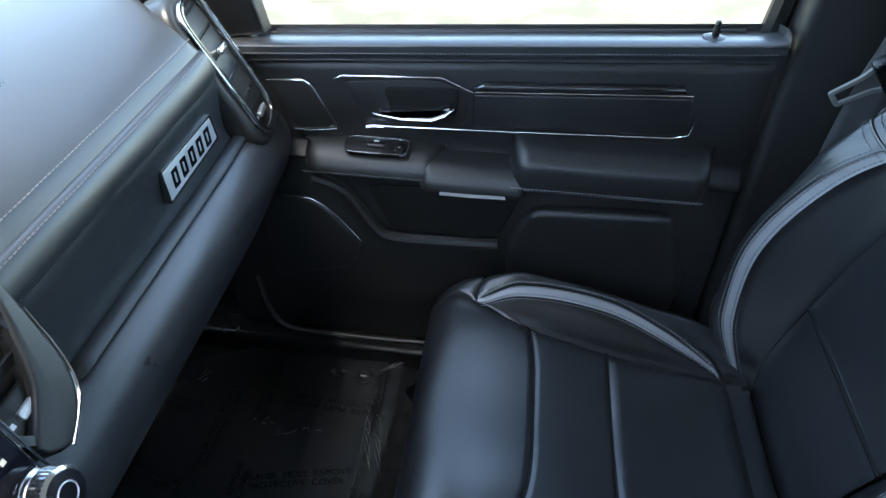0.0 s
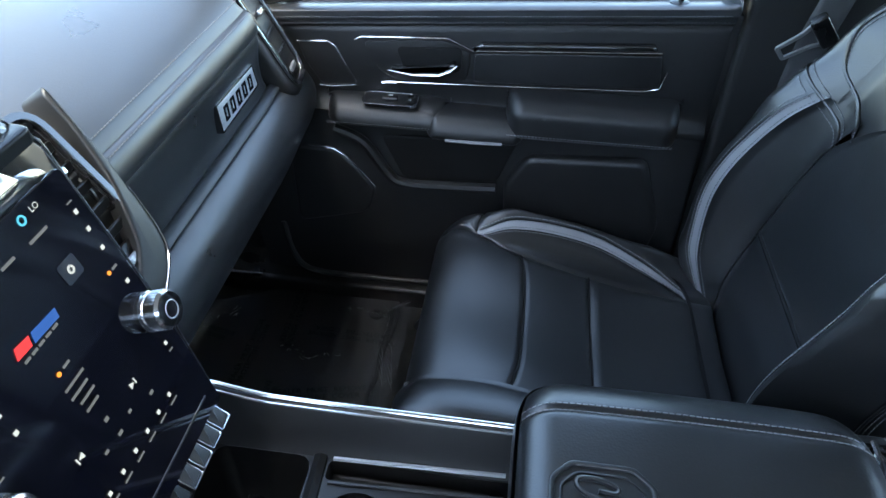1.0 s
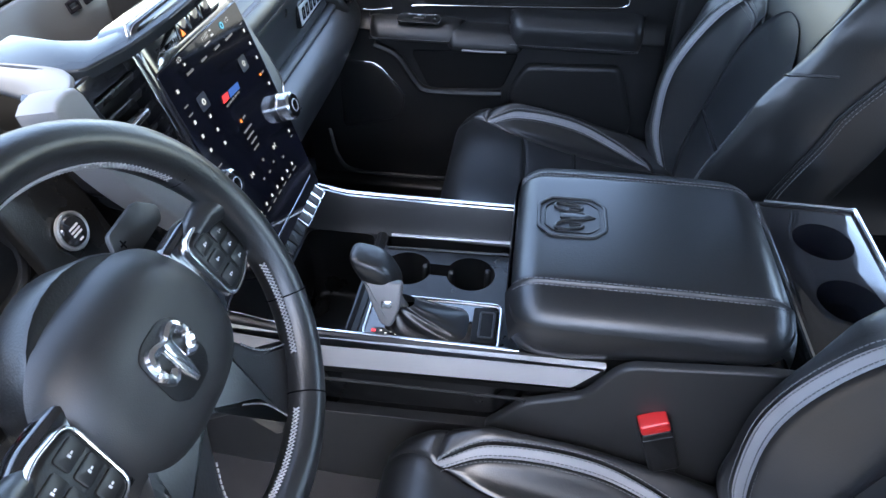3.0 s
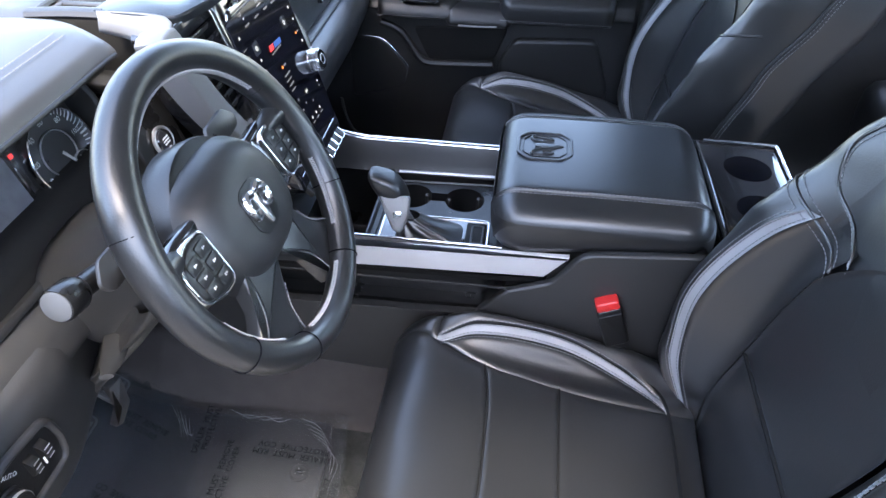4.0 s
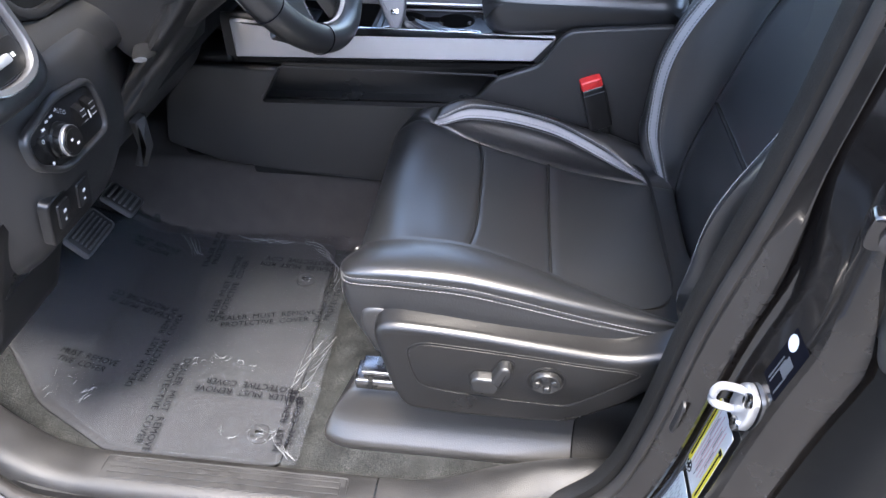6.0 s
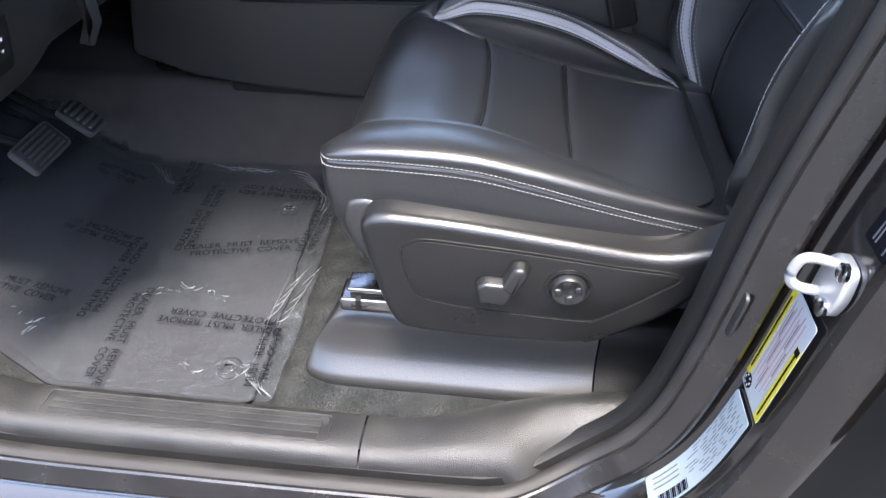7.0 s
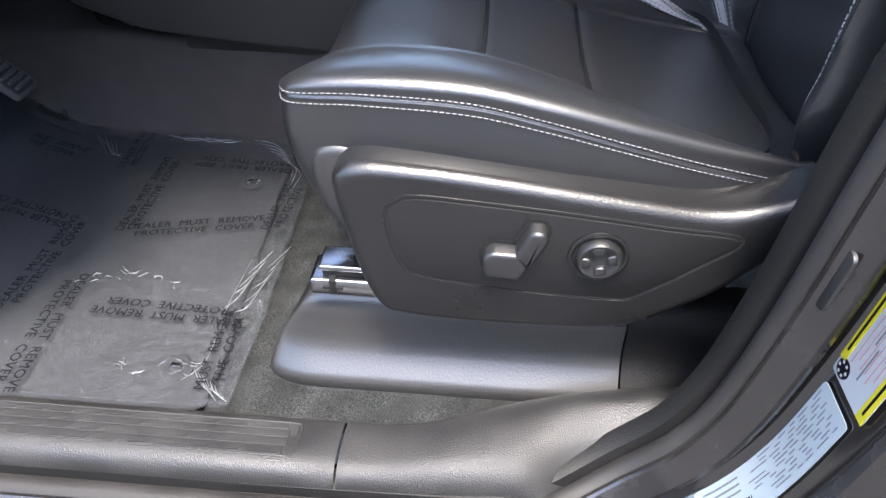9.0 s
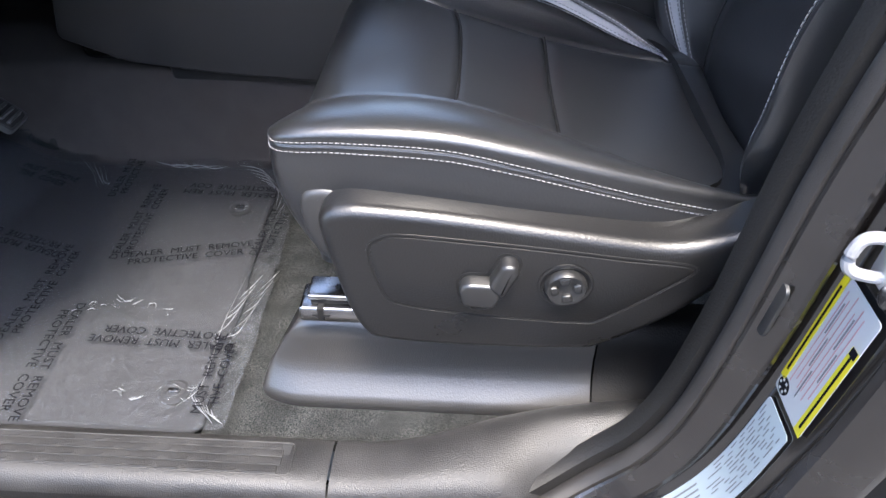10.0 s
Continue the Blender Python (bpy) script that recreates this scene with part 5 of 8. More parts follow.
# ---- passenger door ----
def passenger_door():
    d = thing("passenger_door", "closed black passenger door with padded armrest and chrome accents", "door", (0.07, 0.84, 0.0))
    X0, X1 = -0.40, 0.462
    slope = lambda x: 0.650 + 0.066 * (x + 0.27)          # height of the window sill
    # padded window sill, the stitched strip below it, the main panel
    def belt(u, v):
        x = X0 + (X1 - X0) * u
        pr = curve([(0, 0.868, -0.017), (0, 0.850, -0.011), (0, 0.820, -0.005), (0, 0.802, -0.006), (0, 0.794, -0.013), (0, 0.792, -0.020)], 5)
        p = pr[int(round(v * (len(pr) - 1)))]
        return Vector((x, p.y, slope(x) + p.z))
    pillow("sill_pad", belt, 0.0, 1.0, 0.0, 1.0, 26, 25, LEATHER_PAD, d, "black padded leather window sill", 0.004, 0.008, sign=-1, depth=0.01)
    def strip(u, v):
        x = X0 + (X1 - X0) * u
        return Vector((x, 0.795 + 0.010 * v, slope(x) - 0.020 - 0.016 * v))
    pillow("stitched_strip", strip, 0.0, 1.0, 0.0, 1.0, 20, 6, LEATHER_PAD, d, "", 0.003, 0.006, sign=-1, depth=0.008)
    xs = [X0 + 0.005 + (X1 - X0 - 0.015) * i / 60 for i in range(61)]
    stitches([(x, 0.7905, slope(x) - 0.0155) for x in xs], d)
    stitches([(x, 0.796, slope(x) - 0.0275) for x in xs], d, r=0.0006)
    def panel(u, v):
        x = X0 + (X1 - X0) * u
        z = slope(x) - 0.036 - (slope(x) - 0.036 - 0.46) * v
        return Vector((x, 0.812 - 0.010 * math.sin(math.pi * v) - 0.025 * smooth((v - 0.8) / 0.2), z))
    pillow("upper_panel", panel, 0.0, 1.0, 0.0, 1.0, 24, 16, DOOR_VINYL, d, "", 0.004, 0.010, sign=-1, depth=0.01)
    F = frm((0, 0.803, 0), (1, 0, 0), (0, 0, 1))          # u = x, v = z, normal towards the cab
    # tweeter grille
    tw = rounded([(-0.262, 0.589), (-0.203, 0.593), (-0.188, 0.575), (-0.158, 0.516), (-0.222, 0.509), (-0.248, 0.548)], 0.010)
    t = part("speaker_grille", plate(tw, 0.006, F, 0.003, 3, z0=-0.002), DOOR_VINYL, d, "black speaker grille with a fine chrome edge")
    part("grille_edge", bar([F @ Vector((x, z, 0.005)) for x, z in ((-0.262, 0.5905), (-0.232, 0.5925), (-0.205, 0.594), (-0.192, 0.585), (-0.176, 0.552))], 0.0012, 6), CHROME, t)
    part("grille_edge", bar([F @ Vector((x, z, 0.005)) for x, z in ((-0.228, 0.510), (-0.205, 0.509), (-0.160, 0.515))], 0.0012, 6), CHROME, t)
    # release recess, trim and decor plate
    rec = rounded([(-0.145, 0.596), (0.000, 0.608), (0.045, 0.590), (0.040, 0.535), (-0.08, 0.528), (-0.118, 0.545)], 0.014)
    r = part("handle_recess", plate(rec, 0.004, F, 0.002, 2, z0=-0.001), DOOR_VINYL, d, "black pull handle surround")
    # flat near-black plate paints the shade of the hollow behind the handle
    part("recess_shade", plate(rounded([(-0.085, 0.592), (0.03, 0.598), (0.028, 0.552), (-0.07, 0.548)], 0.012), 0.002, F, 0.001, 2, z0=0.0032), DARK, r)
    lever = part("door_handle", plate(rounded([(-0.094, 0.556), (-0.06, 0.549), (-0.005, 0.551), (0.022, 0.570), (0.018, 0.575), (-0.008, 0.562), (-0.055, 0.560)], 0.004), 0.022, F, 0.004, 3, z0=0.002), GLOSS, d, "gloss black door release with chrome edge")
    part("handle_edge", bar([F @ Vector((x, z, 0.024)) for x, z in ((-0.096, 0.557), (-0.055, 0.551), (-0.008, 0.553), (0.012, 0.562), (0.025, 0.574))], lambda k: 0.0009 + 0.0016 * math.sin(math.pi * k), 6), CHROME, lever)
    pts = [(-0.157, 0.600), (-0.145, 0.606), (-0.10, 0.6085), (0.004, 0.6135), (0.028, 0.603), (0.048, 0.594), (0.15, 0.600), (0.36, 0.612)]
    part("trim_line", bar([F @ Vector((x, z, 0.006)) for x, z in pts], 0.0011, 6), CHROME, d, "thin chrome trim line")
    part("trim_line", bar([F @ Vector((x, z, 0.006)) for x, z in ((-0.110, 0.5235), (-0.09, 0.5265), (0.10, 0.533), (0.345, 0.5435), (0.368, 0.550), (0.374, 0.58))], 0.0011, 6), CHROME, d)
    part("trim_line", bar([F @ Vector((x, z, 0.0065)) for x, z in ((-0.112, 0.524), (-0.10, 0.526), (-0.085, 0.5265))], 0.003, 6), CHROME, d)
    dec = rounded([(0.050, 0.590), (0.362, 0.608), (0.368, 0.552), (0.345, 0.546), (0.052, 0.536)], 0.008)
    part("decor_panel", plate(dec, 0.006, F, 0.003, 3, z0=-0.001), DOOR_VINYL, d, "black woven-look decor panel")
    part("gloss_strip", plate(rounded([(0.046, 0.5985), (0.352, 0.6165), (0.346, 0.6255), (0.064, 0.6095)], 0.003), 0.012, F, 0.005, 4, z0=-0.001), GLOSS, d, "gloss black strip with bright reflections")
    # armrest: front switch pod, grab handle, rear pad
    def rest(x0, x1, zt, zb, reach, name, mat, lab="", ends=0.03, stitched=True):
        def f(u, v):
            x = x0 + (x1 - x0) * u
            # the ends round away into the door
            d_ = min(u, 1 - u) * (x1 - x0)
            k = 1 - math.sqrt(max(0.0, 1 - max(0.0, 1 - d_ / ends) ** 2))
            rc, tp, bt = reach + 0.045 * k, zt - 0.010 * k, zb + 0.006 * k
            pr = curve([(0, 0.815, tp + 0.008), (0, 0.798, tp + 0.009), (0, rc + 0.026, tp + 0.004), (0, rc + 0.010, tp - 0.006), (0, rc, tp - 0.022), (0, rc + 0.003, bt), (0, rc + 0.035, bt - 0.012)], 5)
            p = pr[int(round(v * (len(pr) - 1)))]
            return Vector((x, p.y, p.z))
        pillow(name, f, 0.0, 1.0, 0.0, 1.0, 40, 30, mat, d, lab, 0.0025, 0.005, sign=-1, depth=0.010)
        if stitched:
            for zz in (zb + 0.006, zb + 0.001):
                stitches([(x0 + 0.006 + (x1 - x0 - 0.012) * i / 30, reach - 0.001 + 0.004 * (zz == zb + 0.001), zz) for i in range(31)], d)
    rest(-0.215, 0.012, 0.490, 0.456, 0.754, "armrest_front", DOOR_VINYL, "black leather armrest")
    rest(-0.030, 0.150, 0.482, 0.446, 0.744, "pull_handle", DOOR_VINYL, "black door pull", ends=0.022, stitched=False)
    rest(0.112, 0.412, 0.522, 0.462, 0.746, "armrest_pad", DOOR_VINYL, "padded black leather armrest")
    part("pull_chrome", bar([(0.010, 0.7415, 0.449), (0.055, 0.7405, 0.4490), (0.111, 0.7415, 0.4500)], 0.0040, 8, flat=0.6), SATIN_DIM, d, "satin silver insert in the door pull")
    A = frm((-0.094, 0.780, 0.4985), (1, 0, 0), (0, 1, 0.12))
    sp = part("switch_plate", plate(rounded(rect(0.098, 0.038), 0.014), 0.004, A, 0.002, 2), PLASTIC, d, "window switch plate with chrome rim")
    part("switch_rim", plate(rounded(rect(0.101, 0.041), 0.015), 0.0046, A, 0.0006, 2, hollow=0.0014), CHROME, sp)
    part("window_switch", plate(rounded(rect(0.03, 0.014, 0.0, 0.0), 0.004), 0.006, A, 0.003, 3, z0=0.003), PLASTIC, sp)
    part("lock_switch", plate(rounded(rect(0.012, 0.009, 0.036, 0.009), 0.002), 0.003, A, 0.001, 2, z0=0.0035), PLASTIC, sp)
    part("lock_switch", plate(rounded(rect(0.012, 0.009, 0.036, -0.009), 0.002), 0.003, A, 0.001, 2, z0=0.0035), PLASTIC, sp)
    for row in ((0.0, 0.003, 0.008, 0.004), (0.036, 0.010, 0.004, 0.002), (0.037, -0.008, 0.004, 0.002)):
        bars([row], A @ Matrix.Translation((0, 0, 0.0095)), WHITE, sp, "switch_symbol")
    # lower panel with map pocket and speaker
    def low(u, v):
        x = X0 + (X1 - X0) * u
        z = 0.46 - 0.43 * v
        return Vector((x, 0.800 - 0.012 * smooth(v * 3) + 0.02 * smooth((v - 0.6) / 0.4), z))
    pillow("lower_panel", low, 0.0, 1.0, 0.0, 1.0, 24, 16, DOOR_VINYL, d, "", 0.004, 0.01, sign=-1, depth=0.01)
    L = frm((0, 0.792, 0), (1, 0, 0), (0, 0, 1))
    pk = rounded([(-0.118, 0.422), (0.14, 0.432), (0.105, 0.338), (-0.075, 0.328)], 0.016)
    # no depth here: a flat near-black plate paints the map pocket's shade
    part("pocket_shade", plate(pk, 0.004, L, 0.003, 3, z0=0.002), DARK, d)
    part("pocket_lip", bar(curve([(-0.205, 0.785, 0.43), (-0.15, 0.782, 0.408), (-0.105, 0.778, 0.345), (-0.075, 0.776, 0.326), (0.0, 0.776, 0.326), (0.105, 0.776, 0.331)], 6), 0.010, 8), DOOR_VINYL, d)
    pd = rounded([(0.158, 0.405), (0.375, 0.415), (0.425, 0.27), (0.40, 0.12), (0.13, 0.12), (0.118, 0.34)], 0.02)
    part("lower_bolster", plate(pd, 0.016, L, 0.0145, 6, z0=-0.002), DOOR_VINYL, d)
    spk = rounded([(-0.30, 0.385), (-0.205, 0.384), (-0.175, 0.355), (-0.132, 0.300), (-0.15, 0.24), (-0.30, 0.20)], 0.02)
    g = part("door_speaker", plate(spk, 0.012, L, 0.006, 3, z0=-0.002), DOOR_VINYL, d, "large black door speaker grille")
    part("speaker_edge", bar([L @ Vector((x, z, 0.010)) for x, z in ((-0.26, 0.389), (-0.212, 0.387), (-0.19, 0.374), (-0.16, 0.342), (-0.132, 0.306))], 0.0014, 6), CHROME, g)
    part("door_bin_lip", bar(curve([(-0.34, 0.79, 0.19), (-0.32, 0.772, 0.12), (-0.28, 0.765, 0.082), (-0.15, 0.762, 0.078), (0.05, 0.762, 0.082), (0.30, 0.765, 0.09)], 6), 0.006, 8), PLASTIC_SOFT, d)
    # lock button, corner of the mirror sail, frame and glass
    B = frm((0.374, 0.825, slope(0.374) - 0.008), (1, 0, 0), (0, 1, 0))
    part("lock_button", lathe(bmesh.new(), [(0.016, 0), (0.016, 0.003), (0.012, 0.005), (0.005, 0.006), (0.0045, 0.022), (0.003, 0.026)], B, 20), PLASTIC, d, "black door lock button")
    part("mirror_sail", plate([(-0.44, 0.62), (-0.262, 0.650), (-0.285, 0.76), (-0.36, 0.86), (-0.44, 0.86)], 0.03, frm((0, 0.83, 0), (1, 0, 0), (0, 0, 1)), 0.008, 3, z0=-0.02), PLASTIC, d)
    part("window_frame", bar([(-0.285, 0.872, 0.60), (-0.292, 0.870, 0.80), (-0.22, 0.85, 1.06), (-0.08, 0.83, 1.30)], 0.018, 8), PLASTIC, d)
    part("window_frame", bar([(0.452, 0.872, 0.60), (0.478, 0.862, 0.85), (0.49, 0.84, 1.30)], 0.018, 8), PLASTIC, d)
    part("window_frame", bar([(-0.08, 0.83, 1.30), (0.2, 0.828, 1.335), (0.49, 0.84, 1.32)], 0.022, 8), PLASTIC, d)
    part("sill_rubber", bar([(x, 0.868, slope(x) - 0.015) for x in (-0.26, 0.0, 0.2, 0.425)], 0.006, 8), RUBBER, d)
    bm = bmesh.new()
    bm.faces.new([bm.verts.new(p) for p in ((-0.28, 0.876, 0.60), (0.45, 0.876, 0.60), (0.485, 0.842, 1.32), (-0.08, 0.836, 1.30), (-0.28, 0.868, 0.82))])
    gl = part("window_pane", bm, TINTED, d, "clear side window glass")
    gl.visible_shadow = False
    bm = block(bmesh.new(), (X0 + 0.004, 0.832, -0.02), (X1 - 0.002, 0.905, 0.60), 0.01)
    part("door_skin", bm, PAINT, d)


passenger_door()


# ---- dashboard ----
dash = thing("dashboard", "black stitched leather dashboard with chrome-edged vents and a metal badge", "dashboard", (-0.3, 0, 0.5))


def profile(pts, n=6):
    c = curve([(x, 0, z) for x, z in pts], n)
    acc = [0.0]
    for a, b in zip(c, c[1:]):
        acc.append(acc[-1] + (b - a).length)
    return lambda t: along(c, acc, t * acc[-1])


def sheet_y(prof, bend=lambda x, y, z: (x, y, z)):
    def f(u, v):
        p = prof(u)
        return Vector(bend(p.x, v, p.z))
    return f


def passenger_bend(x, y, z):
    # towards the door the dash draws forward; near the middle it meets the stack
    k = smooth((y - 0.60) / 0.20)
    return (x - 0.010 * k, y, z + 0.0)


top_p = sheet_y(profile([(-0.98, 0.735), (-0.70, 0.765), (-0.50, 0.772), (-0.38, 0.757), (-0.31, 0.725), (-0.278, 0.700)]), passenger_bend)
pillow("dash_pad", top_p, 0.0, 1.0, 0.20, lambda u: 0.80 - 0.15 * smooth((u - 0.55) / 0.45), 40, 30, LEATHER_PAD, dash, "black stitched leather dash pad", 0.004, 0.012, depth=0.02)
low_p = sheet_y(profile([(-0.278, 0.700), (-0.268, 0.690), (-0.262, 0.672), (-0.266, 0.660)]), passenger_bend)
pillow("dash_pad_roll", low_p, 0.0, 1.0, 0.20, 0.655, 10, 30, LEATHER_PAD, dash, "", 0.004, 0.007, depth=0.02)
for du in (0.012, -0.010):
    stitches([passenger_bend(-0.2785 - (0.010 if du > 0 else -0.0075), y, 0.7045 + (0.008 if du > 0 else -0.0085)) for y in [0.205 + 0.445 * i / 60 for i in range(61)]], dash)
glove = sheet_y(profile([(-0.275, 0.664), (-0.272, 0.645), (-0.277, 0.610), (-0.276, 0.580), (-0.268, 0.563)]), passenger_bend)
pillow("glove_box_lid", glove, 0.0, 1.0, 0.232, 0.675, 16, 30, LEATHER_PAD, dash, "black glove box lid", 0.006, 0.010, depth=0.02)
ridge = sheet_y(profile([(-0.272, 0.566), (-0.258, 0.562), (-0.254, 0.556), (-0.262, 0.551)]), passenger_bend)
pillow("glove_box_ridge", ridge, 0.0, 1.0, 0.25, 0.69, 8, 24, PLASTIC_SOFT, dash, "", 0.003, 0.005, depth=0.012)
lower = sheet_y(profile([(-0.270, 0.556), (-0.245, 0.545), (-0.226, 0.520), (-0.224, 0.490), (-0.238, 0.445), (-0.262, 0.405), (-0.30, 0.375), (-0.40, 0.36)]), passenger_bend)
pillow("dash_lower_panel", lower, 0.0, 1.0, 0.145, 0.80, 26, 34, LEATHER_PAD, dash, "smooth black lower dash panel", 0.006, 0.012, depth=0.02)
part("dash_core", block(bmesh.new(), (-0.92, -0.72, 0.42), (-0.31, 0.80, 0.68), 0.03), DARK, dash)
part("dash_trim_block", block(bmesh.new(), (-0.30, 0.150, 0.535), (-0.252, 0.238, 0.600), 0.006), PLASTIC_SOFT, dash)

# metal badge with a row of plain raised marks
Bm = frm((-0.2815, 0.552, 0.6045), (0, 1, 0), (-0.12, 0, 1))
Bm = Bm @ Matrix.Rotation(math.pi, 4, "Y") if (Bm.to_3x3() @ Vector((0, 0, 1))).x < 0 else Bm
badge = part("metal_badge", plate(rounded([(-0.070, -0.018), (0.070, -0.014), (0.068, 0.018), (-0.066, 0.020)], 0.004), 0.012, Bm, 0.002, 2), BADGE, dash, "brushed silver badge with dark raised marks")
part("badge_rim", plate(rounded([(-0.072, -0.020), (0.072, -0.016), (0.070, 0.020), (-0.068, 0.022)], 0.004), 0.0125, Bm, 0.001, 2, hollow=0.003), GLOSS, badge)
for k in range(5):
    x = -0.046 + 0.023 * k
    part("badge_mark", plate([(x - 0.008, -0.010), (x + 0.006, -0.010), (x + 0.0095, 0.011), (x - 0.0045, 0.011)], 0.0022, Bm, 0.0006, 1, z0=0.0112, hollow=0.0042), INK, badge)


def air_vent(M, w, h, parent, slats, lab, frame_mat=CHROME, taper=1.0, band=0.007, tab=None, wheel=True, vertical=False):
    """A vent in frame M: bright frame, dark well, slats, a slide tab and a thumb wheel."""
    ol = rounded([(-w / 2 * taper, -h / 2), (w / 2 * taper, -h / 2), (w / 2, h / 2), (-w / 2, h / 2)], min(w, h) * 0.38, 6)
    v = part("air_vent", plate(ol, 0.018, M, 0.006, 3, hollow=band, z0=-0.010), frame_mat, parent, lab)
    part("vent_edge", plate(inset(ol, -0.0012), 0.004, M, 0.001, 2, hollow=0.0024, z0=0.003), CHROME, v)
    part("vent_well", plate(inset(ol, band * 0.8), 0.002, M, 0.0, 1, z0=-0.012), DARK, v)
    part("vent_liner", plate(inset(ol, band), 0.012, M, 0.002, 2, hollow=0.003, z0=-0.012), GLOSS, v)
    top = h / 2 - 0.018
    for k in range(slats):
        y = top - (h - 0.075) * k / max(1, slats - 1)
        Ms = M @ Matrix.Translation((0, y, -0.003)) @ Matrix.Rotation(radians(28), 4, "X")
        part("slat", plate(rounded(rect((w - 2.6 * band) * (taper + (1 - taper) * (0.5 + y / h)), 0.011), 0.003, 2), 0.003, Ms, 0.001, 1), PLASTIC, v)
    ty = top - (h - 0.075) * (tab if tab is not None else 0.55)
    part("vent_tab", plate(rounded(rect(0.030, 0.010), 0.004), 0.012, M @ Matrix.Translation((0, ty, 0.0)), 0.003, 3), CHROME, v, "chrome slide tab")
    if wheel:
        Mw = M @ Matrix.Translation((0, -h / 2 + 0.026, 0.0))
        part("vent_foot", plate(rounded(rect(w * taper - 2.4 * band, 0.032), 0.008), 0.006, Mw, 0.002, 2, z0=-0.006), PLASTIC, v)
        part("vent_wheel", plate(rounded(rect(0.030, 0.0085), 0.003), 0.005, Mw, 0.002, 2), SATIN, v)
        for sx in (-0.022, 0.022):
            part("wheel_mark", plate(rect(0.004, 0.004, sx), 0.0006, Mw, 0.0, 1, z0=0.0004), WHITE, v)
    return v


# passenger end vent: housing and vent, leaning forward
Mv = frm((-0.288, 0.735, 0.638), (-0.15, 1, 0), (-0.50, 0, 1))
Mv = Mv if (Mv.to_3x3() @ Vector((0, 0, 1))).x > 0 else Mv @ Matrix.Rotation(math.pi, 4, "Y")
part("vent_housing", plate(rounded(rect(0.115, 0.235), 0.045, 6), 0.050, Mv @ Matrix.Translation((0, 0, -0.050)), 0.012, 4), PLASTIC_SOFT, dash)
air_vent(Mv, 0.092, 0.205, dash, 5, "tall side air vent with a thin chrome edge", GLOSS, 0.95, 0.009, tab=0.45)

# ---- driver's side of the dash ----
def driver_bend(x, y, z):
    k = smooth((abs(y + 0.43) - 0.17) / 0.14)
    return (x - 0.015 * k, y, z - 0.030 * k * smooth((x + 0.75) / 0.3))


top_d = sheet_y(profile([(-0.98, 0.735), (-0.72, 0.785), (-0.52, 0.812), (-0.38, 0.818), (-0.318, 0.806), (-0.300, 0.792)]), driver_bend)
pillow("dash_hood", top_d, 0.0, 1.0, -0.77, lambda u: -0.182 - 0.053 * smooth((u - 0.80) / 0.2), 36, 30, LEATHER_PAD, dash, "black stitched leather instrument hood", 0.004, 0.010, depth=0.008)
part("hood_edge", bar([driver_bend(-0.303, y, 0.7855) for y in [-0.66 + 0.42 * i / 24 for i in range(25)]], 0.0035, 8), PLASTIC, dash)
part("hood_underside", block(bmesh.new(), (-0.40, -0.625, 0.778), (-0.306, -0.252, 0.784), 0.002), DARK, dash)
stitches([driver_bend(-0.345, y, 0.8165) for y in [-0.76 + 0.50 * i / 60 for i in range(61)]], dash)
stitches([driver_bend(-0.357, y, 0.8185) for y in [-0.76 + 0.50 * i / 60 for i in range(61)]], dash)

# instrument cluster
C = frm((-0.342, -0.443, 0.700), (0, 1, 0), (-0.28, 0, 1))
C = C if (C.to_3x3() @ Vector((0, 0, 1))).x > 0 else C @ Matrix.Rotation(math.pi, 4, "Y")
flipC = 1 if (C.to_3x3() @ Vector((1, 0, 0))).y > 0 else -1
cl = part("instrument_panel", plate(rounded(rect(0.345, 0.150), 0.05, 6), 0.012, C @ Matrix.Translation((0, 0, -0.03)), 0.004, 2), GAUGE_FACE, dash, "instrument cluster with two round dials and a central display")
hood = rounded(rect(0.362, 0.166), 0.06, 6)
part("cluster_wall", plate(hood, 0.052, C @ Matrix.Translation((0, 0, -0.03)), 0.004, 2, hollow=0.012), PLASTIC_SOFT, cl)


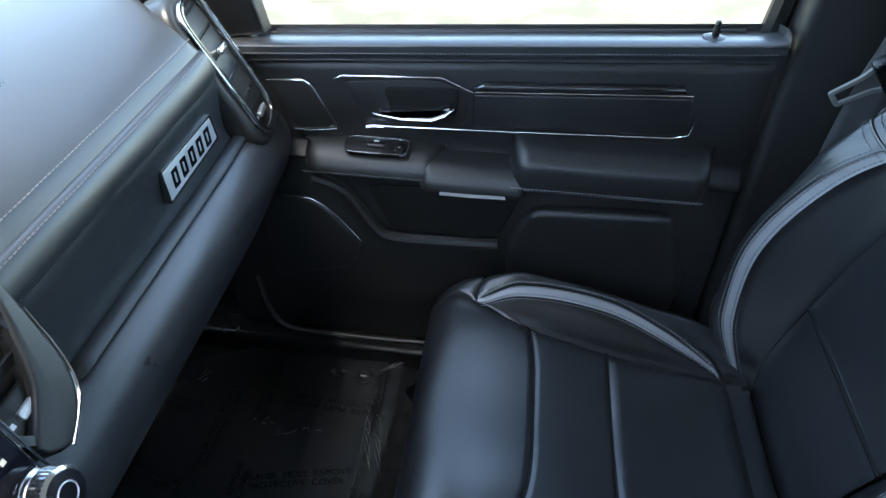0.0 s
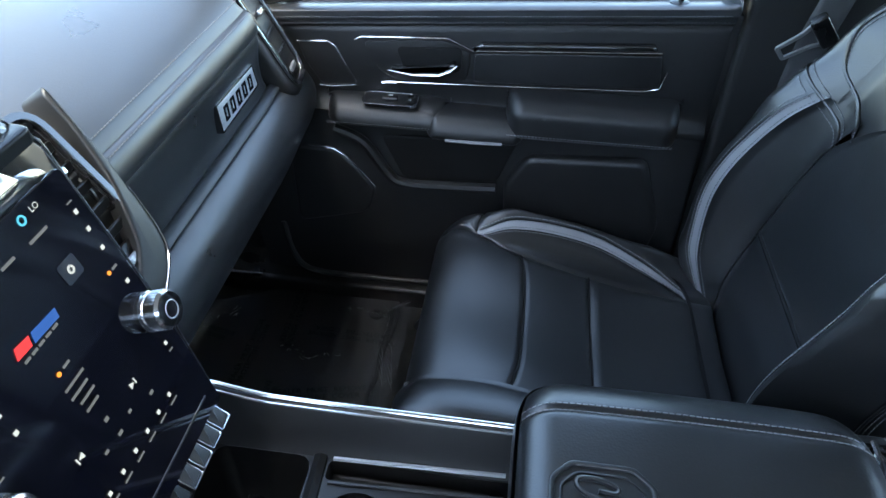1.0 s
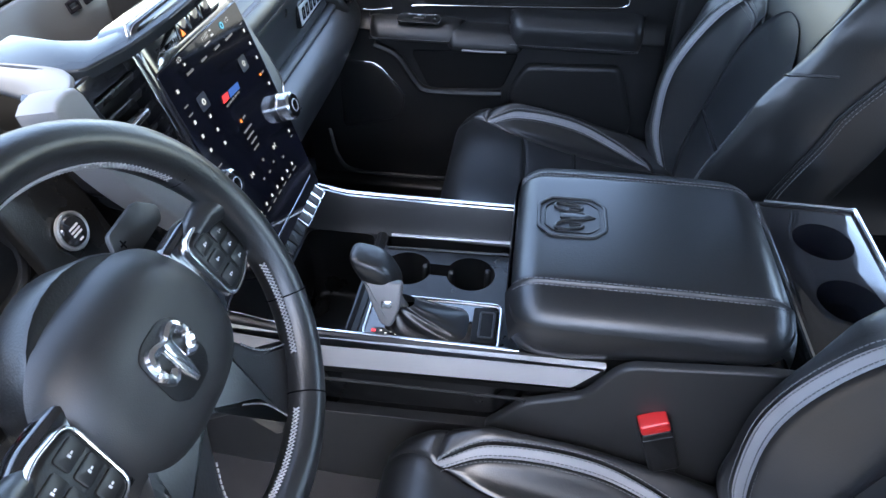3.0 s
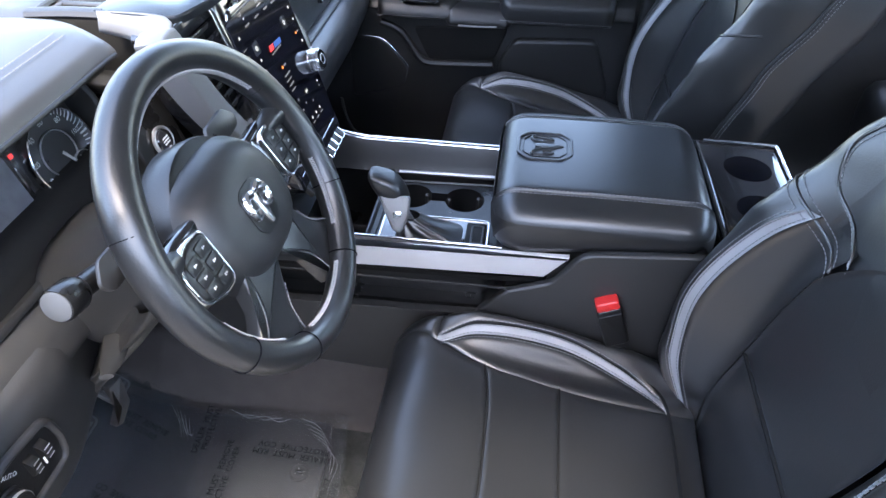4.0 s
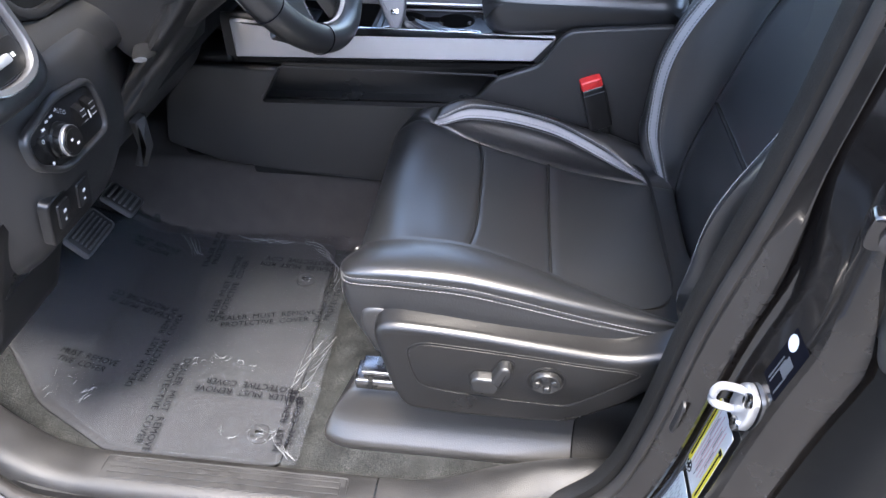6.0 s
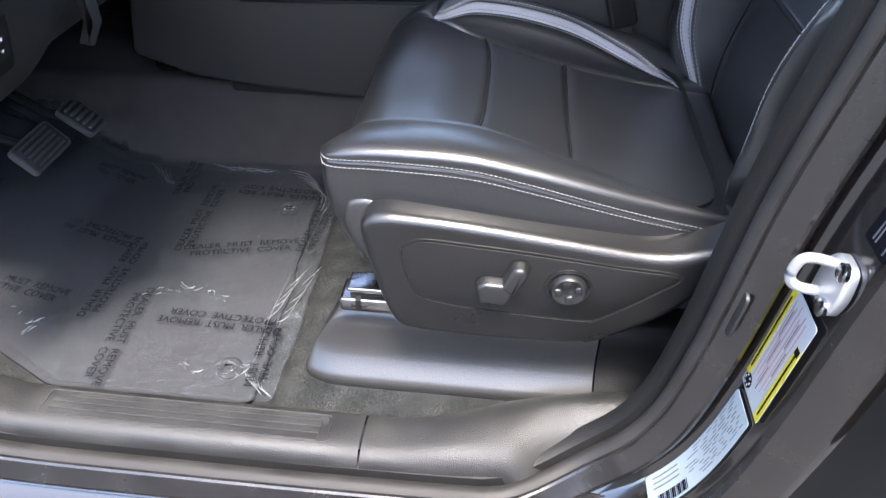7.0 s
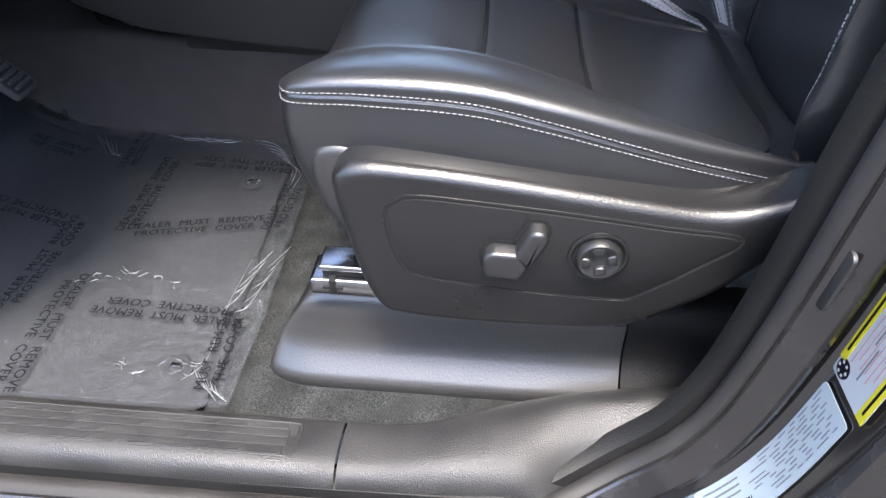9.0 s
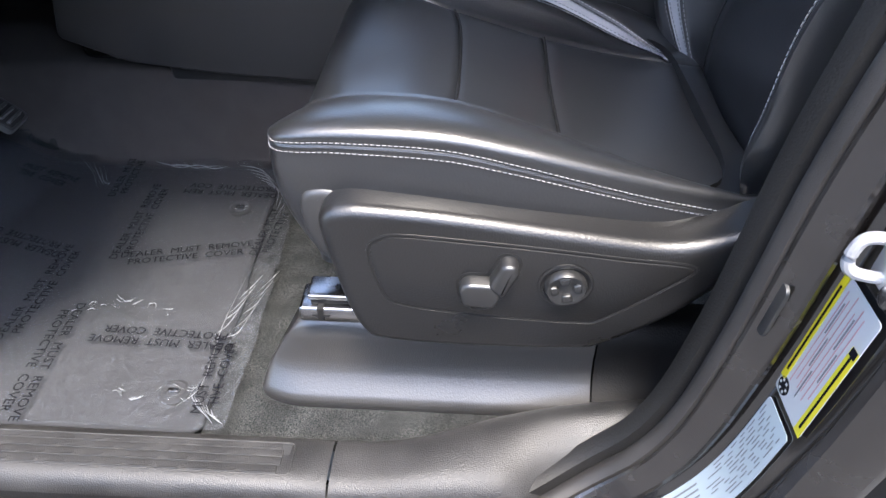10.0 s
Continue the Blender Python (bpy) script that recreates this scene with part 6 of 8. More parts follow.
def dial(cx, numerals, step0, step1, needle, r=0.055):
    M = C @ Matrix.Translation((cx * flipC, 0.0, -0.014))
    if flipC < 0:
        M = M @ Matrix.Identity(4)
    g = part("gauge", lathe(bmesh.new(), [(r, -0.004), (r, 0.002), (r * 0.97, 0.0), (r * 0.6, -0.001)], M, 40), GAUGE_FACE, cl, "round gauge with white numerals")
    part("gauge_ring", lathe_ring(M, r, 0.0025, 0.010), CHROME, g)
    part("gauge_inner_ring", lathe_ring(M, r * 0.52, 0.001, 0.0018), SATIN, g)
    rows = []
    bm = bmesh.new()
    for k in range(41):
        a = radians(step0 + (step1 - step0) * k / 40)
        big = k % 5 == 0
        R = Matrix.Rotation(a, 4, "Z")
        slab(bm, rect(0.0020 if big else 0.0009, 0.008 if big else 0.005, 0, r * 0.91), 0.0006, M @ R @ Matrix.Translation((0, 0, 0.0006)), 0.0)
    part("gauge_ticks", bm, WHITE, g)
    for k, n in enumerate(numerals):
        a = radians(step0 + (step1 - step0) * (k + 0.0) / (len(numerals) - 1))
        p = Vector((-math.sin(a) * r * 0.74, math.cos(a) * r * 0.74, 0.0015))
        letters(n, 0.0150 if len(n) < 2 else 0.0098, M @ Matrix.Translation(p), WHITE, g, "numeral")
    R = Matrix.Rotation(radians(needle), 4, "Z")
    part("needle", plate([(-0.0020, 0.0), (0.0020, 0.0), (0.0010, r * 0.8), (-0.0010, r * 0.8)], 0.001, M @ R @ Matrix.Translation((0, 0, 0.005)), 0.0), WHITE, g)
    sub = M @ Matrix.Translation((0.022 * (1 if cx > 0 else -1) * flipC, -0.030, 0.003))
    s_ = part("sub_gauge", lathe(bmesh.new(), [(0.018, 0), (0.018, 0.002), (0.016, 0.001)], sub, 24), GAUGE_FACE, g)
    part("sub_ring", lathe_ring(sub, 0.018, 0.001, 0.003), SATIN, s_)
    bars([(0.012 * math.cos(a), 0.012 * math.sin(a), 0.0016, 0.0016) for a in (0.3, 0.9, 1.6, 2.3, 2.9)], sub @ Matrix.Translation((0, 0, 0.002)), WHITE, s_, "sub_ticks")


dial(-0.104, ["0", "1", "2", "3", "4", "5", "6", "7"], 120, -120, 110)
dial(0.110, ["0", "20", "40", "60", "80", "100", "120"], 120, -120, -150)
Md = C @ Matrix.Translation((-0.002 * flipC, 0.010, -0.016))
disp = part("driver_display", plate(rounded(rect(0.092, 0.082), 0.012), 0.004, Md, 0.001, 2), GLOSS, cl, "small unlit glossy driver display")
part("display_glow", plate(rounded(rect(0.076, 0.068), 0.008), 0.0008, Md, 0.0, 1, z0=0.0042), material("display_glass", (0.15, 0.155, 0.17), 0.16, coat=0.5, blotch=0.3, blotch_scale=22), disp)
bars([(0.0, 0.044, 0.03, 0.004), (0.03, 0.03, 0.006, 0.004), (0.034, -0.03, 0.012, 0.004)], Md @ Matrix.Translation((0, 0, 0.0052)), ICON_DIM, disp, "display_text")
for sx in (-0.047, 0.046):
    part("telltale_strip", plate(rounded(rect(0.012, 0.05, sx * flipC, 0.01), 0.004), 0.003, Md, 0.001, 2), PLASTIC, cl)
bars([(0.050 * flipC, 0.024, 0.006, 0.005)], Md @ Matrix.Translation((0, 0, 0.0034)), ICON_RED, cl, "warning_lamp")

# panel around and below the cluster
def fascia(u, v):
    y = -0.64 + 0.415 * v
    p = profile_fascia(u)
    dip = 0.02 * math.exp(-((y + 0.42) / 0.10) ** 2)
    return Vector((p.x + 0.0, y, p.z - dip * (1 - u)))


profile_fascia = profile([(-0.352, 0.640), (-0.305, 0.628), (-0.272, 0.605), (-0.262, 0.570)])
pillow("cluster_shelf", fascia, 0.0, 1.0, 0.0, 1.0, 16, 24, PLASTIC_SOFT, dash, "", 0.004, 0.01, depth=0.015)


def knee(u, v):
    y = -0.775 + 0.60 * v
    p = profile_knee(u)
    k = smooth((y + 0.60) / 0.15)
    end = smooth((-0.70 - y) / 0.075)
    return Vector((p.x - 0.045 * k * (1 - 0.4 * u) - 0.05 * end, y, p.z))


profile_knee = profile([(-0.275, 0.615), (-0.252, 0.590), (-0.250, 0.540), (-0.262, 0.480), (-0.285, 0.425), (-0.315, 0.385), (-0.36, 0.355), (-0.45, 0.35)])
pillow("knee_panel", knee, 0.0, 1.0, 0.0, 1.0, 26, 34, PLASTIC_SOFT, dash, "black lower dash panel below the steering column", 0.006, 0.014, depth=0.02)
def under_panel(u, v):
    y = -0.77 + 0.15 * v
    return Vector((-0.30 - 0.10 * u, y, 0.47 - 0.22 * u))
pillow("fuse_cover", under_panel, 0.0, 1.0, 0.0, 1.0, 12, 12, PLASTIC, dash, "", 0.004, 0.01, depth=0.02)
Lp = frm((-0.276, -0.690, 0.455), (0, 1, 0), (0.22, 0, 1))
Lp = Lp if (Lp.to_3x3() @ Vector((0, 0, 1))).x > 0 else Lp @ Matrix.Rotation(math.pi, 4, "Y")
lsp = part("lower_switch_panel", plate(rounded(rect(0.085, 0.062), 0.010), 0.012, Lp @ Matrix.Translation((0, 0, -0.004)), 0.003, 3), PLASTIC, dash, "small black switch panel with white symbols")
for sx in (-0.018, 0.022):
    part("pedal_switch", plate(rounded(rect(0.022, 0.034, sx, 0.004), 0.004), 0.003, Lp, 0.0012, 2, z0=0.0075), SWITCH, lsp)
    bars([(sx, 0.008, 0.0050, 0.0040), (sx, -0.004, 0.0030, 0.0030)], Lp @ Matrix.Translation((0, 0, 0.0108)), WHITE, lsp, "switch_symbol")
part("hood_release_bezel", plate(rounded(rect(0.06, 0.028), 0.006), 0.006, frm((-0.334, -0.675, 0.405), (0, 1, 0), (0.42, 0, 1)) @ Matrix.Rotation(math.pi, 4, "Y"), 0.003, 2), PLASTIC, dash)

# driver end vent
Ml = frm((-0.262, -0.738, 0.708), (0, 1, 0), (-0.38, 0.08, 1))
Ml = Ml if (Ml.to_3x3() @ Vector((0, 0, 1))).x > 0 else Ml @ Matrix.Rotation(math.pi, 4, "Y")
part("vent_housing", plate(rounded(rect(0.126, 0.215), 0.04, 6), 0.060, Ml @ Matrix.Translation((0, 0, -0.062)), 0.012, 4), PLASTIC_SOFT, dash)
air_vent(Ml, 0.108, 0.180, dash, 5, "gunmetal-framed air vent at the driver's end", GUNMETAL, 0.84, 0.0065, tab=0.40)

# headlamp switch panel
Hp = frm((-0.2475, -0.680, 0.548), (0, 1, 0), (-0.04, 0, 1))
Hp = Hp if (Hp.to_3x3() @ Vector((0, 0, 1))).x > 0 else Hp @ Matrix.Rotation(math.pi, 4, "Y")
Hp = Hp @ Matrix.Scale(0.80, 4)
fh = 1 if (Hp.to_3x3() @ Vector((1, 0, 0))).y > 0 else -1
ho = rounded([(-0.085 * fh, 0.034), (-0.085 * fh, -0.012), (-0.035 * fh, -0.046), (0.078 * fh, -0.046), (0.088 * fh, -0.01), (0.080 * fh, 0.040), (0.0, 0.052)], 0.02, 5)
hp = part("headlamp_panel", plate(ho, 0.010, Hp, 0.005, 3, hollow=0.010), PLASTIC_SOFT, dash, "headlamp switch panel with rotary knob and thumb wheels")
part("headlamp_plate", plate(inset(ho, 0.009), 0.004, Hp, 0.001, 2), PLASTIC, hp)
Hk = Hp @ Matrix.Translation((-0.020 * fh, -0.004, 0.003))
kn = part("headlamp_knob", lathe(bmesh.new(), [(0.0245, 0), (0.0245, 0.004), (0.0215, 0.006), (0.0205, 0.018), (0.0185, 0.0205), (0.013, 0.0208)], Hk, 36), PLASTIC, hp, "round ribbed headlamp knob")
part("knob_ring", lathe_ring(Hk, 0.0208, 0.0012, 0.018), SATIN, kn)
part("knob_cap", lathe(bmesh.new(), [(0.0165, 0.020), (0.0165, 0.0222), (0.012, 0.0228)], Hk, 28), PLASTIC, kn)
bars([(-0.005, 0.004, 0.005, 0.003), (0.004, -0.005, 0.005, 0.003)], Hk @ Matrix.Translation((0, 0, 0.0226)), WHITE, kn, "knob_symbol")
letters("AUTO", 0.0085, Hk @ Matrix.Translation((0.021, 0.0305, 0.0016)) @ Matrix.Rotation(radians(-38), 4, "Z"), WHITE, hp, "switch_word")
letters("O", 0.0075, Hk @ Matrix.Translation((-0.029, 0.014, 0.0016)), WHITE, hp, "switch_word")
bars([(-0.020, 0.0265, 0.006, 0.003), (-0.009, 0.032, 0.006, 0.003), (0.002, 0.0335, 0.006, 0.003), (-0.028, -0.018, 0.004, 0.004)], Hk @ Matrix.Translation((0, 0, 0.0013)), WHITE, hp, "switch_symbol")
Hw = Hp @ Matrix.Translation((0.040 * fh, 0.006, 0.003))
for sx in (-0.011, 0.011):
    part("dimmer_wheel", lathe(bmesh.new(), [(0.004, -0.007), (0.016, -0.0065), (0.0165, 0), (0.016, 0.0065), (0.004, 0.007)], Hw @ Matrix.Translation((sx, 0, -0.004)) @ Matrix.Rotation(math.pi / 2, 4, "Y"), 24), PLASTIC, hp)
bars([(sx, yy, 0.010, 0.0016) for sx in (-0.011, 0.011) for yy in (-0.008, 0.0, 0.008)], Hw @ Matrix.Translation((0, 0, 0.0122)), SATIN, hp, "wheel_rib")
bars([(0, yy, 0.003, 0.012) for yy in (-0.004,)], Hw @ Matrix.Translation((0, 0, 0.0122)), WHITE, hp, "wheel_symbol")

# start button on the panel beside the cluster
Sp = frm((-0.280, -0.2350, 0.6610), (0, 1, 0), (-0.30, 0, 1))
Sp = Sp if (Sp.to_3x3() @ Vector((0, 0, 1))).x > 0 else Sp @ Matrix.Rotation(math.pi, 4, "Y")
part("start_panel", plate(rounded(rect(0.10, 0.16), 0.02), 0.012, Sp @ Matrix.Translation((0, -0.01, -0.014)), 0.004, 3), PLASTIC, dash)
sb = part("start_button", lathe(bmesh.new(), [(0.0165, 0), (0.0165, 0.004), (0.015, 0.006), (0.010, 0.0064)], Sp, 32), GLOSS, dash, "black engine start button with a chrome ring")
part("start_ring", lathe_ring(Sp, 0.0205, 0.0036, 0.004), SATIN, sb)
bars([(0, 0.004, 0.014, 0.0022), (0, 0.0, 0.014, 0.0022), (0, -0.004, 0.014, 0.0022), (0, -0.0105, 0.006, 0.002)], Sp @ Matrix.Translation((0, 0, 0.0064)), WHITE, sb, "button_print")


# ---- centre stack: silver surround, vents, tray ----
stack = thing("centre_stack", "silver-framed centre stack with air vents and an open top tray", "centre stack", (-0.25, 0, 0.60))
K = frm((-0.225, 0.0, 0.712), (0, 1, 0), (-0.19, 0, 1))
part("stack_body", plate(rounded([(-0.200, 0.092), (-0.195, -0.01), (-0.125, -0.15), (0.13, -0.17), (0.13, 0.06), (0.10, 0.092)], 0.015), 0.045, K @ Matrix.Translation((0, 0, -0.066)), 0.006, 3), GLOSS, stack)
band = [(-0.209, 0.098), (-0.199, 0.06), (-0.186, 0.025), (-0.166, -0.020), (-0.137, -0.070), (-0.104, -0.120), (-0.128, -0.136), (-0.162, -0.090), (-0.193, -0.043), (-0.217, 0.005), (-0.236, 0.055), (-0.247, 0.094)]
part("silver_surround", plate([(p.x, p.y) for p in curve([(x, y, 0) for x, y in band], 3, closed=True)], 0.040, K @ Matrix.Translation((0, 0, -0.030)), 0.004, 3), SATIN_DIM, stack, "satin silver surround")
# the surround runs on along the edge of the top deck and tapers out
lip = [((-0.354, -0.179, 0.8125), (-0.356, -0.184, 0.786)), ((-0.305, -0.179, 0.8135), (-0.312, -0.191, 0.782)), ((-0.264, -0.183, 0.8135), (-0.277, -0.207, 0.780)), ((-0.246, -0.197, 0.812), (-0.256, -0.230, 0.783)), ((-0.240, -0.210, 0.806), (-0.243, -0.247, 0.800))]
la, lb = curve([p for p, q in lip], 6), curve([q for p, q in lip], 6)
def lip_face(i, v):
    k = int(i)
    return la[k].lerp(lb[k], v) + Vector((0.004, -0.004, 0.004)) * math.sin(math.pi * v)
me = grid_mesh("surround_lip", lip_face, range(len(la)), [j / 6 for j in range(7)])
part_mesh("surround_lip", me, SATIN_DIM, stack, "", 60).modifiers.new("thick", "SOLIDIFY").thickness = 0.006
# near vent: gloss black face, dark well, long slats and a chrome tab
vo = rounded([(-0.203, 0.096), (-0.186, 0.030), (-0.166, -0.016), (-0.132, -0.078), (-0.104, -0.124), (-0.088, -0.124), (-0.088, 0.096)], 0.006)
wo_ = rounded([(-0.190, 0.074), (-0.176, 0.030), (-0.158, -0.012), (-0.132, -0.058), (-0.100, -0.058), (-0.100, 0.074)], 0.006)
cv = part("air_vent", plate(vo, 0.012, K @ Matrix.Translation((0, 0, -0.012)), 0.004, 3), GLOSS, stack, "gloss black centre air vent with a chrome tab")
cut(cv, plate(wo_, 0.03, K @ Matrix.Translation((0, 0, -0.02)), 0.0))
part("vent_well", plate(wo_, 0.002, K, 0.0, 1, z0=-0.0195), DARK, cv)
for k in range(7):
    y = 0.064 - 0.019 * k
    x0 = line([(-0.058, -0.130), (-0.012, -0.156), (0.030, -0.174), (0.074, -0.188)], y)
    part("slat", plate(rounded(rect(-0.101 - x0, 0.010, (x0 - 0.101) / 2, 0.0), 0.002, 2), 0.003, K @ Matrix.Translation((0, y, -0.009)) @ Matrix.Rotation(radians(30), 4, "X"), 0.001, 1), PLASTIC, cv)
part("vent_tab", plate(rounded(rect(0.040, 0.009, -0.144, 0.030), 0.004), 0.012, K @ Matrix.Translation((0, 0, -0.006)), 0.003, 3), CHROME, cv, "chrome slide tab")
part("tab_slot", plate(rounded(rect(0.024, 0.003, -0.144, 0.030), 0.001), 0.0008, K, 0.0, 1, z0=0.0060), DARK, cv)
part("vent_wheel", plate(rounded(rect(0.026, 0.007, -0.118, -0.086), 0.003), 0.005, K @ Matrix.Translation((0, 0, -0.001)), 0.002, 2), SATIN, cv)
KR = frm((-0.262, 0.165, 0.690), (0, 1, 0), (-0.70, 0, 1))
rband = [(0.079, 0.090), (0.067, 0.0131), (0.058, -0.0208), (0.045, -0.0665), (0.0284, -0.0914), (-0.006, -0.110), (-0.024, -0.090), (0.009, -0.064), (0.030, -0.035), (0.0504, 0.0022), (0.0664, 0.0584), (0.070, 0.090)]
part("dark_surround", plate([(p.x, p.y) for p in curve([(x, y, 0) for x, y in rband], 3, closed=True)][::-1], 0.036, KR @ Matrix.Translation((0, 0, -0.030)), 0.004, 3), PLASTIC_SOFT, stack, "dark moulded surround")
part("chrome_edge", bar(curve([KR @ Vector((x, y, 0.004)) for x, y in ((0.060, -0.020), (0.0465, -0.0665), (0.030, -0.0922), (-0.006, -0.111))], 5), lambda k: 0.0006 + 0.0016 * k, 6), CHROME, stack)
air_vent(KR @ Matrix.Translation((0.006, 0.0, -0.004)), 0.086, 0.190, stack, 6, "black centre air vent with a chrome tab", GLOSS, 0.80, 0.005, tab=0.40)
# top deck, open in the middle
deck = [(-0.180, 0.362), (-0.185, 0.262), (-0.181, 0.244), (-0.122, 0.228), (-0.05, 0.222), (0.11, 0.222), (0.115, 0.262), (-0.04, 0.262), (-0.082, 0.254), (-0.114, 0.270), (-0.120, 0.304), (-0.112, 0.362)]
part("top_deck", plate(rounded(deck, 0.008, 4), 0.012, frm((0, 0, 0.8005), (0, 1, 0), (-1, 0, 0)), 0.003, 3), DECK, stack, "smooth dark top deck with a silky sheen")
part("deck_side", bar(curve([(-0.350, -0.172, 0.806), (-0.40, -0.175, 0.806), (-0.45, -0.180, 0.804)], 5), 0.012, 8, flat=0.6), PLASTIC_SOFT, stack)
part("tray_floor", block(bmesh.new(), (-0.45, -0.175, 0.690), (-0.28, 0.235, 0.705), 0.004), PLASTIC_SOFT, stack)
part("tray_side", block(bmesh.new(), (-0.45, -0.130, 0.695), (-0.272, -0.119, 0.8005), 0.003), PLASTIC_SOFT, stack)
part("tray_front", block(bmesh.new(), (-0.274, -0.119, 0.695), (-0.262, 0.115, 0.8005), 0.003), PLASTIC_SOFT, stack)
Tm = frm((-0.436, 0.03, 0.764), (0, 1, 0), (-0.30, 0, 1))
part("tray_back", plate(rounded([(-0.205, -0.070), (0.205, -0.070), (0.205, 0.036), (-0.205, 0.036)], 0.012), 0.012, Tm, 0.004, 3), LEATHER_PAD, stack)
for k, x in enumerate((0.050, 0.085, 0.120)):
    part("tray_mark", plate(rounded(rect(0.026, 0.015, x, 0.0), 0.002), 0.003, Tm, 0.001, 1, z0=0.011, hollow=0.0045), INK, stack)
part("tray_rim", bar([(-0.448, -0.175, 0.802), (-0.452, 0.03, 0.804), (-0.446, 0.235, 0.798)], 0.005, 8), PLASTIC_SOFT, stack)
mid = sheet_y(profile([(-0.98, 0.735), (-0.72, 0.785), (-0.55, 0.803), (-0.455, 0.802)]))
pillow("dash_middle_pad", mid, 0.0, 1.0, -0.186, 0.215, 24, 20, LEATHER_PAD, stack, "black leather pad behind the tray", 0.004, 0.010, depth=0.02)
hold = part("phone_holder", block(bmesh.new(), (-0.395, 0.10, 0.704), (-0.325, 0.165, 0.806), 0.008), PLASTIC, stack, "black spring phone holder block")
part("holder_cap", block(bmesh.new(), (-0.392, 0.103, 0.806), (-0.328, 0.162, 0.812), 0.003), PLASTIC_SOFT, hold)

# ---- touch screen ----
unit = thing("touch_screen", "tall black touch screen with chrome knobs and lit icons", "touch screen", (-0.19, 0, 0.50))
S2 = frm((-0.190, 0.0, 0.655), (0, 1, 0), (-0.30, 0, 1))
hs = rounded([(-0.106, -0.170), (0.116, -0.170), (0.122, -0.03), (0.122, 0.140), (0.100, 0.173), (-0.094, 0.173), (-0.109, 0.150), (-0.109, -0.03)], 0.014, 5)
part("screen_housing", plate(hs, 0.046, S2 @ Matrix.Translation((0, 0, -0.044)), 0.007, 4), GLOSS, unit)
part("screen_glass", plate(rounded([(-0.101, -0.163), (0.111, -0.163), (0.117, -0.03), (0.117, 0.121), (-0.104, 0.121), (-0.104, -0.03)], 0.006), 0.0025, S2 @ Matrix.Translation((0, 0, 0.0018)), 0.0008, 1), material("screen_glass_black", (0.006, 0.006, 0.011), 0.06, blotch=0.0, rough_var=0.01), unit, "dark glossy touch screen glass")
part("chrome_edge", bar([S2 @ Vector((x, y, -0.003)) for x, y in ((-0.111, 0.06), (-0.111, 0.150), (-0.096, 0.1755), (0.0, 0.177), (0.102, 0.1755), (0.124, 0.142), (0.125, 0.05))], lambda k: 0.0008 + 0.0008 * math.sin(math.pi * k), 8), CHROME, unit, "bright chrome top edge")
part("side_edge", bar([S2 @ Vector(p) for p in ((0.125, 0.05, -0.003), (0.126, -0.06, -0.003), (0.118, -0.17, -0.006))], 0.0012, 6), CHROME, unit)
part("side_edge", bar([S2 @ Vector(p) for p in ((-0.111, 0.0, -0.003), (-0.111, -0.06, -0.003), (-0.108, -0.10, -0.004))], lambda k: 0.0006 + 0.0018 * math.sin(math.pi * k), 6), CHROME, unit)
# button bar along the top: a bright capsule with three gloss keys
cap = rounded([(-0.078, 0.136), (-0.046, 0.129), (0.066, 0.128), (0.080, 0.132), (0.064, 0.153), (-0.016, 0.155), (-0.040, 0.147)], 0.005, 4)
hb = part("button_bar", plate(cap, 0.010, S2 @ Matrix.Translation((0, 0, -0.002)), 0.004, 3), CHROME, unit, "chrome-rimmed button bar")
for k in range(3):
    x = -0.028 + 0.030 * k
    part("bar_button", plate(rounded([(x - 0.0135, 0.1315), (x + 0.0135, 0.1315), (x + 0.0145, 0.1515), (x - 0.0095, 0.1515)], 0.003), 0.003, S2, 0.001, 2, z0=0.0070), GLOSS, hb)
part("hazard_button_mark", plate([(-0.036, 0.134), (-0.028, 0.134), (-0.032, 0.141)], 0.0006, S2, 0.0, 1, z0=0.0102), ICON_ORANGE, hb)
# rotary knobs
for sg, zz in ((-1, 0.004), (1, -0.004)):
    Mk = S2 @ Matrix.Translation((sg * 0.1045, -0.026 + zz, 0.0))
    kb = part("rotary_knob", lathe(bmesh.new(), [(0.0195, 0), (0.0195, 0.006), (0.0165, 0.007), (0.0165, 0.010), (0.0185, 0.011), (0.0185, 0.023), (0.0165, 0.0255)], Mk, 36), CHROME, unit, "knurled chrome rotary knob")
    part("knob_face", lathe(bmesh.new(), [(0.0158, 0.025), (0.0158, 0.0265), (0.012, 0.0270)], Mk, 32), GLOSS, kb)
    part("knob_dot_ring", lathe_ring(Mk @ Matrix.Translation((0, 0, 0.0265)), 0.009, 0.0012, 0.0005), SATIN, kb)
    bm = bmesh.new()
    for k in range(36):
        a = 2 * math.pi * k / 36
        slab(bm, rect(0.0012, 0.011, 0, 0), 0.0007, Mk @ Matrix.Rotation(a, 4, "Z") @ Matrix.Translation((0.0184, 0, 0.017)) @ Matrix.Rotation(math.pi / 2, 4, "X") @ Matrix.Rotation(math.pi / 2, 4, "Y"), 0.0)
    part("knob_knurl", bm, CHROME, kb)
# what the screen shows: plain marks, nothing to read
G = S2 @ Matrix.Translation((0, 0, 0.0048))


def marks(rows, M, mat, parent, name):
    bars([(x, y, w * 0.68, h * 0.66) for x, y, w, h in rows], M, mat, parent, name)


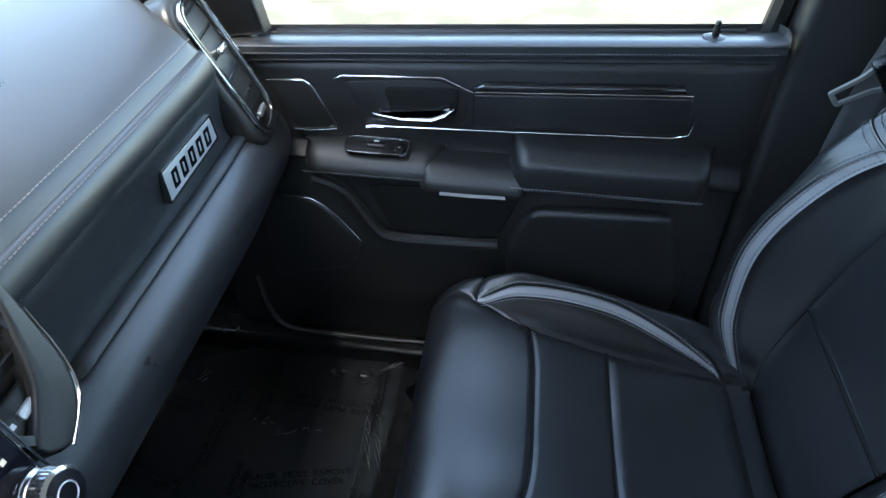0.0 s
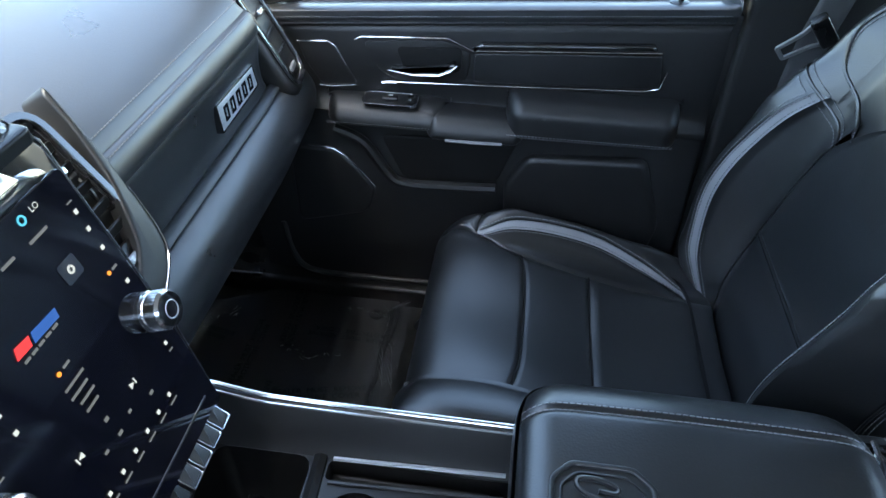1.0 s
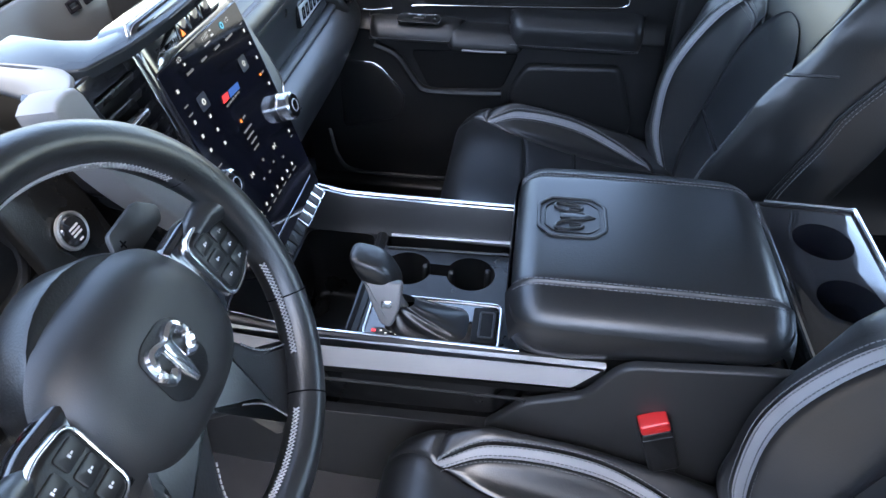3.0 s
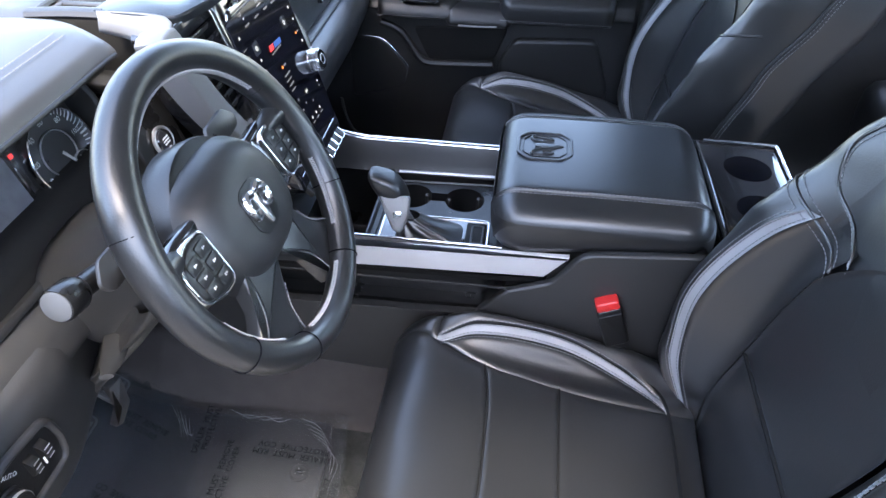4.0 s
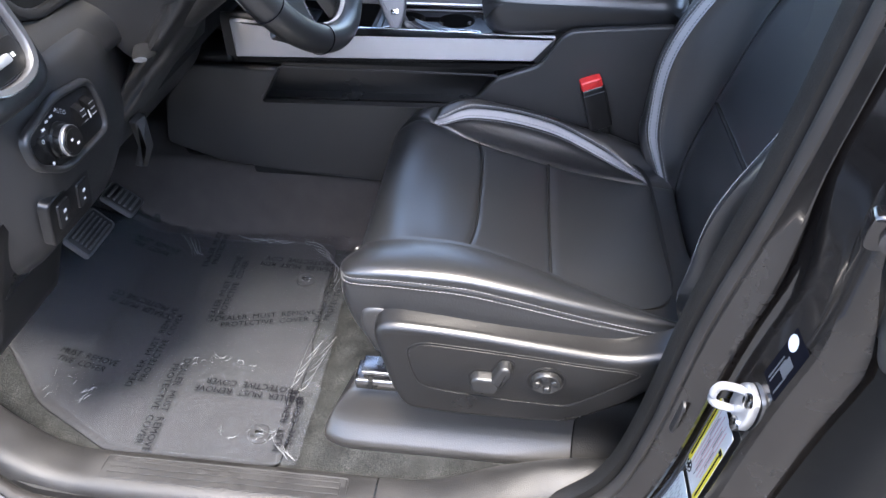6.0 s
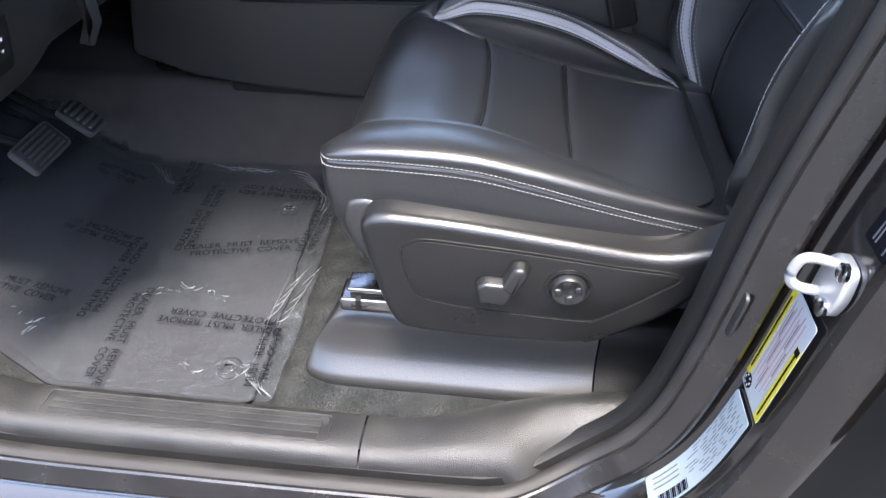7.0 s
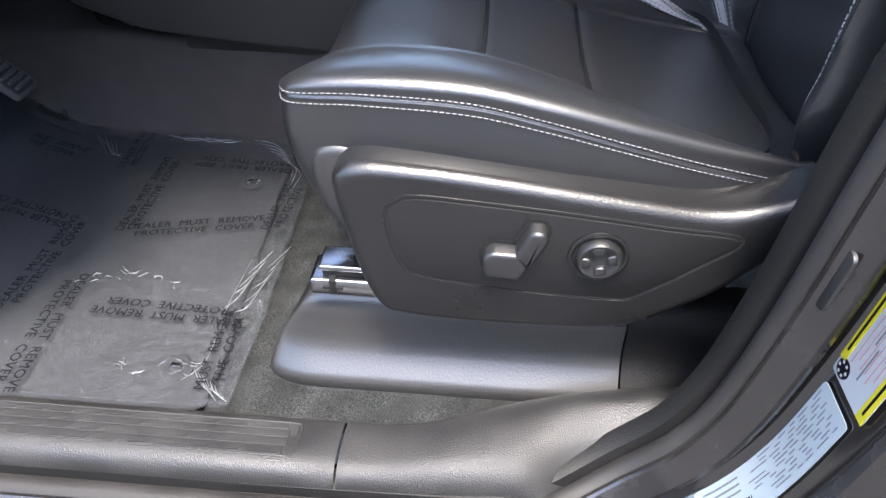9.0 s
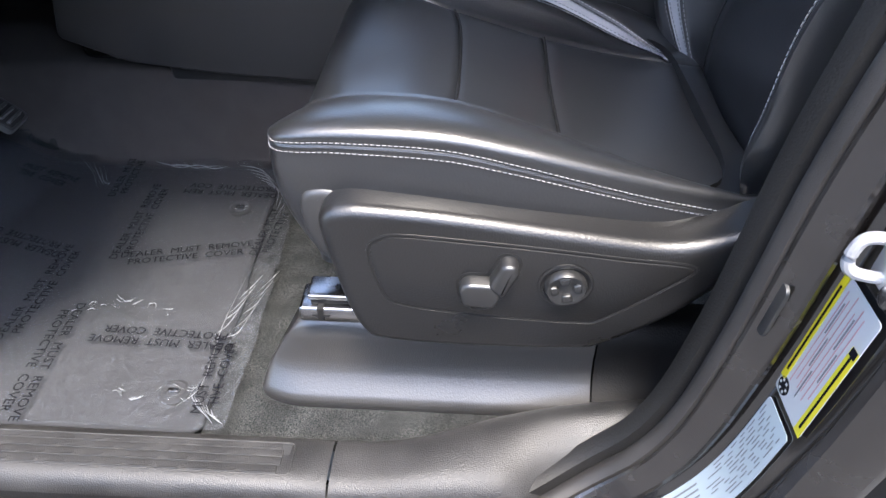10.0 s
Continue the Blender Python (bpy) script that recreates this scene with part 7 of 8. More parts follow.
letters("LO", 0.0075, G @ Matrix.Translation((-0.0555, 0.1165, 0)), ICON, unit, "status_word")
letters("LO", 0.0075, G @ Matrix.Translation((0.0745, 0.1115, 0)), ICON, unit, "status_word")
letters("11:07", 0.0085, G @ Matrix.Translation((0.0125, 0.1145, 0)), ICON, unit, "clock")
marks([(0.0285, 0.1165, 0.007, 0.003), (0.0285, 0.1105, 0.010, 0.003), (0.0110, 0.1070, 0.024, 0.0014), (-0.050, 0.1085, 0.005, 0.004)], G, ICON, unit, "status_text")
part("round_icon", plate(disc(0.0042, 20, 0.0584, 0.1106), 0.0004, G, 0.0, hollow=0.0016), ICON_CYAN, unit)
marks([(-0.0477, 0.098, 0.024, 0.0038), (-0.0105, 0.097, 0.022, 0.0038), (0.0267, 0.0955, 0.022, 0.0038), (0.0619, 0.094, 0.032, 0.0038)], G, ICON_DIM, unit, "tab_text")
TILE = material("tile_grey", (0.05, 0.054, 0.066), 0.2)
for x, y in ((-0.0531, 0.0632), (0.0649, 0.0565)):
    part("tile", plate(rounded(rect(0.021, 0.019, x, y), 0.003), 0.0005, G, 0.0), TILE, unit)
    part("tile_icon", plate(disc(0.0038, 16, x, y), 0.0004, G, 0.0, z0=0.0006, hollow=0.0018), ICON, unit)
part("station_mark", plate([(-0.018, 0.0415), (-0.002, 0.0405), (0.001, 0.0485), (-0.014, 0.0500)], 0.0004, G, 0.0), ICON_RED, unit)
part("station_mark", plate([(0.001, 0.0400), (0.030, 0.0385), (0.032, 0.0465), (0.004, 0.0485)], 0.0004, G, 0.0), ICON_BLUE, unit)
marks([(-0.012 + 0.0085 * k, 0.0362, 0.0095, 0.0034) for k in range(5)], G, ICON_DIM, unit, "station_text")
part("orange_dot", plate(disc(0.0022, 10, -0.002, 0.0085), 0.0004, G, 0.0), ICON_ORANGE, unit)
marks([(0.008, 0.0090, 0.012, 0.0034)] + [(0.004 - 0.002 * (k % 2), -0.0055 - 0.0088 * k, 0.036 - 0.004 * k, 0.0034) for k in range(4)], G, ICON_DIM, unit, "song_text")
for x, y, w in ((0.0401, -0.0552, 1), (-0.0348, -0.0504, -1)):
    part("skip_icon", plate([(x - 0.0028 * w, y + 0.003), (x - 0.0028 * w, y - 0.003), (x + 0.0028 * w, y)][::w], 0.0004, G, 0.0), ICON, unit)
    marks([(x + 0.0045 * w, y, 0.0018, 0.009)], G, ICON, unit, "skip_bar")
marks([(0.0631 - 0.0205 * k, -0.0975 + 0.0006 * k, 0.0055, 0.0060) for k in range(7)], G, ICON, unit, "menu_icon")
marks([(0.0631 - 0.0205 * k, -0.1060 + 0.0006 * k, 0.016, 0.0026) for k in range(7)], G, ICON_DIM, unit, "menu_text")
marks([(0.0026, -0.0714, 0.008, 0.0045), (0.0015, -0.0517, 0.007, 0.0055), (-0.0174, -0.0696, 0.007, 0.0045), (0.022, -0.068, 0.006, 0.0045), (0.050, -0.078, 0.007, 0.0045)], G, ICON_DIM, unit, "key_icon")
# climate icons down both edges
marks([(-0.086, y, 0.0058, 0.0060) for y in (0.0929, 0.0544, 0.0364, 0.0177)] + [(-0.0545, y, 0.0056, 0.0056) for y in (0.0451, 0.0271, 0.0085)], G, ICON, unit, "edge_icon")
marks([(-0.0858, y, 0.014, 0.0022) for y in (0.0744, 0.064, -0.004)], G, ICON_DIM, unit, "edge_line")
marks([(0.1035, y, 0.0058, 0.0060) for y in (0.0852, 0.0676, 0.0475, 0.0091)] + [(0.0955, -0.0627, 0.0052, 0.0056)], G, ICON, unit, "edge_icon")
marks([(0.101, 0.0275, 0.010, 0.0034), (0.1035, 0.0945, 0.010, 0.0020), (0.096, -0.072, 0.008, 0.0020)], G, ICON_DIM, unit, "edge_line")
part("edge_lamp", plate(disc(0.0021, 10, 0.0927, 0.0275), 0.0004, G, 0.0), ICON_ORANGE, unit)


# bright top bezel rolling back over the screen
def top_bezel(x, v):
    pr = curve([(0, 0.1235, 0.0040), (0, 0.132, 0.0036), (0, 0.146, -0.0020), (0, 0.159, -0.013), (0, 0.168, -0.028), (0, 0.171, -0.042)], 4)
    p = pr[int(round(v * (len(pr) - 1)))]
    k = abs(x - 0.006) / 0.114
    return S2 @ Vector((x, p.y - 0.016 * k ** 8, p.z - 0.006 * k ** 8))


part_mesh("top_bezel", grid_mesh("top_bezel", top_bezel, [0.006 + 0.114 * math.sin(math.pi * (i / 32 - 0.5)) for i in range(33)], [j / 20 for j in range(21)]), BEZEL, unit, "bright polished bezel over the screen", 60)
# row of toggles under the screen
part("toggle_strip", bar([S2 @ Vector((-0.095, -0.141, 0.003)), S2 @ Vector((0.095, -0.141, 0.003))], 0.0022, 8), CHROME, unit)
for k in range(9):
    x = -0.088 + 0.022 * k
    Mt = S2 @ Matrix.Translation((x, -0.166, 0.004)) @ Matrix.Rotation(radians(-32), 4, "X")
    tg = part("toggle_switch", plate(rounded(rect(0.0195, 0.026), 0.003), 0.012, Mt, 0.003, 3, z0=-0.008), PLASTIC_GREY if k > 4 else PLASTIC, unit, "small toggle with a chrome rim")
    if k > 4:
        part("toggle_edge", plate(rounded(rect(0.0200, 0.0265), 0.003), 0.0012, Mt, 0.0005, 1, z0=0.0032, hollow=0.0016), CHROME, tg)
    part("toggle_rim", bar([Mt @ Vector((-0.0085, 0.010, 0.0048)), Mt @ Vector((0.0085, 0.010, 0.0048))], 0.0013, 6), CHROME, tg)
    bars([(x, -0.150, 0.006, 0.005)], S2 @ Matrix.Translation((0, 0, 0.0025)), ICON_DIM, unit, "toggle_symbol")

# ---- centre console ----
con = thing("centre_console", "black centre console with satin silver side strip and padded leather lid", "centre console", (0.15, 0, 0.10))
core = part("console_body", block(bmesh.new(), (-0.29, -0.150, 0.06), (0.64, 0.152, 0.400), 0.006), PLASTIC, con)
cut(core, block(bmesh.new(), (-0.168, -0.118, 0.255), (-0.055, 0.118, 0.50), 0.012),
    cyl(0.008, 0.045, 0.325, 0.5, 0.037), cyl(0.106, 0.045, 0.325, 0.5, 0.037),
    block(bmesh.new(), (0.025, 0.035, 0.345), (0.09, 0.060, 0.5), 0.004),
    block(bmesh.new(), (-0.035, 0.092, 0.372), (0.20, 0.116, 0.5), 0.004))
for x in (0.008, 0.106):
    for a in (40, 160, 280):
        part("cup_gripper", block(bmesh.new(), (x + 0.033 * math.cos(radians(a)) - 0.005, 0.045 + 0.033 * math.sin(radians(a)) - 0.005, 0.350), (x + 0.033 * math.cos(radians(a)) + 0.005, 0.045 + 0.033 * math.sin(radians(a)) + 0.005, 0.392), 0.004), RUBBER, con)
part("bin_rib", bar([(-0.10, -0.10, 0.268), (-0.085, 0.0, 0.268), (-0.075, 0.09, 0.268)], 0.004, 6), PLASTIC_SOFT, con)
part("bin_wall", bar(curve([(-0.045, -0.120, 0.396), (-0.043, 0.0, 0.396), (-0.045, 0.09, 0.396), (-0.046, 0.120, 0.396)], 5), 0.010, 8), PLASTIC, con)
part("tray_bright_line", bar([(-0.030, 0.116, 0.4045), (0.162, 0.122, 0.4045)], 0.0028, 6), SATIN, con)
part("tray_bright_line", bar([(-0.030, 0.088, 0.4015), (0.162, 0.096, 0.4015)], 0.002, 6), PLASTIC_GREY, con)


def side_rail(y0, y1, name):
    s = 1 if y1 > y0 else -1
    def f(u, v):
        x = -0.29 + 0.58 * u
        pr = curve([(0, y1, 0.398), (0, y1, 0.43), (0, y1 - s * 0.002, 0.448), (0, y1 - s * 0.008, 0.4545), (0, y0 + s * 0.006, 0.4545), (0, y0, 0.445), (0, y0 - s * 0.014, 0.412), (0, y0 - s * 0.022, 0.399)], 3)
        p = pr[int(round(v * (len(pr) - 1)))]
        front = smooth((-0.10 - x) / 0.14)
        return Vector((x, p.y, p.z + (0.018 * front if p.z > 0.42 else 0)))
    me = grid_mesh(name, f, [i / 30 for i in range(31)], [j / 21 for j in range(22)])
    part_mesh(name, me, DOOR_VINYL, con)


side_rail(-0.138, -0.158, "driver_rail")
side_rail(0.140, 0.160, "passenger_rail")
for y in (-0.1485, 0.1505):
    pts = curve([(-0.26, y, 0.474), (-0.19, y, 0.4725), (-0.12, y, 0.460), (-0.08, y, 0.4575), (0.05, y, 0.4568), (0.185, y, 0.4565)], 5)
    part("chrome_strip", bar(pts, 0.0030 if y > 0 else 0.0016, 8, flat=0.5), CHROME, con, "thin chrome strip along the rail")
    if y > 0:
        part("chrome_strip", bar([p + Vector((0, -0.009, -0.001)) for p in pts], 0.0016, 6), CHROME, con)
# driver's side: silver strip, pocket, lower panel
D = frm((0, -0.158, 0), (1, 0, 0), (0, 0, 1))
part("silver_strip", plate(rounded([(-0.27, 0.400), (0.255, 0.418), (0.292, 0.462), (-0.10, 0.452), (-0.16, 0.458), (-0.27, 0.468)], 0.004), 0.010, D, 0.004, 3), SILVER_PAINT, con, "satin silver side strip")
part("side_upper", plate(rounded([(-0.27, 0.3900), (0.21, 0.4000), (0.262, 0.416), (-0.27, 0.399)], 0.003), 0.007, D, 0.002, 2), TRIM_BLACK, con)
low_edge = [(0.62, 0.383), (-0.36, 0.383), (-0.425, 0.31), (-0.445, 0.215), (-0.34, 0.178), (-0.20, 0.163), (0.0, 0.152), (0.62, 0.150)]
side = part("side_panel", plate(rounded(low_edge, 0.012), 0.014, D, 0.005, 3), PLASTIC_SOFT, con)
pocket = rounded([(-0.236, 0.316), (0.160, 0.326), (0.200, 0.3900), (-0.192, 0.3865)], 0.010)
cut(side, plate(pocket, 0.09, D @ Matrix.Translation((0, 0, -0.04)), 0.0))
cut(core, plate(pocket, 0.09, D @ Matrix.Translation((0, 0, -0.036)), 0.0))
part("pocket_lip", plate(inset(pocket, -0.004), 0.003, D, 0.001, 2, z0=0.013, hollow=0.004), PLASTIC_SOFT, con)
wing = [(0.150, 0.335), (0.195, 0.388), (0.268, 0.416), (0.300, 0.468), (0.318, 0.480), (0.46, 0.493), (0.64, 0.495), (0.64, 0.10), (0.15, 0.10)]
part("side_wing", plate(rounded(wing, 0.010), 0.012, D @ Matrix.Translation((0, 0, 0.008)), 0.005, 3), PLASTIC_SOFT, con)
part("side_wing", plate(rounded([(x, z) for x, z in wing[::-1]], 0.010), 0.012, frm((0, 0.156, 0), (1, 0, 0), (0, 0, 1)) @ Matrix.Scale(-1, 4, (0, 0, 1)), 0.005, 3), PLASTIC_SOFT, con)
part("front_cover", block(bmesh.new(), (-0.43, -0.150, 0.17), (-0.28, 0.150, 0.40), 0.012), PLASTIC, con)
part("passenger_side", block(bmesh.new(), (-0.36, 0.150, 0.10), (0.30, 0.166, 0.398), 0.004), PLASTIC, con)


# padded lid
def lid_top(u, v):
    # u along x, v across, rolled edges
    def roll(t, r):
        d = abs(t)
        q = max(0.0, (d - (1 - r)) / r)
        return -0.034 * (1 - math.sqrt(max(0.0, 1 - 0.985 * q * q)))
    x = 0.333 + 0.169 * u * (1 - 0.055 * abs(v) ** 7)
    y = 0.002 + 0.166 * v * (1 - 0.055 * abs(u) ** 7)
    z = 0.549 + roll(u, 0.24) + roll(v, 0.40) - 0.004 * v * v - 0.003 * u * u
    return Vector((x, y, z))


vL = 0.70
pillow("lid_middle", lid_top, -1.0, 1.0, -vL, vL, 36, 26, LEATHER, con, "padded black leather lid", 0.0035, 0.007, sign=1)
for sg in (-1, 1):
    pillow("lid_edge", lid_top, -1.0, 1.0, sg * vL, sg * 1.0, 36, 12, LEATHER, con, "", 0.0035, 0.007, sign=sg, sides="uUv")
    for off in (-0.028, 0.028):
        stitches([lid_top(-0.97 + 1.92 * i / 70, sg * (vL + off)) + Vector((0, 0, 0.0006)) for i in range(71)], con)


def lid_wall(u, v):
    a = 2 * math.pi * u
    cx = math.copysign(abs(math.cos(a)) ** 0.26, math.cos(a))
    cy = math.copysign(abs(math.sin(a)) ** 0.26, math.sin(a))
    pr = curve([(1.0, 0, 0.516), (1.012, 0, 0.500), (1.0, 0, 0.478), (0.97, 0, 0.462), (0.92, 0, 0.456)], 4)
    p = pr[int(round(v * (len(pr) - 1)))]
    x = 0.333 + 0.169 * cx * p.x
    return Vector((x, 0.002 + 0.166 * cy * p.x, p.z + 0.030 * smooth((x - 0.20) / 0.25) * (1 - v * 0.0) * v))


me = grid_mesh("lid_side", lambda v, u: lid_wall(u, v), [j / 16 for j in range(17)], [i / 96 for i in range(96)], close_v=True)
part_mesh("lid_side", me, LEATHER, con, "", 60)
part("lid_base", block(bmesh.new(), (0.185, -0.150, 0.40), (0.50, 0.154, 0.475), 0.01), PLASTIC, con)
# embossed octagon on the lid
oc = [(-0.046, -0.026), (-0.028, -0.044), (0.028, -0.044), (0.046, -0.026), (0.046, 0.026), (0.028, 0.044), (-0.028, 0.044), (-0.046, 0.026)]
Me = frm((0.240, 0.013, 0.5475), (1, 0, 0), (0, 1, 0))
em = part("embossed_octagon", plate(rounded(oc, 0.006, 3), 0.0032, Me, 0.0016, 3, hollow=0.005), LEATHER, con, "embossed octagonal mark in the leather")
part("embossed_inner", plate(rounded([(x * 0.80, y * 0.78) for x, y in oc], 0.005, 3), 0.0022, Me, 0.0010, 2, hollow=0.0022), LEATHER, em)
for sg in (-1, 1):
    part("embossed_curl", bar(curve([Me @ Vector((x, sg * y, 0.0012)) for x, y in ((0.016, 0.006), (-0.004, 0.009), (-0.020, 0.018), (-0.020, 0.027), (-0.004, 0.028), (0.012, 0.022), (0.010, 0.016), (-0.004, 0.017))], 5), 0.0027, 8), LEATHER, em)
part("embossed_wedge", plate(rounded([(-0.016, -0.005), (0.016, -0.008), (0.032, 0.0), (0.016, 0.008), (-0.016, 0.005)], 0.003), 0.0030, Me, 0.0014, 2), LEATHER, em)
# rear end of the console with two more holders
rear_end = part("console_rear", block(bmesh.new(), (0.515, -0.155, 0.30), (0.665, 0.160, 0.497), 0.012), GLOSS, con, "gloss black rear console end with cup holders")
cut(rear_end, cyl(0.592, 0.075, 0.40, 0.6, 0.040), cyl(0.592, -0.045, 0.40, 0.6, 0.040))
part("rear_chrome", bar([(0.519, -0.150, 0.498), (0.517, 0.0, 0.501), (0.519, 0.155, 0.498)], 0.003, 6), CHROME, con)
part("rear_chrome", bar([(0.655, -0.10, 0.499), (0.658, 0.155, 0.499), (0.530, 0.160, 0.499)], 0.003, 6), CHROME, con)

# ---- gear shifter ----
gs = thing("gear_shifter", "leather-topped gear lever with silver face and stitched gaiter", "gear lever", (0.03, -0.07, 0.40))
Sh = frm((0.066, -0.070, 0.4025), (1, 0, 0), (0, 1, 0))
so = rounded(rect(0.190, 0.088), 0.014)
part("shift_plate", plate(so, 0.008, Sh, 0.002, 2), GLOSS, gs, "gloss black shifter plate")
part("shift_rim", plate(so, 0.0105, Sh, 0.0015, 2, hollow=0.0045), CHROME, gs, "chrome rim")


def gaiter(u, v):
    a = 2 * math.pi * v
    k = 1 - u
    rx = 0.018 + 0.040 * k ** 1.4
    ry = 0.013 + 0.022 * k ** 1.4
    e = 0.45 + 0.4 * u
    cx = math.copysign(abs(math.cos(a)) ** e, math.cos(a))
    cy = math.copysign(abs(math.sin(a)) ** e, math.sin(a))
    fold = 0.003 * math.sin(9 * a + 5 * u) * k * u * 3
    return Vector((0.058 - 0.035 * u + (rx + fold) * cx, -0.072 + (ry + fold) * cy, 0.410 + 0.036 * u))


me = grid_mesh("gaiter", gaiter, [i / 14 for i in range(15)], [j / 60 for j in range(60)], close_v=True)
part_mesh("gaiter", me, LEATHER, gs, "wrinkled black leather gaiter", 70)
for sv in (0.10, 0.13, 0.37, 0.40):
    stitches([gaiter(0.04 + 0.85 * i / 24, sv) + Vector((0, 0, 0.001)) for i in range(25)], gs)
part("lever", bar(curve([(0.022, -0.071, 0.430), (0.010, -0.071, 0.455), (-0.002, -0.071, 0.490)], 6), 0.011, 10), SATIN_DIM, gs)


def knob(u, v):
    a = 2 * math.pi * v
    ph = math.pi * (u - 0.5)
    c = math.cos(ph) ** 0.42 if math.cos(ph) > 0 else 0.0
    s_ = math.copysign(abs(math.sin(ph)) ** 0.8, math.sin(ph))
    cx = math.copysign(abs(math.cos(a)) ** 0.6, math.cos(a))
    cy = math.copysign(abs(math.sin(a)) ** 0.6, math.sin(a))
    return Vector((-0.009 + 0.027 * c * cx - 0.012 * s_, -0.070 + 0.0245 * c * cy, 0.500 + 0.026 * s_ - 0.006 * c * cx))


me = grid_mesh("knob", knob, [i / 16 for i in range(17)], [j / 32 for j in range(32)], close_v=True)
part_mesh("knob", me, LEATHER, gs, "smooth black leather knob", 70)
face = frm((0.004, -0.092, 0.476), (1, 0.06, 0.06), (-0.22, 0.50, 0.90))
part("lever_face", plate(rounded([(-0.027, 0.022), (0.026, 0.016), (0.022, -0.016), (0.010, -0.044), (-0.004, -0.040), (-0.016, -0.010)][::-1], 0.006), 0.016, face, 0.004, 3, z0=-0.006), SATIN_DIM, gs, "satin silver lever face")
part("lever_button", plate(rounded(rect(0.014, 0.010, 0.005, -0.012), 0.002), 0.003, face, 0.001, 2, z0=0.0095), CHROME, gs)
gp = part("gear_window", plate(rounded([(-0.022, -0.008), (0.034, -0.010), (0.022, 0.006), (-0.018, 0.008)], 0.004), 0.0015, frm((0.0, -0.1005, 0.4108), (1, 0, 0), (0, 1, 0)), 0.0005, 1), GLOSS, gs)
part("gear_lamp", plate(rect(0.006, 0.005, -0.012, 0.0), 0.0005, frm((0.0, -0.1005, 0.4124), (1, 0, 0), (0, 1, 0)), 0.0), ICON_RED, gp)
bars([(-0.002 + 0.007 * k, 0.001 - 0.004 * (k % 2), 0.003, 0.003) for k in range(4)], frm((0.0, -0.1005, 0.4124), (1, 0, 0), (0, 1, 0)), ICON, gp, "gear_mark")
part("side_slot", plate(rounded(rect(0.034, 0.066), 0.004), 0.004, frm((0.137, -0.070, 0.409), (1, 0, 0), (0, 1, 0)), 0.002, 2), DARK, gs)
part("slot_lip", plate(rounded(rect(0.022, 0.050), 0.004), 0.002, frm((0.140, -0.070, 0.4125), (1, 0, 0), (0, 1, 0)), 0.001, 2, hollow=0.003), PLASTIC_SOFT, gs)

# ---- steering wheel ----
sw = thing("steering_wheel", "black leather steering wheel with pale stitching and a chrome emblem", "steering wheel", (-0.08, -0.42, 0.71))
TILT_W = radians(28)
W = frm((-0.080, -0.420, 0.711), (0, 1, 0), (-math.sin(TILT_W), 0, math.cos(TILT_W)))
RW = 0.1645


def rim(u, v):
    a, b = 2 * math.pi * u, 2 * math.pi * v
    thick = 0.0168 + 0.0018 * (math.exp(-((abs(a - math.pi) - 2.2) / 0.35) ** 2))
    r = RW + thick * math.cos(b)
    return W @ Vector((r * math.sin(a), r * math.cos(a), thick * 1.12 * math.sin(b)))


me = grid_mesh("rim", rim, [i / 96 for i in range(97)], [j / 20 for j in range(20)], close_v=True)
part_mesh("rim", me, LEATHER, sw, "black leather rim", 180)
for a in (62, 118, 152, 208, 242, 298):
    p = [W @ Vector(((RW + 0.0178 * math.cos(b)) * math.sin(radians(a)), (RW + 0.0178 * math.cos(b)) * math.cos(radians(a)), 0.0196 * math.sin(b))) for b in (2 * math.pi * k / 24 for k in range(24))]
    part("rim_seam", bar(p, 0.0007, 5, closed=True), INK, sw)
for a0, a1 in ((-56, 58), (104, 138), (222, 256), (158, 202)):
    for ph in (0, 1):
        pts = []
        n = int((a1 - a0) / 1.3)
        for k in range(n + 1):
            a = radians(a0 + (a1 - a0) * k / n)
            b = math.pi - 0.22 + (0.13 if (k + ph) % 2 else -0.13)
            r = RW + 0.0186 * math.cos(b)
            pts.append(W @ Vector((r * math.sin(a), r * math.cos(a), 0.0207 * math.sin(b))))
        part("rim_stitching", bar(pts, 0.0011, 4), PALE_THREAD, sw, "pale zigzag stitching")


H = W @ Matrix.Translation((0.007, 0.001, 0.017))


def airbag(u, v):
    a = 2 * math.pi * v
    e = 0.72
    cx = math.copysign(abs(math.cos(a)) ** e, math.cos(a))
    cy = math.copysign(abs(math.sin(a)) ** e, math.sin(a))
    k = math.sin(math.pi / 2 * u) ** 0.9 if u > 0 else 0.0
    wide = 0.098 - 0.012 * (cy > 0) * cy
    high = 0.070 if cy > 0 else 0.080
    z = -0.046 + 0.036 * (1 - (k ** 5.0))
    return H @ Vector((wide * k * cx, high * k * cy, z))


me = grid_mesh("airbag_cover", airbag, [0.02 + 0.98 * i / 18 for i in range(19)], [j / 56 for j in range(56)], close_v=True)
ac = part_mesh("airbag_cover", me, PLASTIC_SOFT, sw, "smooth black airbag cover", 180)
part("hub_back", plate(disc(0.085, 40), 0.04, H @ Matrix.Translation((0, 0, -0.085)), 0.006, 2), PLASTIC, sw)
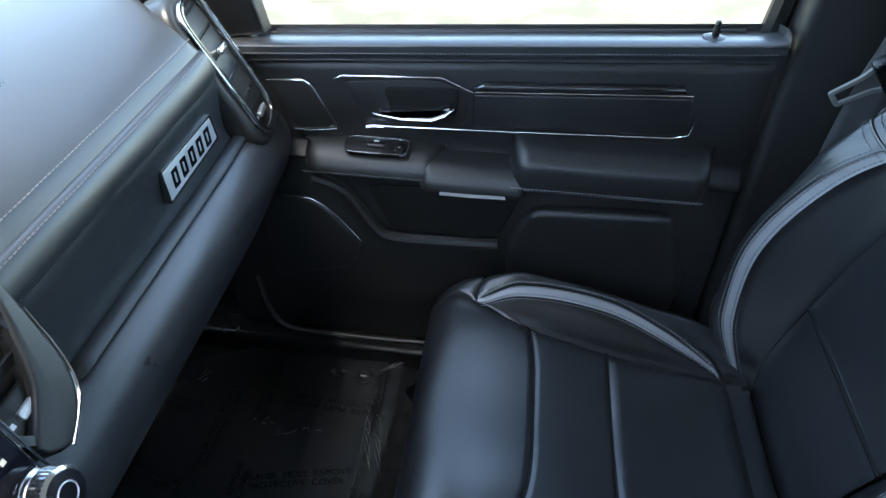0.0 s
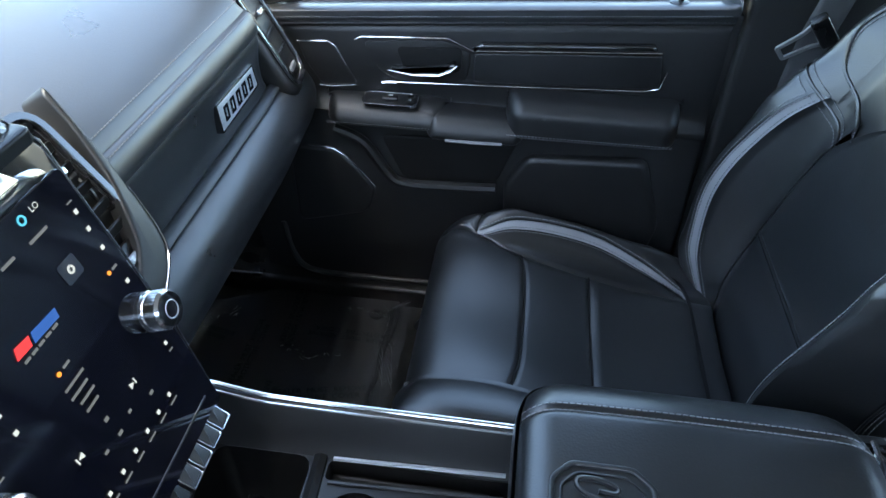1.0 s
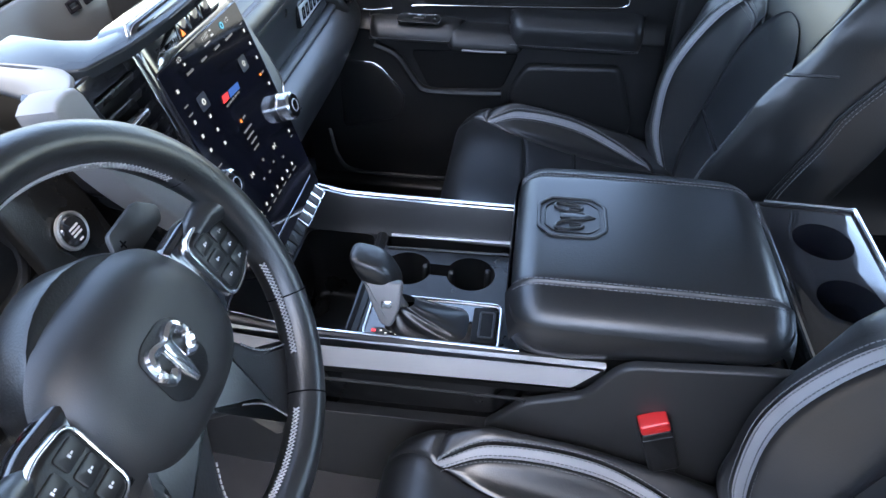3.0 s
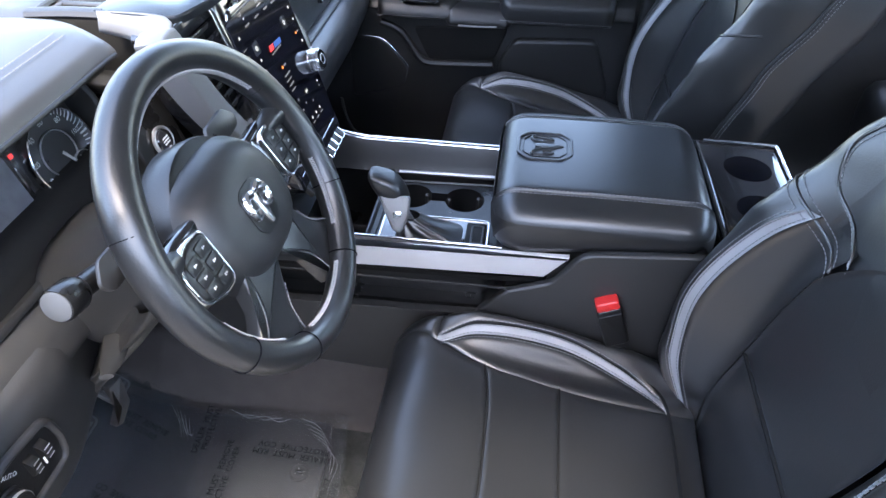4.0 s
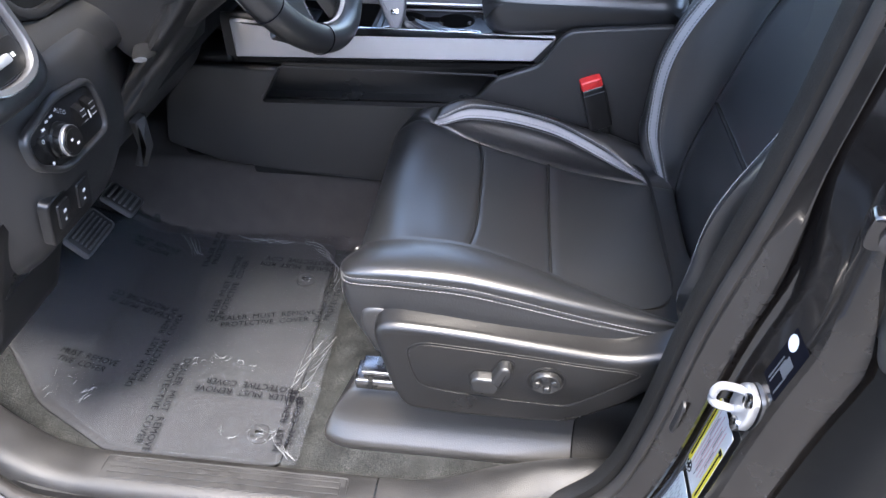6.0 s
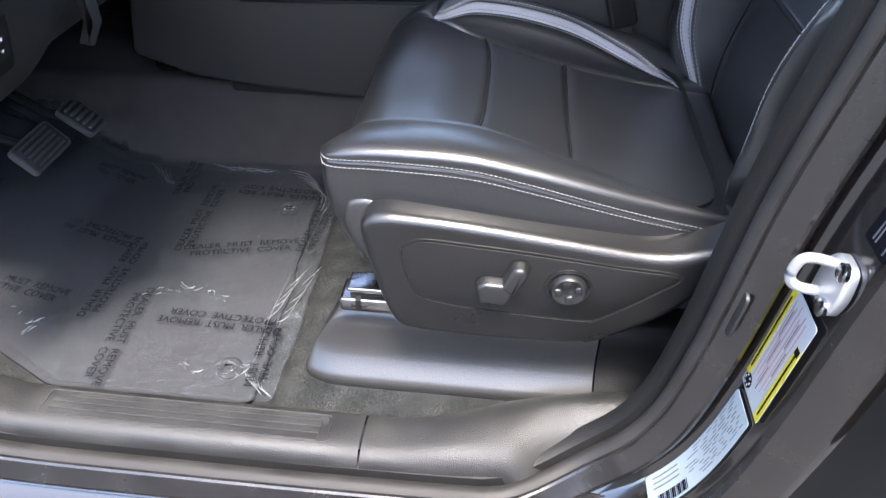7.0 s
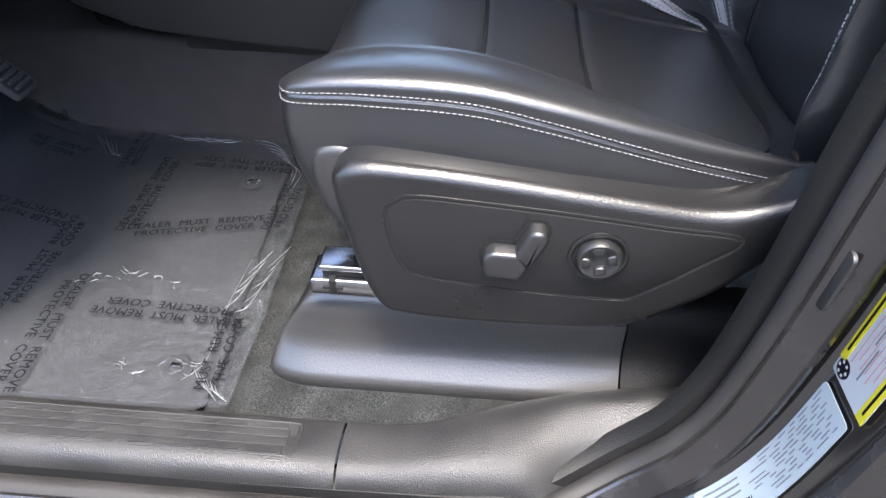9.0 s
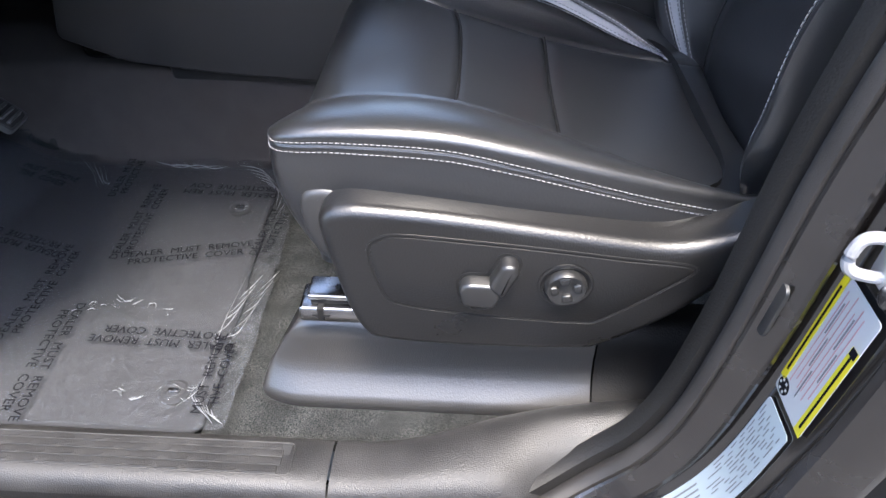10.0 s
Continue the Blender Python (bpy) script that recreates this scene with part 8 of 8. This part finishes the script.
# plain bright emblem
Ew = H @ Matrix.Translation((-0.004, -0.006, -0.0108))
part("emblem_base", plate(rounded([(-0.026, -0.018), (-0.014, -0.030), (0.014, -0.030), (0.026, -0.018), (0.024, 0.022), (0.012, 0.028), (-0.012, 0.028), (-0.024, 0.022)], 0.006), 0.002, Ew, 0.001, 2), PLASTIC, ac)
for sg in (-1, 1):
    part("emblem_curl", bar(curve([Ew @ Vector((sg * x, y, 0.004)) for x, y in ((0.004, 0.016), (0.015, 0.018), (0.021, 0.006), (0.016, -0.006), (0.009, -0.002))], 5), 0.0048, 8), CHROME, ac, "chrome emblem")
part("emblem_stem", plate(rounded([(-0.007, 0.018), (0.007, 0.018), (0.0065, -0.010), (0.003, -0.024), (-0.003, -0.024), (-0.0065, -0.010)][::-1], 0.002), 0.007, Ew, 0.003, 3), CHROME, ac)
H2 = W @ Matrix.Translation((0.010, 0.0, 0.007))
# side spokes with switch pods
for sg in (-1, 1):
    ar = [(sg * x, y) for x, y in ((0.070, 0.040), (0.112, 0.042), (0.152, 0.030), (0.152, -0.022), (0.108, -0.036), (0.075, -0.040))]
    ar = ar if sg < 0 else ar[::-1]
    part("spoke", plate(rounded(ar, 0.008), 0.014, H2 @ Matrix.Translation((0, 0, -0.032)), 0.006, 3), GLOSS, sw)
    pod = [(sg * x, y) for x, y in ((0.086, 0.030), (0.118, 0.033), (0.140, 0.022), (0.142, -0.018), (0.112, -0.030), (0.090, -0.030))]
    pod = pod if sg < 0 else pod[::-1]
    pd = part("switch_pod", plate(rounded(pod, 0.010), 0.010, H2 @ Matrix.Translation((0, 0, -0.020)), 0.004, 3), PLASTIC, sw, "multi-button switch pod with chrome edge")
    part("pod_rim", plate(inset(rounded(pod, 0.010), -0.003), 0.009, H2 @ Matrix.Translation((0, 0, -0.0195)), 0.002, 2, hollow=0.0035), CHROME, pd)
    for bx, by in ((0.101, 0.019), (0.101, 0.002), (0.101, -0.016), (0.124, 0.015), (0.124, 0.000), (0.124, -0.014)):
        part("pod_button", plate(rounded(rect(0.0195, 0.0138, sg * bx, by), 0.003), 0.0022, H2, 0.0010, 2, z0=-0.0105), SWITCH, pd)
        bars([(sg * bx - 0.0012, by, 0.0016, 0.0028), (sg * bx + 0.0014, by, 0.0020, 0.0014)], H2 @ Matrix.Translation((0, 0, -0.0081)), WHITE, pd, "button_mark")
    # upper arm linking the hub to the rim
    part("spoke_arm", bar(curve([W @ Vector((sg * 0.112, 0.026, -0.016)), W @ Vector((sg * 0.138, 0.032, -0.008)), W @ Vector((sg * 0.162, 0.030, -0.002))], 6), lambda k: 0.010 + 0.006 * k, 20), LEATHER, sw, "", 180)
    # lower spokes
    a = radians(180 - sg * 33)
    d = Vector((math.sin(a), math.cos(a), 0))
    t_ = Vector((d.y, -d.x, 0))
    q = [d * 0.052 + t_ * 0.040, d * 0.110 + t_ * 0.027, d * 0.160 + t_ * 0.046, d * 0.160 - t_ * 0.042, d * 0.110 - t_ * 0.026, d * 0.052 - t_ * 0.034]
    part("lower_spoke", plate(rounded([(p.x, p.y) for p in q], 0.006), 0.022, W @ Matrix.Translation((0, 0, -0.030)), 0.008, 4), LEATHER, sw)
    for k in (1, -1):
        stitches(curve([W @ (d * 0.090 + t_ * 0.026 * k + Vector((0, 0, -0.0085))), W @ (d * 0.118 + t_ * 0.024 * k + Vector((0, 0, -0.0080))), W @ (d * 0.148 + t_ * 0.034 * k + Vector((0, 0, -0.0065)))], 6), sw, 0.0045, 0.0032, 0.0010)
    # shift paddle behind
    pad = [(sg * x, y) for x, y in ((0.092, 0.066), (0.140, 0.068), (0.158, 0.050), (0.150, 0.038), (0.110, 0.036), (0.080, 0.040))]
    pad = pad if sg < 0 else pad[::-1]
    pp = part("paddle", plate(rounded(pad, 0.006), 0.005, W @ Matrix.Translation((0, 0, -0.062)), 0.002, 2), PLASTIC_SOFT, sw, "grey thumb paddle with a small mark")
    bars([(sg * 0.098, 0.052, 0.008, 0.0016), (sg * 0.098, 0.052, 0.0016, 0.008)], W @ Matrix.Translation((0, 0, -0.0572)), INK, pp, "paddle_mark")

# ---- steering column ----
col = thing("steering_column", "black plastic steering column shroud with stalk and folded gaiter", "steering column", (-0.25, -0.42, 0.60))
axis = W.to_3x3() @ Vector((0, 0, 1))


def shroud(u, v):
    a = 2 * math.pi * v
    k = u
    rx, rz = 0.064 + 0.020 * k, 0.060 + 0.012 * k
    cx = math.copysign(abs(math.cos(a)) ** 0.65, math.cos(a))
    cy = math.copysign(abs(math.sin(a)) ** 0.65, math.sin(a))
    return W @ Vector((rx * cx, rz * cy - 0.010 * k, -0.070 - 0.17 * k))


me = grid_mesh("shroud", shroud, [i / 14 for i in range(15)], [j / 44 for j in range(44)], close_v=True)
part_mesh("shroud", me, PLASTIC_SOFT, col, "", 60)
part("shroud_face", plate([(0.064 * math.copysign(abs(math.cos(a)) ** 0.65, math.cos(a)), 0.060 * math.copysign(abs(math.sin(a)) ** 0.65, math.sin(a))) for a in (2 * math.pi * k / 44 for k in range(44))], 0.004, W @ Matrix.Translation((0, 0, -0.071)), 0.002, 2), PLASTIC_SOFT, col)
part("trim_ring", bar([W @ Vector((0.150 * math.sin(radians(a)), 0.150 * math.cos(radians(a)), -0.030)) for a in range(196, 262, 6)], lambda k: 0.001 + 0.004 * math.sin(math.pi * k), 8, flat=0.5), CHROME, sw, "curved chrome accent behind the rim")
st = part("indicator_stalk", bar(curve([(-0.175, -0.475, 0.690), (-0.180, -0.530, 0.708), (-0.183, -0.575, 0.718)], 6), lambda k: 0.0095 + 0.002 * k, 14), PLASTIC, col, "black indicator stalk with printed marks")
Ms = frm((-0.183, -0.573, 0.718), (1, 0, 0), (0, 0.25, 1))
Ms = Ms if (Ms.to_3x3() @ Vector((0, 0, 1))).y < 0 else Ms @ Matrix.Rotation(math.pi, 4, "X")
part("stalk_end", lathe(bmesh.new(), [(0.0135, 0), (0.0165, 0.006), (0.0170, 0.026), (0.0155, 0.030)], Ms, 28), PLASTIC, st)
part("stalk_cap", lathe(bmesh.new(), [(0.0145, 0.029), (0.0145, 0.031), (0.010, 0.0325), (0.003, 0.033)], Ms, 28), GREY_PRINT, st, "pale grey button end")
bars([(0.0, 0.0, 0.006, 0.003), (0.012, 0.002, 0.003, 0.003)], frm((-0.176, -0.535, 0.7215), (0, -1, 0), (1, 0, 0.2)), WHITE, st, "stalk_mark")


def boot(u, v):
    a = 2 * math.pi * v
    top = W @ Vector((0.0, -0.030, -0.125))
    low = Vector((-0.325, -0.44, 0.44))
    c = top.lerp(low, u)
    r = 0.078 - 0.012 * u + 0.008 * math.sin(5 * a + 7 * u) * math.sin(math.pi * u) + 0.006 * noise.noise(Vector((math.cos(a) * 3, math.sin(a) * 3, u * 4)))
    return c + Vector((0.55 * r * math.cos(a), r * 1.15 * math.sin(a), 0.25 * r * math.cos(a)))


me = grid_mesh("gaiter", boot, [i / 18 for i in range(19)], [j / 48 for j in range(48)], close_v=True)
part_mesh("gaiter", me, RUBBER, col, "folded black cloth gaiter under the column", 80)
part("tilt_lever", bar(curve([(-0.262, -0.455, 0.560), (-0.240, -0.495, 0.560), (-0.222, -0.535, 0.566), (-0.212, -0.560, 0.574)], 5), lambda k: 0.008 + 0.007 * math.sin(math.pi * min(1, k * 1.15)), 10, flat=0.4), RUBBER, col)
part("release_lever", plate(rounded([(-0.010, 0.030), (0.012, 0.034), (0.010, -0.016), (-0.012, -0.040), (-0.024, -0.034), (-0.008, -0.012)], 0.003), 0.012, frm((-0.300, -0.475, 0.415), (0.3, 1, 0), (0, 0, 1)), 0.003, 2), RUBBER, col)

# ---- pedals ----
def pedal(name, at, w, h, tilt, lab):
    M = frm(at, (0, 1, 0), (-math.sin(radians(tilt)), 0, math.cos(radians(tilt))))
    e = thing(name, lab, "pedal", at)
    part("pad", plate(rounded(rect(w, h), 0.008), 0.012, M, 0.003, 2), RUBBER, e)
    part("pad_rim", plate(rounded(rect(w + 0.006, h + 0.006), 0.009), 0.011, M, 0.001, 2, hollow=0.004), GUNMETAL, e, "bright metal rim")
    for k in range(5):
        part("grip_rib", plate(rounded(rect(w * 0.8, h * 0.08, 0, h * (-0.36 + 0.18 * k)), 0.002, 2), 0.004, M, 0.001, 1, z0=0.0115), GUNMETAL, e)
    part("arm", bar([M @ Vector((0, 0, 0)), M @ Vector((0, 0.05, -0.03)), M @ Vector((0, 0.30, -0.06))], 0.008, 8), DARK, e)


pedal("brake_pedal", (-0.520, -0.388, 0.146), 0.092, 0.046, 42, "rubber brake pedal with bright metal ribs over the mat")
pedal("accelerator_pedal", (-0.520, -0.270, 0.134), 0.046, 0.062, 50, "narrow accelerator pedal with bright metal ribs")

# ---- belt buckle and passenger belt ----
bk = thing("belt_buckle", "black seat belt buckle with a red release button", "belt buckle", (0.40, -0.19, 0.25))
Mb = frm((0.372, -0.188, 0.352), (0.92, 0.12, 0.32), (-0.38, 0, 1))
part("buckle_case", plate(rounded(rect(0.040, 0.082), 0.007), 0.024, Mb @ Matrix.Translation((0, 0, -0.012)), 0.005, 3), PLASTIC, bk)
part("release_button", plate(rounded(rect(0.036, 0.022, 0, 0.034), 0.004), 0.020, Mb @ Matrix.Translation((0, 0.0095, -0.0095)), 0.004, 3), RED, bk, "red release button")
part("buckle_line", plate(rect(0.036, 0.0015, 0, 0.0295), 0.001, Mb, 0.0, 1, z0=0.0118), GREY_PRINT, bk)
part("buckle_stalk", plate(rounded(rect(0.024, 0.13, 0, -0.095), 0.004), 0.008, Mb @ Matrix.Translation((0, 0, -0.004)), 0.003, 2), RUBBER, bk)
belt = thing("seat_belt", "black seat belt webbing with a metal tongue beside the passenger seat", "seat belt", (0.57, 0.77, 0.3))


def webbing(u, v):
    c = path_belt[int(round(u * (len(path_belt) - 1)))]
    return c + Vector((0.024 * (v - 0.5) * 2, 0.006 * math.sin(9 * u), 0))


path_belt = curve([(0.62, 0.785, 1.12), (0.605, 0.775, 0.90), (0.582, 0.765, 0.74), (0.566, 0.760, 0.66), (0.572, 0.775, 0.50), (0.60, 0.785, 0.25)], 6)
me = grid_mesh("webbing", webbing, [i / 30 for i in range(31)], [0, 0.25, 0.5, 0.75, 1])
wb_ = part_mesh("webbing", me, material("belt_webbing", (0.075, 0.075, 0.08), 0.8, grain=0.6, grain_scale=1200), belt, "", 180)
wb_.modifiers.new("thick", "SOLIDIFY").thickness = 0.0015
Mt = frm((0.553, 0.752, 0.668), (0.75, -0.1, 0.62), (-0.5, -0.2, 0.8))
part("tongue", plate(rounded([(-0.042, -0.014), (0.0, -0.017), (0.024, -0.026), (0.034, -0.020), (0.034, 0.020), (0.024, 0.026), (0.0, 0.017), (-0.042, 0.014)], 0.005), 0.004, Mt, 0.001, 2, hollow=0.0065), SATIN_DIM, belt, "bright metal belt tongue")
part("tongue_grip", plate(rounded(rect(0.026, 0.056, 0.026, 0), 0.006), 0.014, Mt @ Matrix.Translation((0, 0, -0.005)), 0.004, 3), PLASTIC, belt)
part("belt_anchor", block(bmesh.new(), (0.585, 0.77, 0.20), (0.635, 0.80, 0.30), 0.008), PLASTIC, belt)

# ---- door jamb fittings ----
def jamb_frame(z, y):
    i = min(range(60, len(OPENING)), key=lambda k: abs(OPENING[k].z - z))
    p, n = opening_frame(i)
    return frm((p.x + n.x * 0.0612 - 0.0002, y, z + n.z * 0.0612), (0, -1, 0), (-n.z, 0, n.x))


lab1 = thing("tyre_label", "white and yellow printed label stuck on the dark door jamb", "label", (0.46, -0.82, 0.28))
J = jamb_frame(0.285, -0.820) @ Matrix.Translation((0, 0, 0.0032))
sheet1 = part("label_sheet", plate(rounded(rect(0.052, 0.124), 0.004), 0.0008, J @ Matrix.Translation((0, 0, 0.0008)), 0.0003, 1), LABEL_WHITE, lab1)
JL = J @ Matrix.Translation((0, 0, 0.0017))
bars([(-0.0225, 0.006, 0.007, 0.108)], JL, LABEL_YELLOW, sheet1, "yellow_band")
bars([(0.0215, -0.014, 0.009, 0.094)], JL, LABEL_YELLOW, sheet1, "yellow_band")
bars([(-0.0225, 0.006, 0.002, 0.09), (0.0215, -0.014, 0.002, 0.08)], JL @ Matrix.Translation((0, 0, 0.0004)), INK, sheet1, "print_line")
bars([(-0.014 + 0.0052 * k, 0.006 + 0.002 * (k % 3), 0.0007, 0.096 - 0.012 * (k % 2)) for k in range(6)], JL, PINK_PRINT, sheet1, "print_line")
bars([(-0.011 + 0.0052 * k, 0.030 - 0.03 * (k % 3), 0.0012, 0.030) for k in range(5)], JL, GREY_PRINT, sheet1, "print_line")
part("wheel_symbol", plate(disc(0.0078, 20, -0.016, -0.052), 0.0004, JL, 0.0), INK, sheet1)
bars([(-0.016 + 0.005 * math.cos(a), -0.052 + 0.005 * math.sin(a), 0.002, 0.002) for a in (0, 1.05, 2.1, 3.14, 4.2, 5.25)], JL @ Matrix.Translation((0, 0, 0.0005)), LABEL_WHITE, sheet1, "wheel_spoke")
part("warning_symbol", plate(rect(0.007, 0.007, 0.0215, 0.030), 0.0004, JL @ Matrix.Translation((0, 0, 0.0005)), 0.0), INK, sheet1)
lab2 = thing("certification_label", "pale blue printed label stuck on the dark door jamb", "label", (0.46, -0.82, 0.14))
J2 = jamb_frame(0.219, -0.818)


def wrap_down(bm):
    """Bend flat pieces, drawn downward from the label's top edge, along the jamb."""
    inv = J2.inverted()
    i0 = min(range(60, len(OPENING)), key=lambda k: abs(OPENING[k].z - 0.219))
    for k in range(1, 20):
        bmesh.ops.bisect_plane(bm, geom=bm.verts[:] + bm.edges[:] + bm.faces[:], plane_co=J2 @ Vector((0, -0.009 * k, 0)), plane_no=J2.to_3x3() @ Vector((0, 1, 0)))
    for v in bm.verts:
        q = inv @ v.co
        left, i = max(0.0, -q.y), i0
        while left > (OPENING[i] - OPENING[i - 1]).length and i > 1:
            left -= (OPENING[i] - OPENING[i - 1]).length
            i -= 1
        f_ = left / (OPENING[i] - OPENING[i - 1]).length
        (pa, na), (pb, nb) = opening_frame(i), opening_frame(i - 1)
        p, n = pa.lerp(pb, f_), na.lerp(nb, f_)
        v.co = p + n * (0.0606 - q.z) + Vector((0, J2.translation.y - q.x, 0))
    return bm


LEN = 0.150
sheet2 = part("label_sheet", wrap_down(plate(rounded(rect(0.042, LEN, 0, -LEN / 2), 0.004), 0.0008, J2 @ Matrix.Translation((0, 0, 0.0008)), 0.0)), LABEL_BLUE, lab2)
J2L = J2 @ Matrix.Translation((0, 0, 0.0019))
rl = random.Random(12)
for k in range(10):
    x = -0.008 - 0.004 * (k % 3)
    while x > -0.098 + 0.012 * (k % 2):
        w = rl.uniform(0.006, 0.017)
        part("print_line", wrap_down(slab(bmesh.new(), rect(0.0008, w, -0.0175 + 0.0036 * k, x - w / 2), 0.0003, J2L, 0.0)), GREY_PRINT, sheet2)
        x -= w + rl.uniform(0.003, 0.012)
for k in range(3):
    part("print_line", wrap_down(slab(bmesh.new(), rect(0.0016, 0.030, -0.014 + 0.006 * k, -0.128), 0.0003, J2L, 0.0)), GREY_PRINT, sheet2)
for k in range(16):
    part("bar_mark", wrap_down(slab(bmesh.new(), rect(0.012, 0.0006 + 0.0007 * (k % 3), 0.013, -0.106 - 0.0022 * k), 0.0003, J2L, 0.0)), INK, sheet2)
lab3 = thing("warning_sticker", "small black sticker with white marks above the striker", "sticker", (0.46, -0.84, 0.45))
J3 = jamb_frame(0.462, -0.842)
s3 = part("sticker_sheet", plate(rounded(rect(0.034, 0.064), 0.003), 0.0008, J3 @ Matrix.Translation((0, 0, 0.0006)), 0.0003, 1), INK, lab3)
part("white_dot", plate(disc(0.008, 18, -0.008, 0.020), 0.0004, J3 @ Matrix.Translation((0, 0, 0.0015)), 0.0), WHITE, s3)
bars([(0.004, 0.0, 0.012, 0.018), (-0.007, -0.012, 0.0014, 0.03), (-0.003, -0.012, 0.0014, 0.03), (0.010, -0.016, 0.0014, 0.024)], J3 @ Matrix.Translation((0, 0, 0.0015)), GREY_PRINT, s3, "sticker_mark")
stk = thing("door_striker", "bright steel door striker loop with grey plastic base", "door striker", (0.46, -0.82, 0.39))
J4 = jamb_frame(0.385, -0.832) @ Matrix.Scale(0.84, 4)
part("striker_base", plate(rounded([(-0.022, -0.026), (0.020, -0.026), (0.026, 0.0), (0.018, 0.028), (-0.012, 0.028), (-0.024, 0.008)], 0.010), 0.010, J4, 0.004, 3), SATIN, stk)
part("striker_loop", bar(curve([J4 @ Vector(p) for p in ((-0.006, -0.017, 0.004), (-0.010, -0.018, 0.026), (-0.012, -0.010, 0.036), (-0.012, 0.010, 0.036), (-0.010, 0.017, 0.026), (-0.006, 0.016, 0.004))], 5), 0.0042, 10), GREY_TRIM, stk, "worn white striker loop")
for y in (-0.02, 0.022):
    part("striker_bolt", lathe(bmesh.new(), [(0.009, 0.009), (0.009, 0.013), (0.006, 0.015)], J4 @ Matrix.Translation((0.012, y, 0)), 16), STEEL, stk)
# moulded dimple and clip on the trim flank
part("jamb_plug", plate(rounded(rect(0.016, 0.05), 0.007), 0.003, jamb_frame(0.30, -0.7885) @ Matrix.Translation((0, 0, 0.034)), 0.001, 2), RUBBER, body)

# ---- rear door, open, with its hinges ----
rd = thing("rear_door", "dark grey rear door standing open on black hinges", "door", (0.60, -0.90, 0.2))
Mr = frm((0.640, -0.915, 0.45), (0.22, -1, 0), (0, 0, 1))
part("door_edge", plate(rounded([(-0.01, -0.30), (0.85, -0.30), (0.85, 0.30), (0.80, 0.42), (-0.01, 0.42)], 0.02), 0.09, Mr, 0.02, 3), PAINT, rd)
for z in (0.635, 0.675):
    h = part("hinge", plate(rounded(rect(0.10, 0.030), 0.008), 0.014, frm((0.512, -0.884, z), (1, -0.25, 0), (0, 0, 1)), 0.004, 3), PAINT, rd, "dark painted hinge leaf with bolts")
    part("hinge_bolt", lathe(bmesh.new(), [(0.012, 0), (0.012, 0.004), (0.008, 0.005), (0.008, 0.011), (0.006, 0.012)], frm((0.479, -0.891, z), (1, -0.25, 0), (0, 0, 1)), 14), GLOSS, h)
    part("hinge_pin", bar([(0.562, -0.907, z - 0.02), (0.562, -0.907, z + 0.02)], 0.008, 10), GLOSS, h)


def boot_ring(u, v):
    a = 2 * math.pi * v
    r = 0.034 + 0.005 * math.cos(u * 2 * math.pi * 6)
    c = Vector((0.498, -0.850, 0.590)).lerp(Vector((0.552, -0.985, 0.480)), u)
    return c + Vector((0.25 * r * math.cos(a), 0.5 * r * math.cos(a), 0)) + Vector((0, 0, r * math.sin(a))) + Vector((0, -0.6 * r * math.cos(a), 0))


me = grid_mesh("wiring_boot", boot_ring, [i / 48 for i in range(49)], [j / 24 for j in range(24)], close_v=True)
part_mesh("wiring_boot", me, RUBBER, rd, "corrugated black rubber wiring boot", 70)

# ---- rear bench, dark behind the front seats ----
rb = thing("rear_bench", "black leather rear bench seat in the shade", "rear seat", (1.3, 0.02, 0))


def bench(u, v):
    pr = profile_bench(u)
    return Vector((pr.x, 0.02 + 0.72 * v, pr.z + 0.012 * math.cos(6 * math.pi * v)))


profile_bench = profile([(1.08, 0.12), (1.05, 0.30), (1.09, 0.37), (1.30, 0.345), (1.46, 0.33), (1.52, 0.42), (1.60, 0.75), (1.66, 0.86)])
pillow("bench_cushion", bench, 0.0, 0.48, -1.0, 1.0, 20, 40, LEATHER, rb, "", 0.006, 0.014, sign=1)
pillow("bench_back", bench, 0.48, 1.0, -1.0, 1.0, 20, 40, LEATHER, rb, "", 0.006, 0.014, sign=1)
